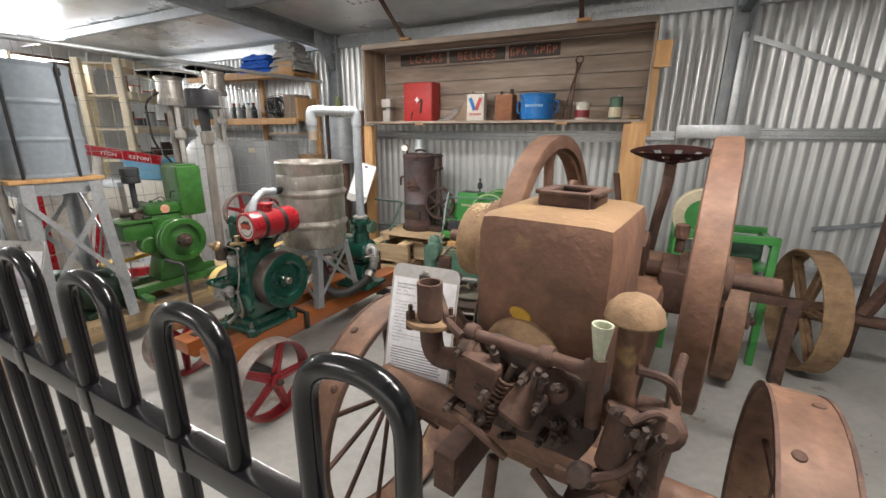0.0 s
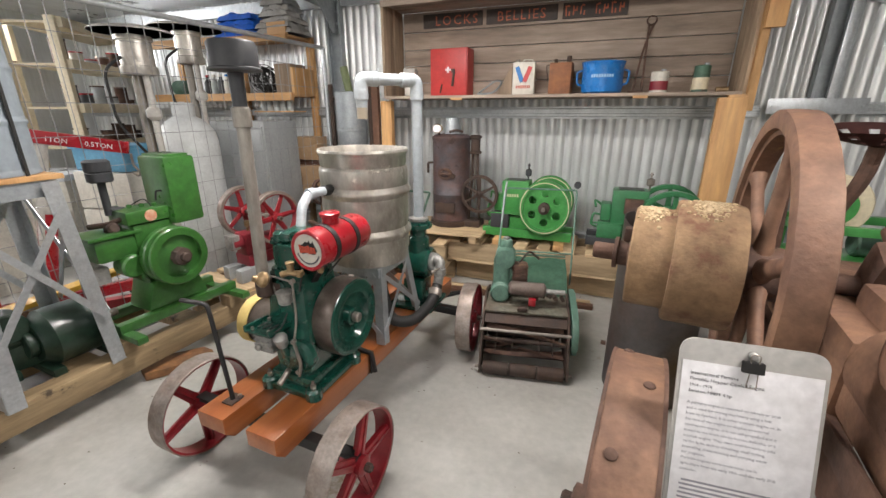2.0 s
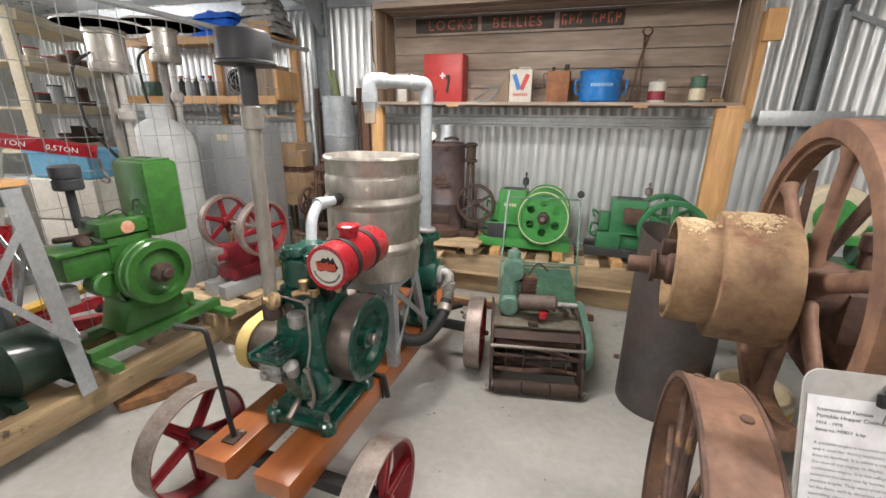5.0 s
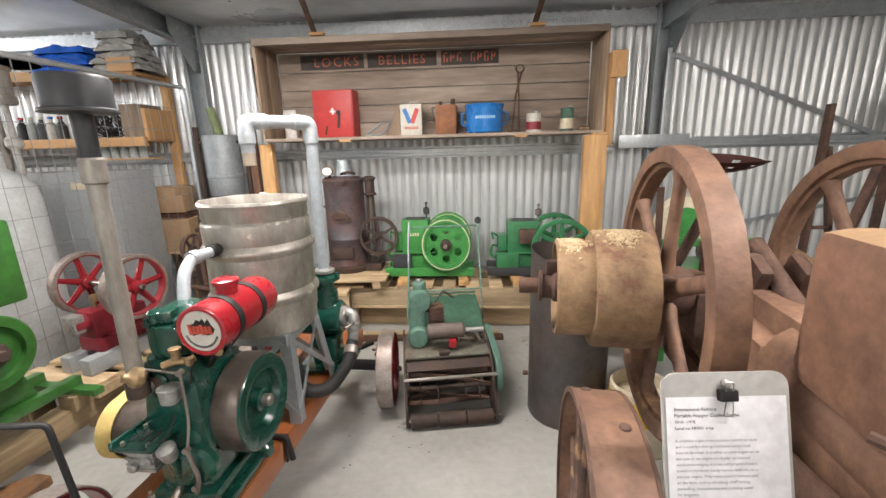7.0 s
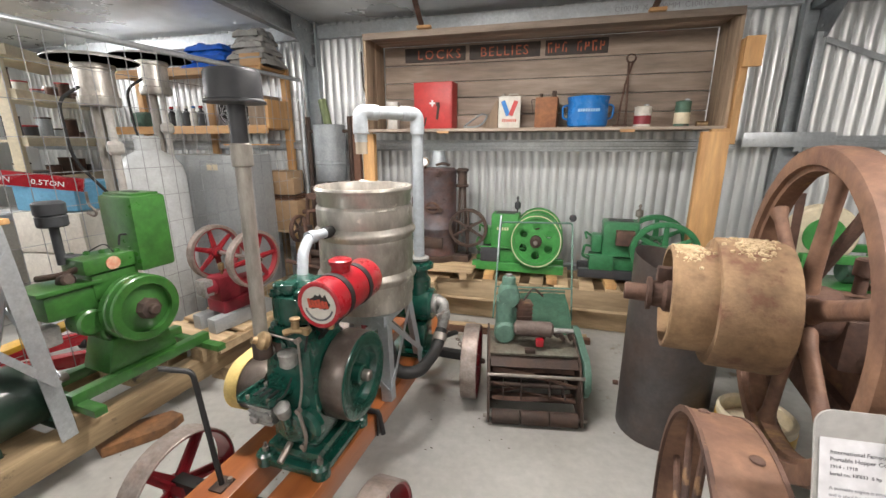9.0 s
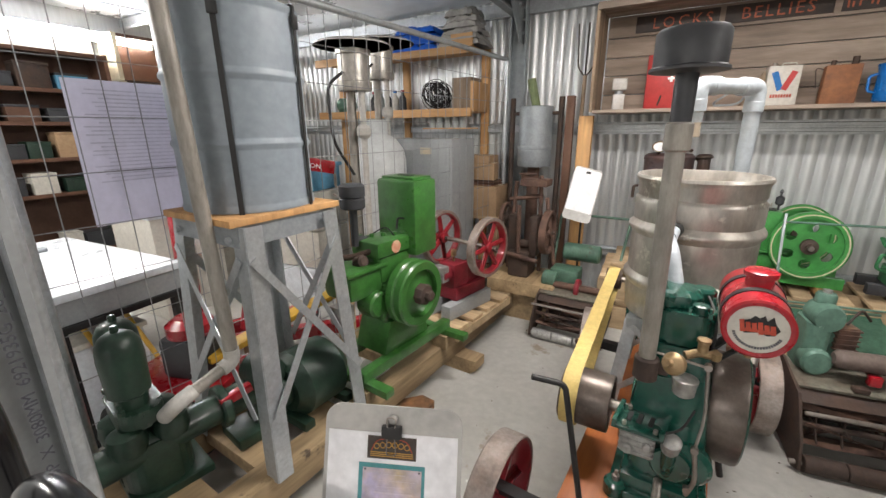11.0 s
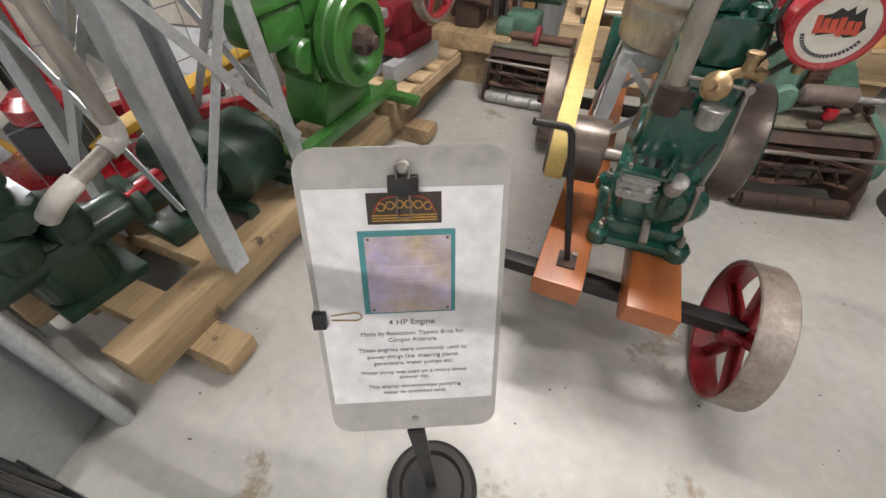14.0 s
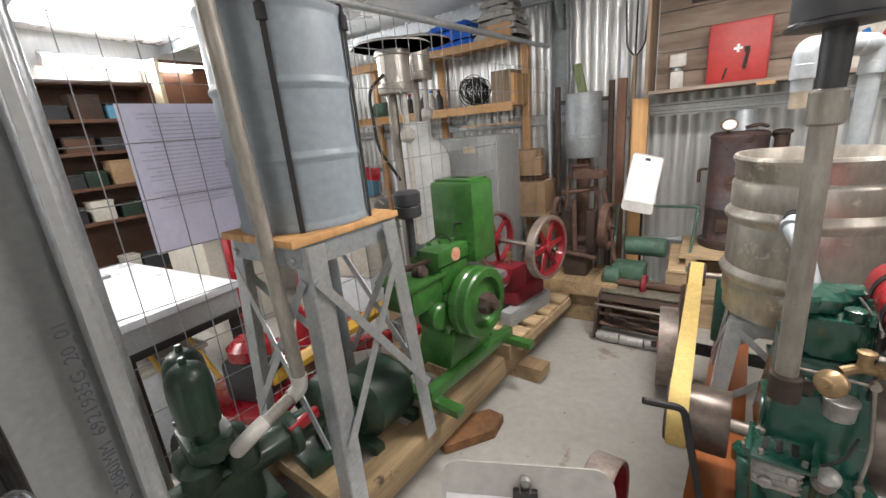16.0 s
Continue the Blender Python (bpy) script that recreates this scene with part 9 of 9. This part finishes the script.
# ---- implements beside the rusted engine ----
def build_right_side():
    f = thing("pump_bench", "bright green angle-iron frame carrying a cream pulley", "pump", 0.5, 3.05, 0, 0)
    for x in (-0.25, 0.25):
        for y in (-0.16, 0.16):
            part("leg", beam(B(), (x, y, 0), (x, y, 0.8), 0.04, 0.04, bevel=0.003), MID_GREEN, f)
    for y in (-0.16, 0.16):
        part("rail", beam(B(), (-0.27, y, 0.8), (0.27, y, 0.8), 0.045, 0.045, bevel=0.003), MID_GREEN, f)
        part("rail", beam(B(), (-0.25, y, 0.3), (0.25, y, 0.3), 0.03, 0.03, bevel=0.003), MID_GREEN, f)
    for x in (-0.25, 0.25):
        part("rail", beam(B(), (x, -0.16, 0.775), (x, 0.16, 0.775), 0.04, 0.04, bevel=0.003), MID_GREEN, f)
    part("pulley", rod(B(), (-0.12, -0.04, 0.9), (-0.12, 0.04, 0.9), 0.17, seg=36, lip=0.01), CREAM, f, "cream painted pulley guard")
    part("pulley_face", rod(B(), (-0.12, -0.05, 0.9), (-0.12, -0.041, 0.9), 0.1, seg=30), MID_GREEN, f)
    part("motor", rod(B(), (0.02, 0, 0.7), (0.22, 0, 0.7), 0.07, seg=22, lip=0.01), DUSTY_GREEN, f)
    part("motor_bed", box(B(), (0.5, 0.3, 0.02), (0, 0, 0.62)), MID_GREEN, f)

    s = thing("seat_implement", "rusty horse-drawn implement with a perforated pan seat", "farm implement", 0.12, 2.75, 0, 0)
    C = V(0.12, 2.28, 1.28)
    bm = B()
    n, rings = 30, 7
    grid = []
    for k in range(rings + 1):
        rr = k / rings
        grid.append([bm.verts.new(C + V(0.19 * rr * math.cos(2 * math.pi * i / n), 0.15 * rr * math.sin(2 * math.pi * i / n), 0.05 * rr ** 2 - 0.02 + (0.035 * rr ** 3 * max(0, math.sin(2 * math.pi * i / n))))) for i in range(n)] if k else [bm.verts.new(C + V(0, 0, -0.02))])
    for i in range(n):
        bm.faces.new((grid[0][0], grid[1][i], grid[1][(i + 1) % n]))
        for k in range(1, rings):
            if k in (3, 5) and i % 3 == 0:
                continue
            bm.faces.new((grid[k][i], grid[k + 1][i], grid[k + 1][(i + 1) % n], grid[k][(i + 1) % n]))
    bmesh.ops.solidify(bm, geom=bm.faces[:], thickness=0.006)
    wpart("pan_seat", bm, mat("maroon_rust", (0.085, 0.026, 0.022), 0.6, 0.1, (0.05, 0.022, 0.018), 9, 0.8, 0.2), s, "dark red-brown perforated iron pan seat")
    wpart("seat_spring", tube(B(), [C + V(0, 0, -0.02), C + V(0, 0.02, -0.14), C + V(-0.02, 0.1, -0.3), C + V(-0.04, 0.35, -0.72)], 0.026, seg=10, bend=0.1), RUST, s)
    wpart("frame_bar", beam(B(), (-0.1, 2.62, 0.55), (0.9, 2.72, 0.5), 0.05, 0.05, bevel=0.004), RUST, s)
    wpart("lever", beam(B(), (0.0, 2.5, 0.5), (-0.12, 2.3, 1.2), 0.03, 0.012), RUST, s)
    wpart("frame_leg", beam(B(), (0.06, 2.64, 0), (0.06, 2.64, 0.55), 0.06, 0.06, bevel=0.004), RUST, s)
    wpart("frame_leg", beam(B(), (0.84, 2.71, 0), (0.84, 2.71, 0.52), 0.06, 0.06, bevel=0.004), RUST, s)
    w = thing("wheel_axle", "ochre-rusted iron wheel on a long axle", "farm implement", 0.99, 3.02, 0, 0)
    spoked_wheel("wheel", w, pose(0, 0, 0.37, 0, 0, 6) @ pose(0, 0, 0, 20, 0, 0), 0.37, 0.13, 0.012, 6, RUST_OCHRE, RUST_OCHRE, 0.06, 0.05, 0.016, hub_len=0.2, label="broad ochre-rusted iron wheel", paint_rim=False)
    d = pose(0, 0, 0, 0, 0, 6) @ V(1, 0, 0)
    part("axle", rod(B(), V(0, 0, 0.37) - d * 0.1, V(0.9, -0.1, 0.37), 0.035, seg=14), RUST, w)
    part("draw_pole", beam(B(), (0.25, -0.05, 0.4), (0.8, 0.25, 1.5), 0.05, 0.05, bevel=0.004), RUST, w)
    part("axle_stand", box(B(), (0.2, 0.3, 0.34), (0.9, -0.1, 0.17), bevel=0.006), OLD_POST, w)
    h = thing("seed_hopper", "olive rusted sheet-iron hopper on an iron frame", "hopper", 2.1, 3.2, 0, 0)
    bm = B()
    lathe(bm, [(0.1, 1.35), (0.42, 1.75), (0.43, 1.76), (0.4, 1.76)], None, 4, cap=False)
    part("hopper", bm, mat("olive_rust", (0.25, 0.19, 0.1), 0.7, 0.1, (0.17, 0.12, 0.07), 5, 0.8, 0.2), h)
    for x in (-0.2, 0.2):
        for y in (-0.2, 0.2):
            part("leg", beam(B(), (x, y, 0), (x, y, 1.5), 0.04, 0.04), RUST, h)
    g = thing("plough_hitch", "rusty upright iron implement frame near the wall", "farm implement", 1.35, 3.3, 0, 0)
    part("upright", beam(B(), (0, 0, 0), (0.02, 0, 1.62), 0.05, 0.03, bevel=0.003), RUST, g)
    part("upright", beam(B(), (0.05, 0, 1.35), (0.3, 0, 0.0), 0.04, 0.03, bevel=0.003), RUST, g)
    part("tie", beam(B(), (-0.0, 0, 0.8), (0.16, 0, 0.8), 0.04, 0.02), RUST, g)


build_display_box()
build_pallet_row()
build_third_sign()
build_right_side()
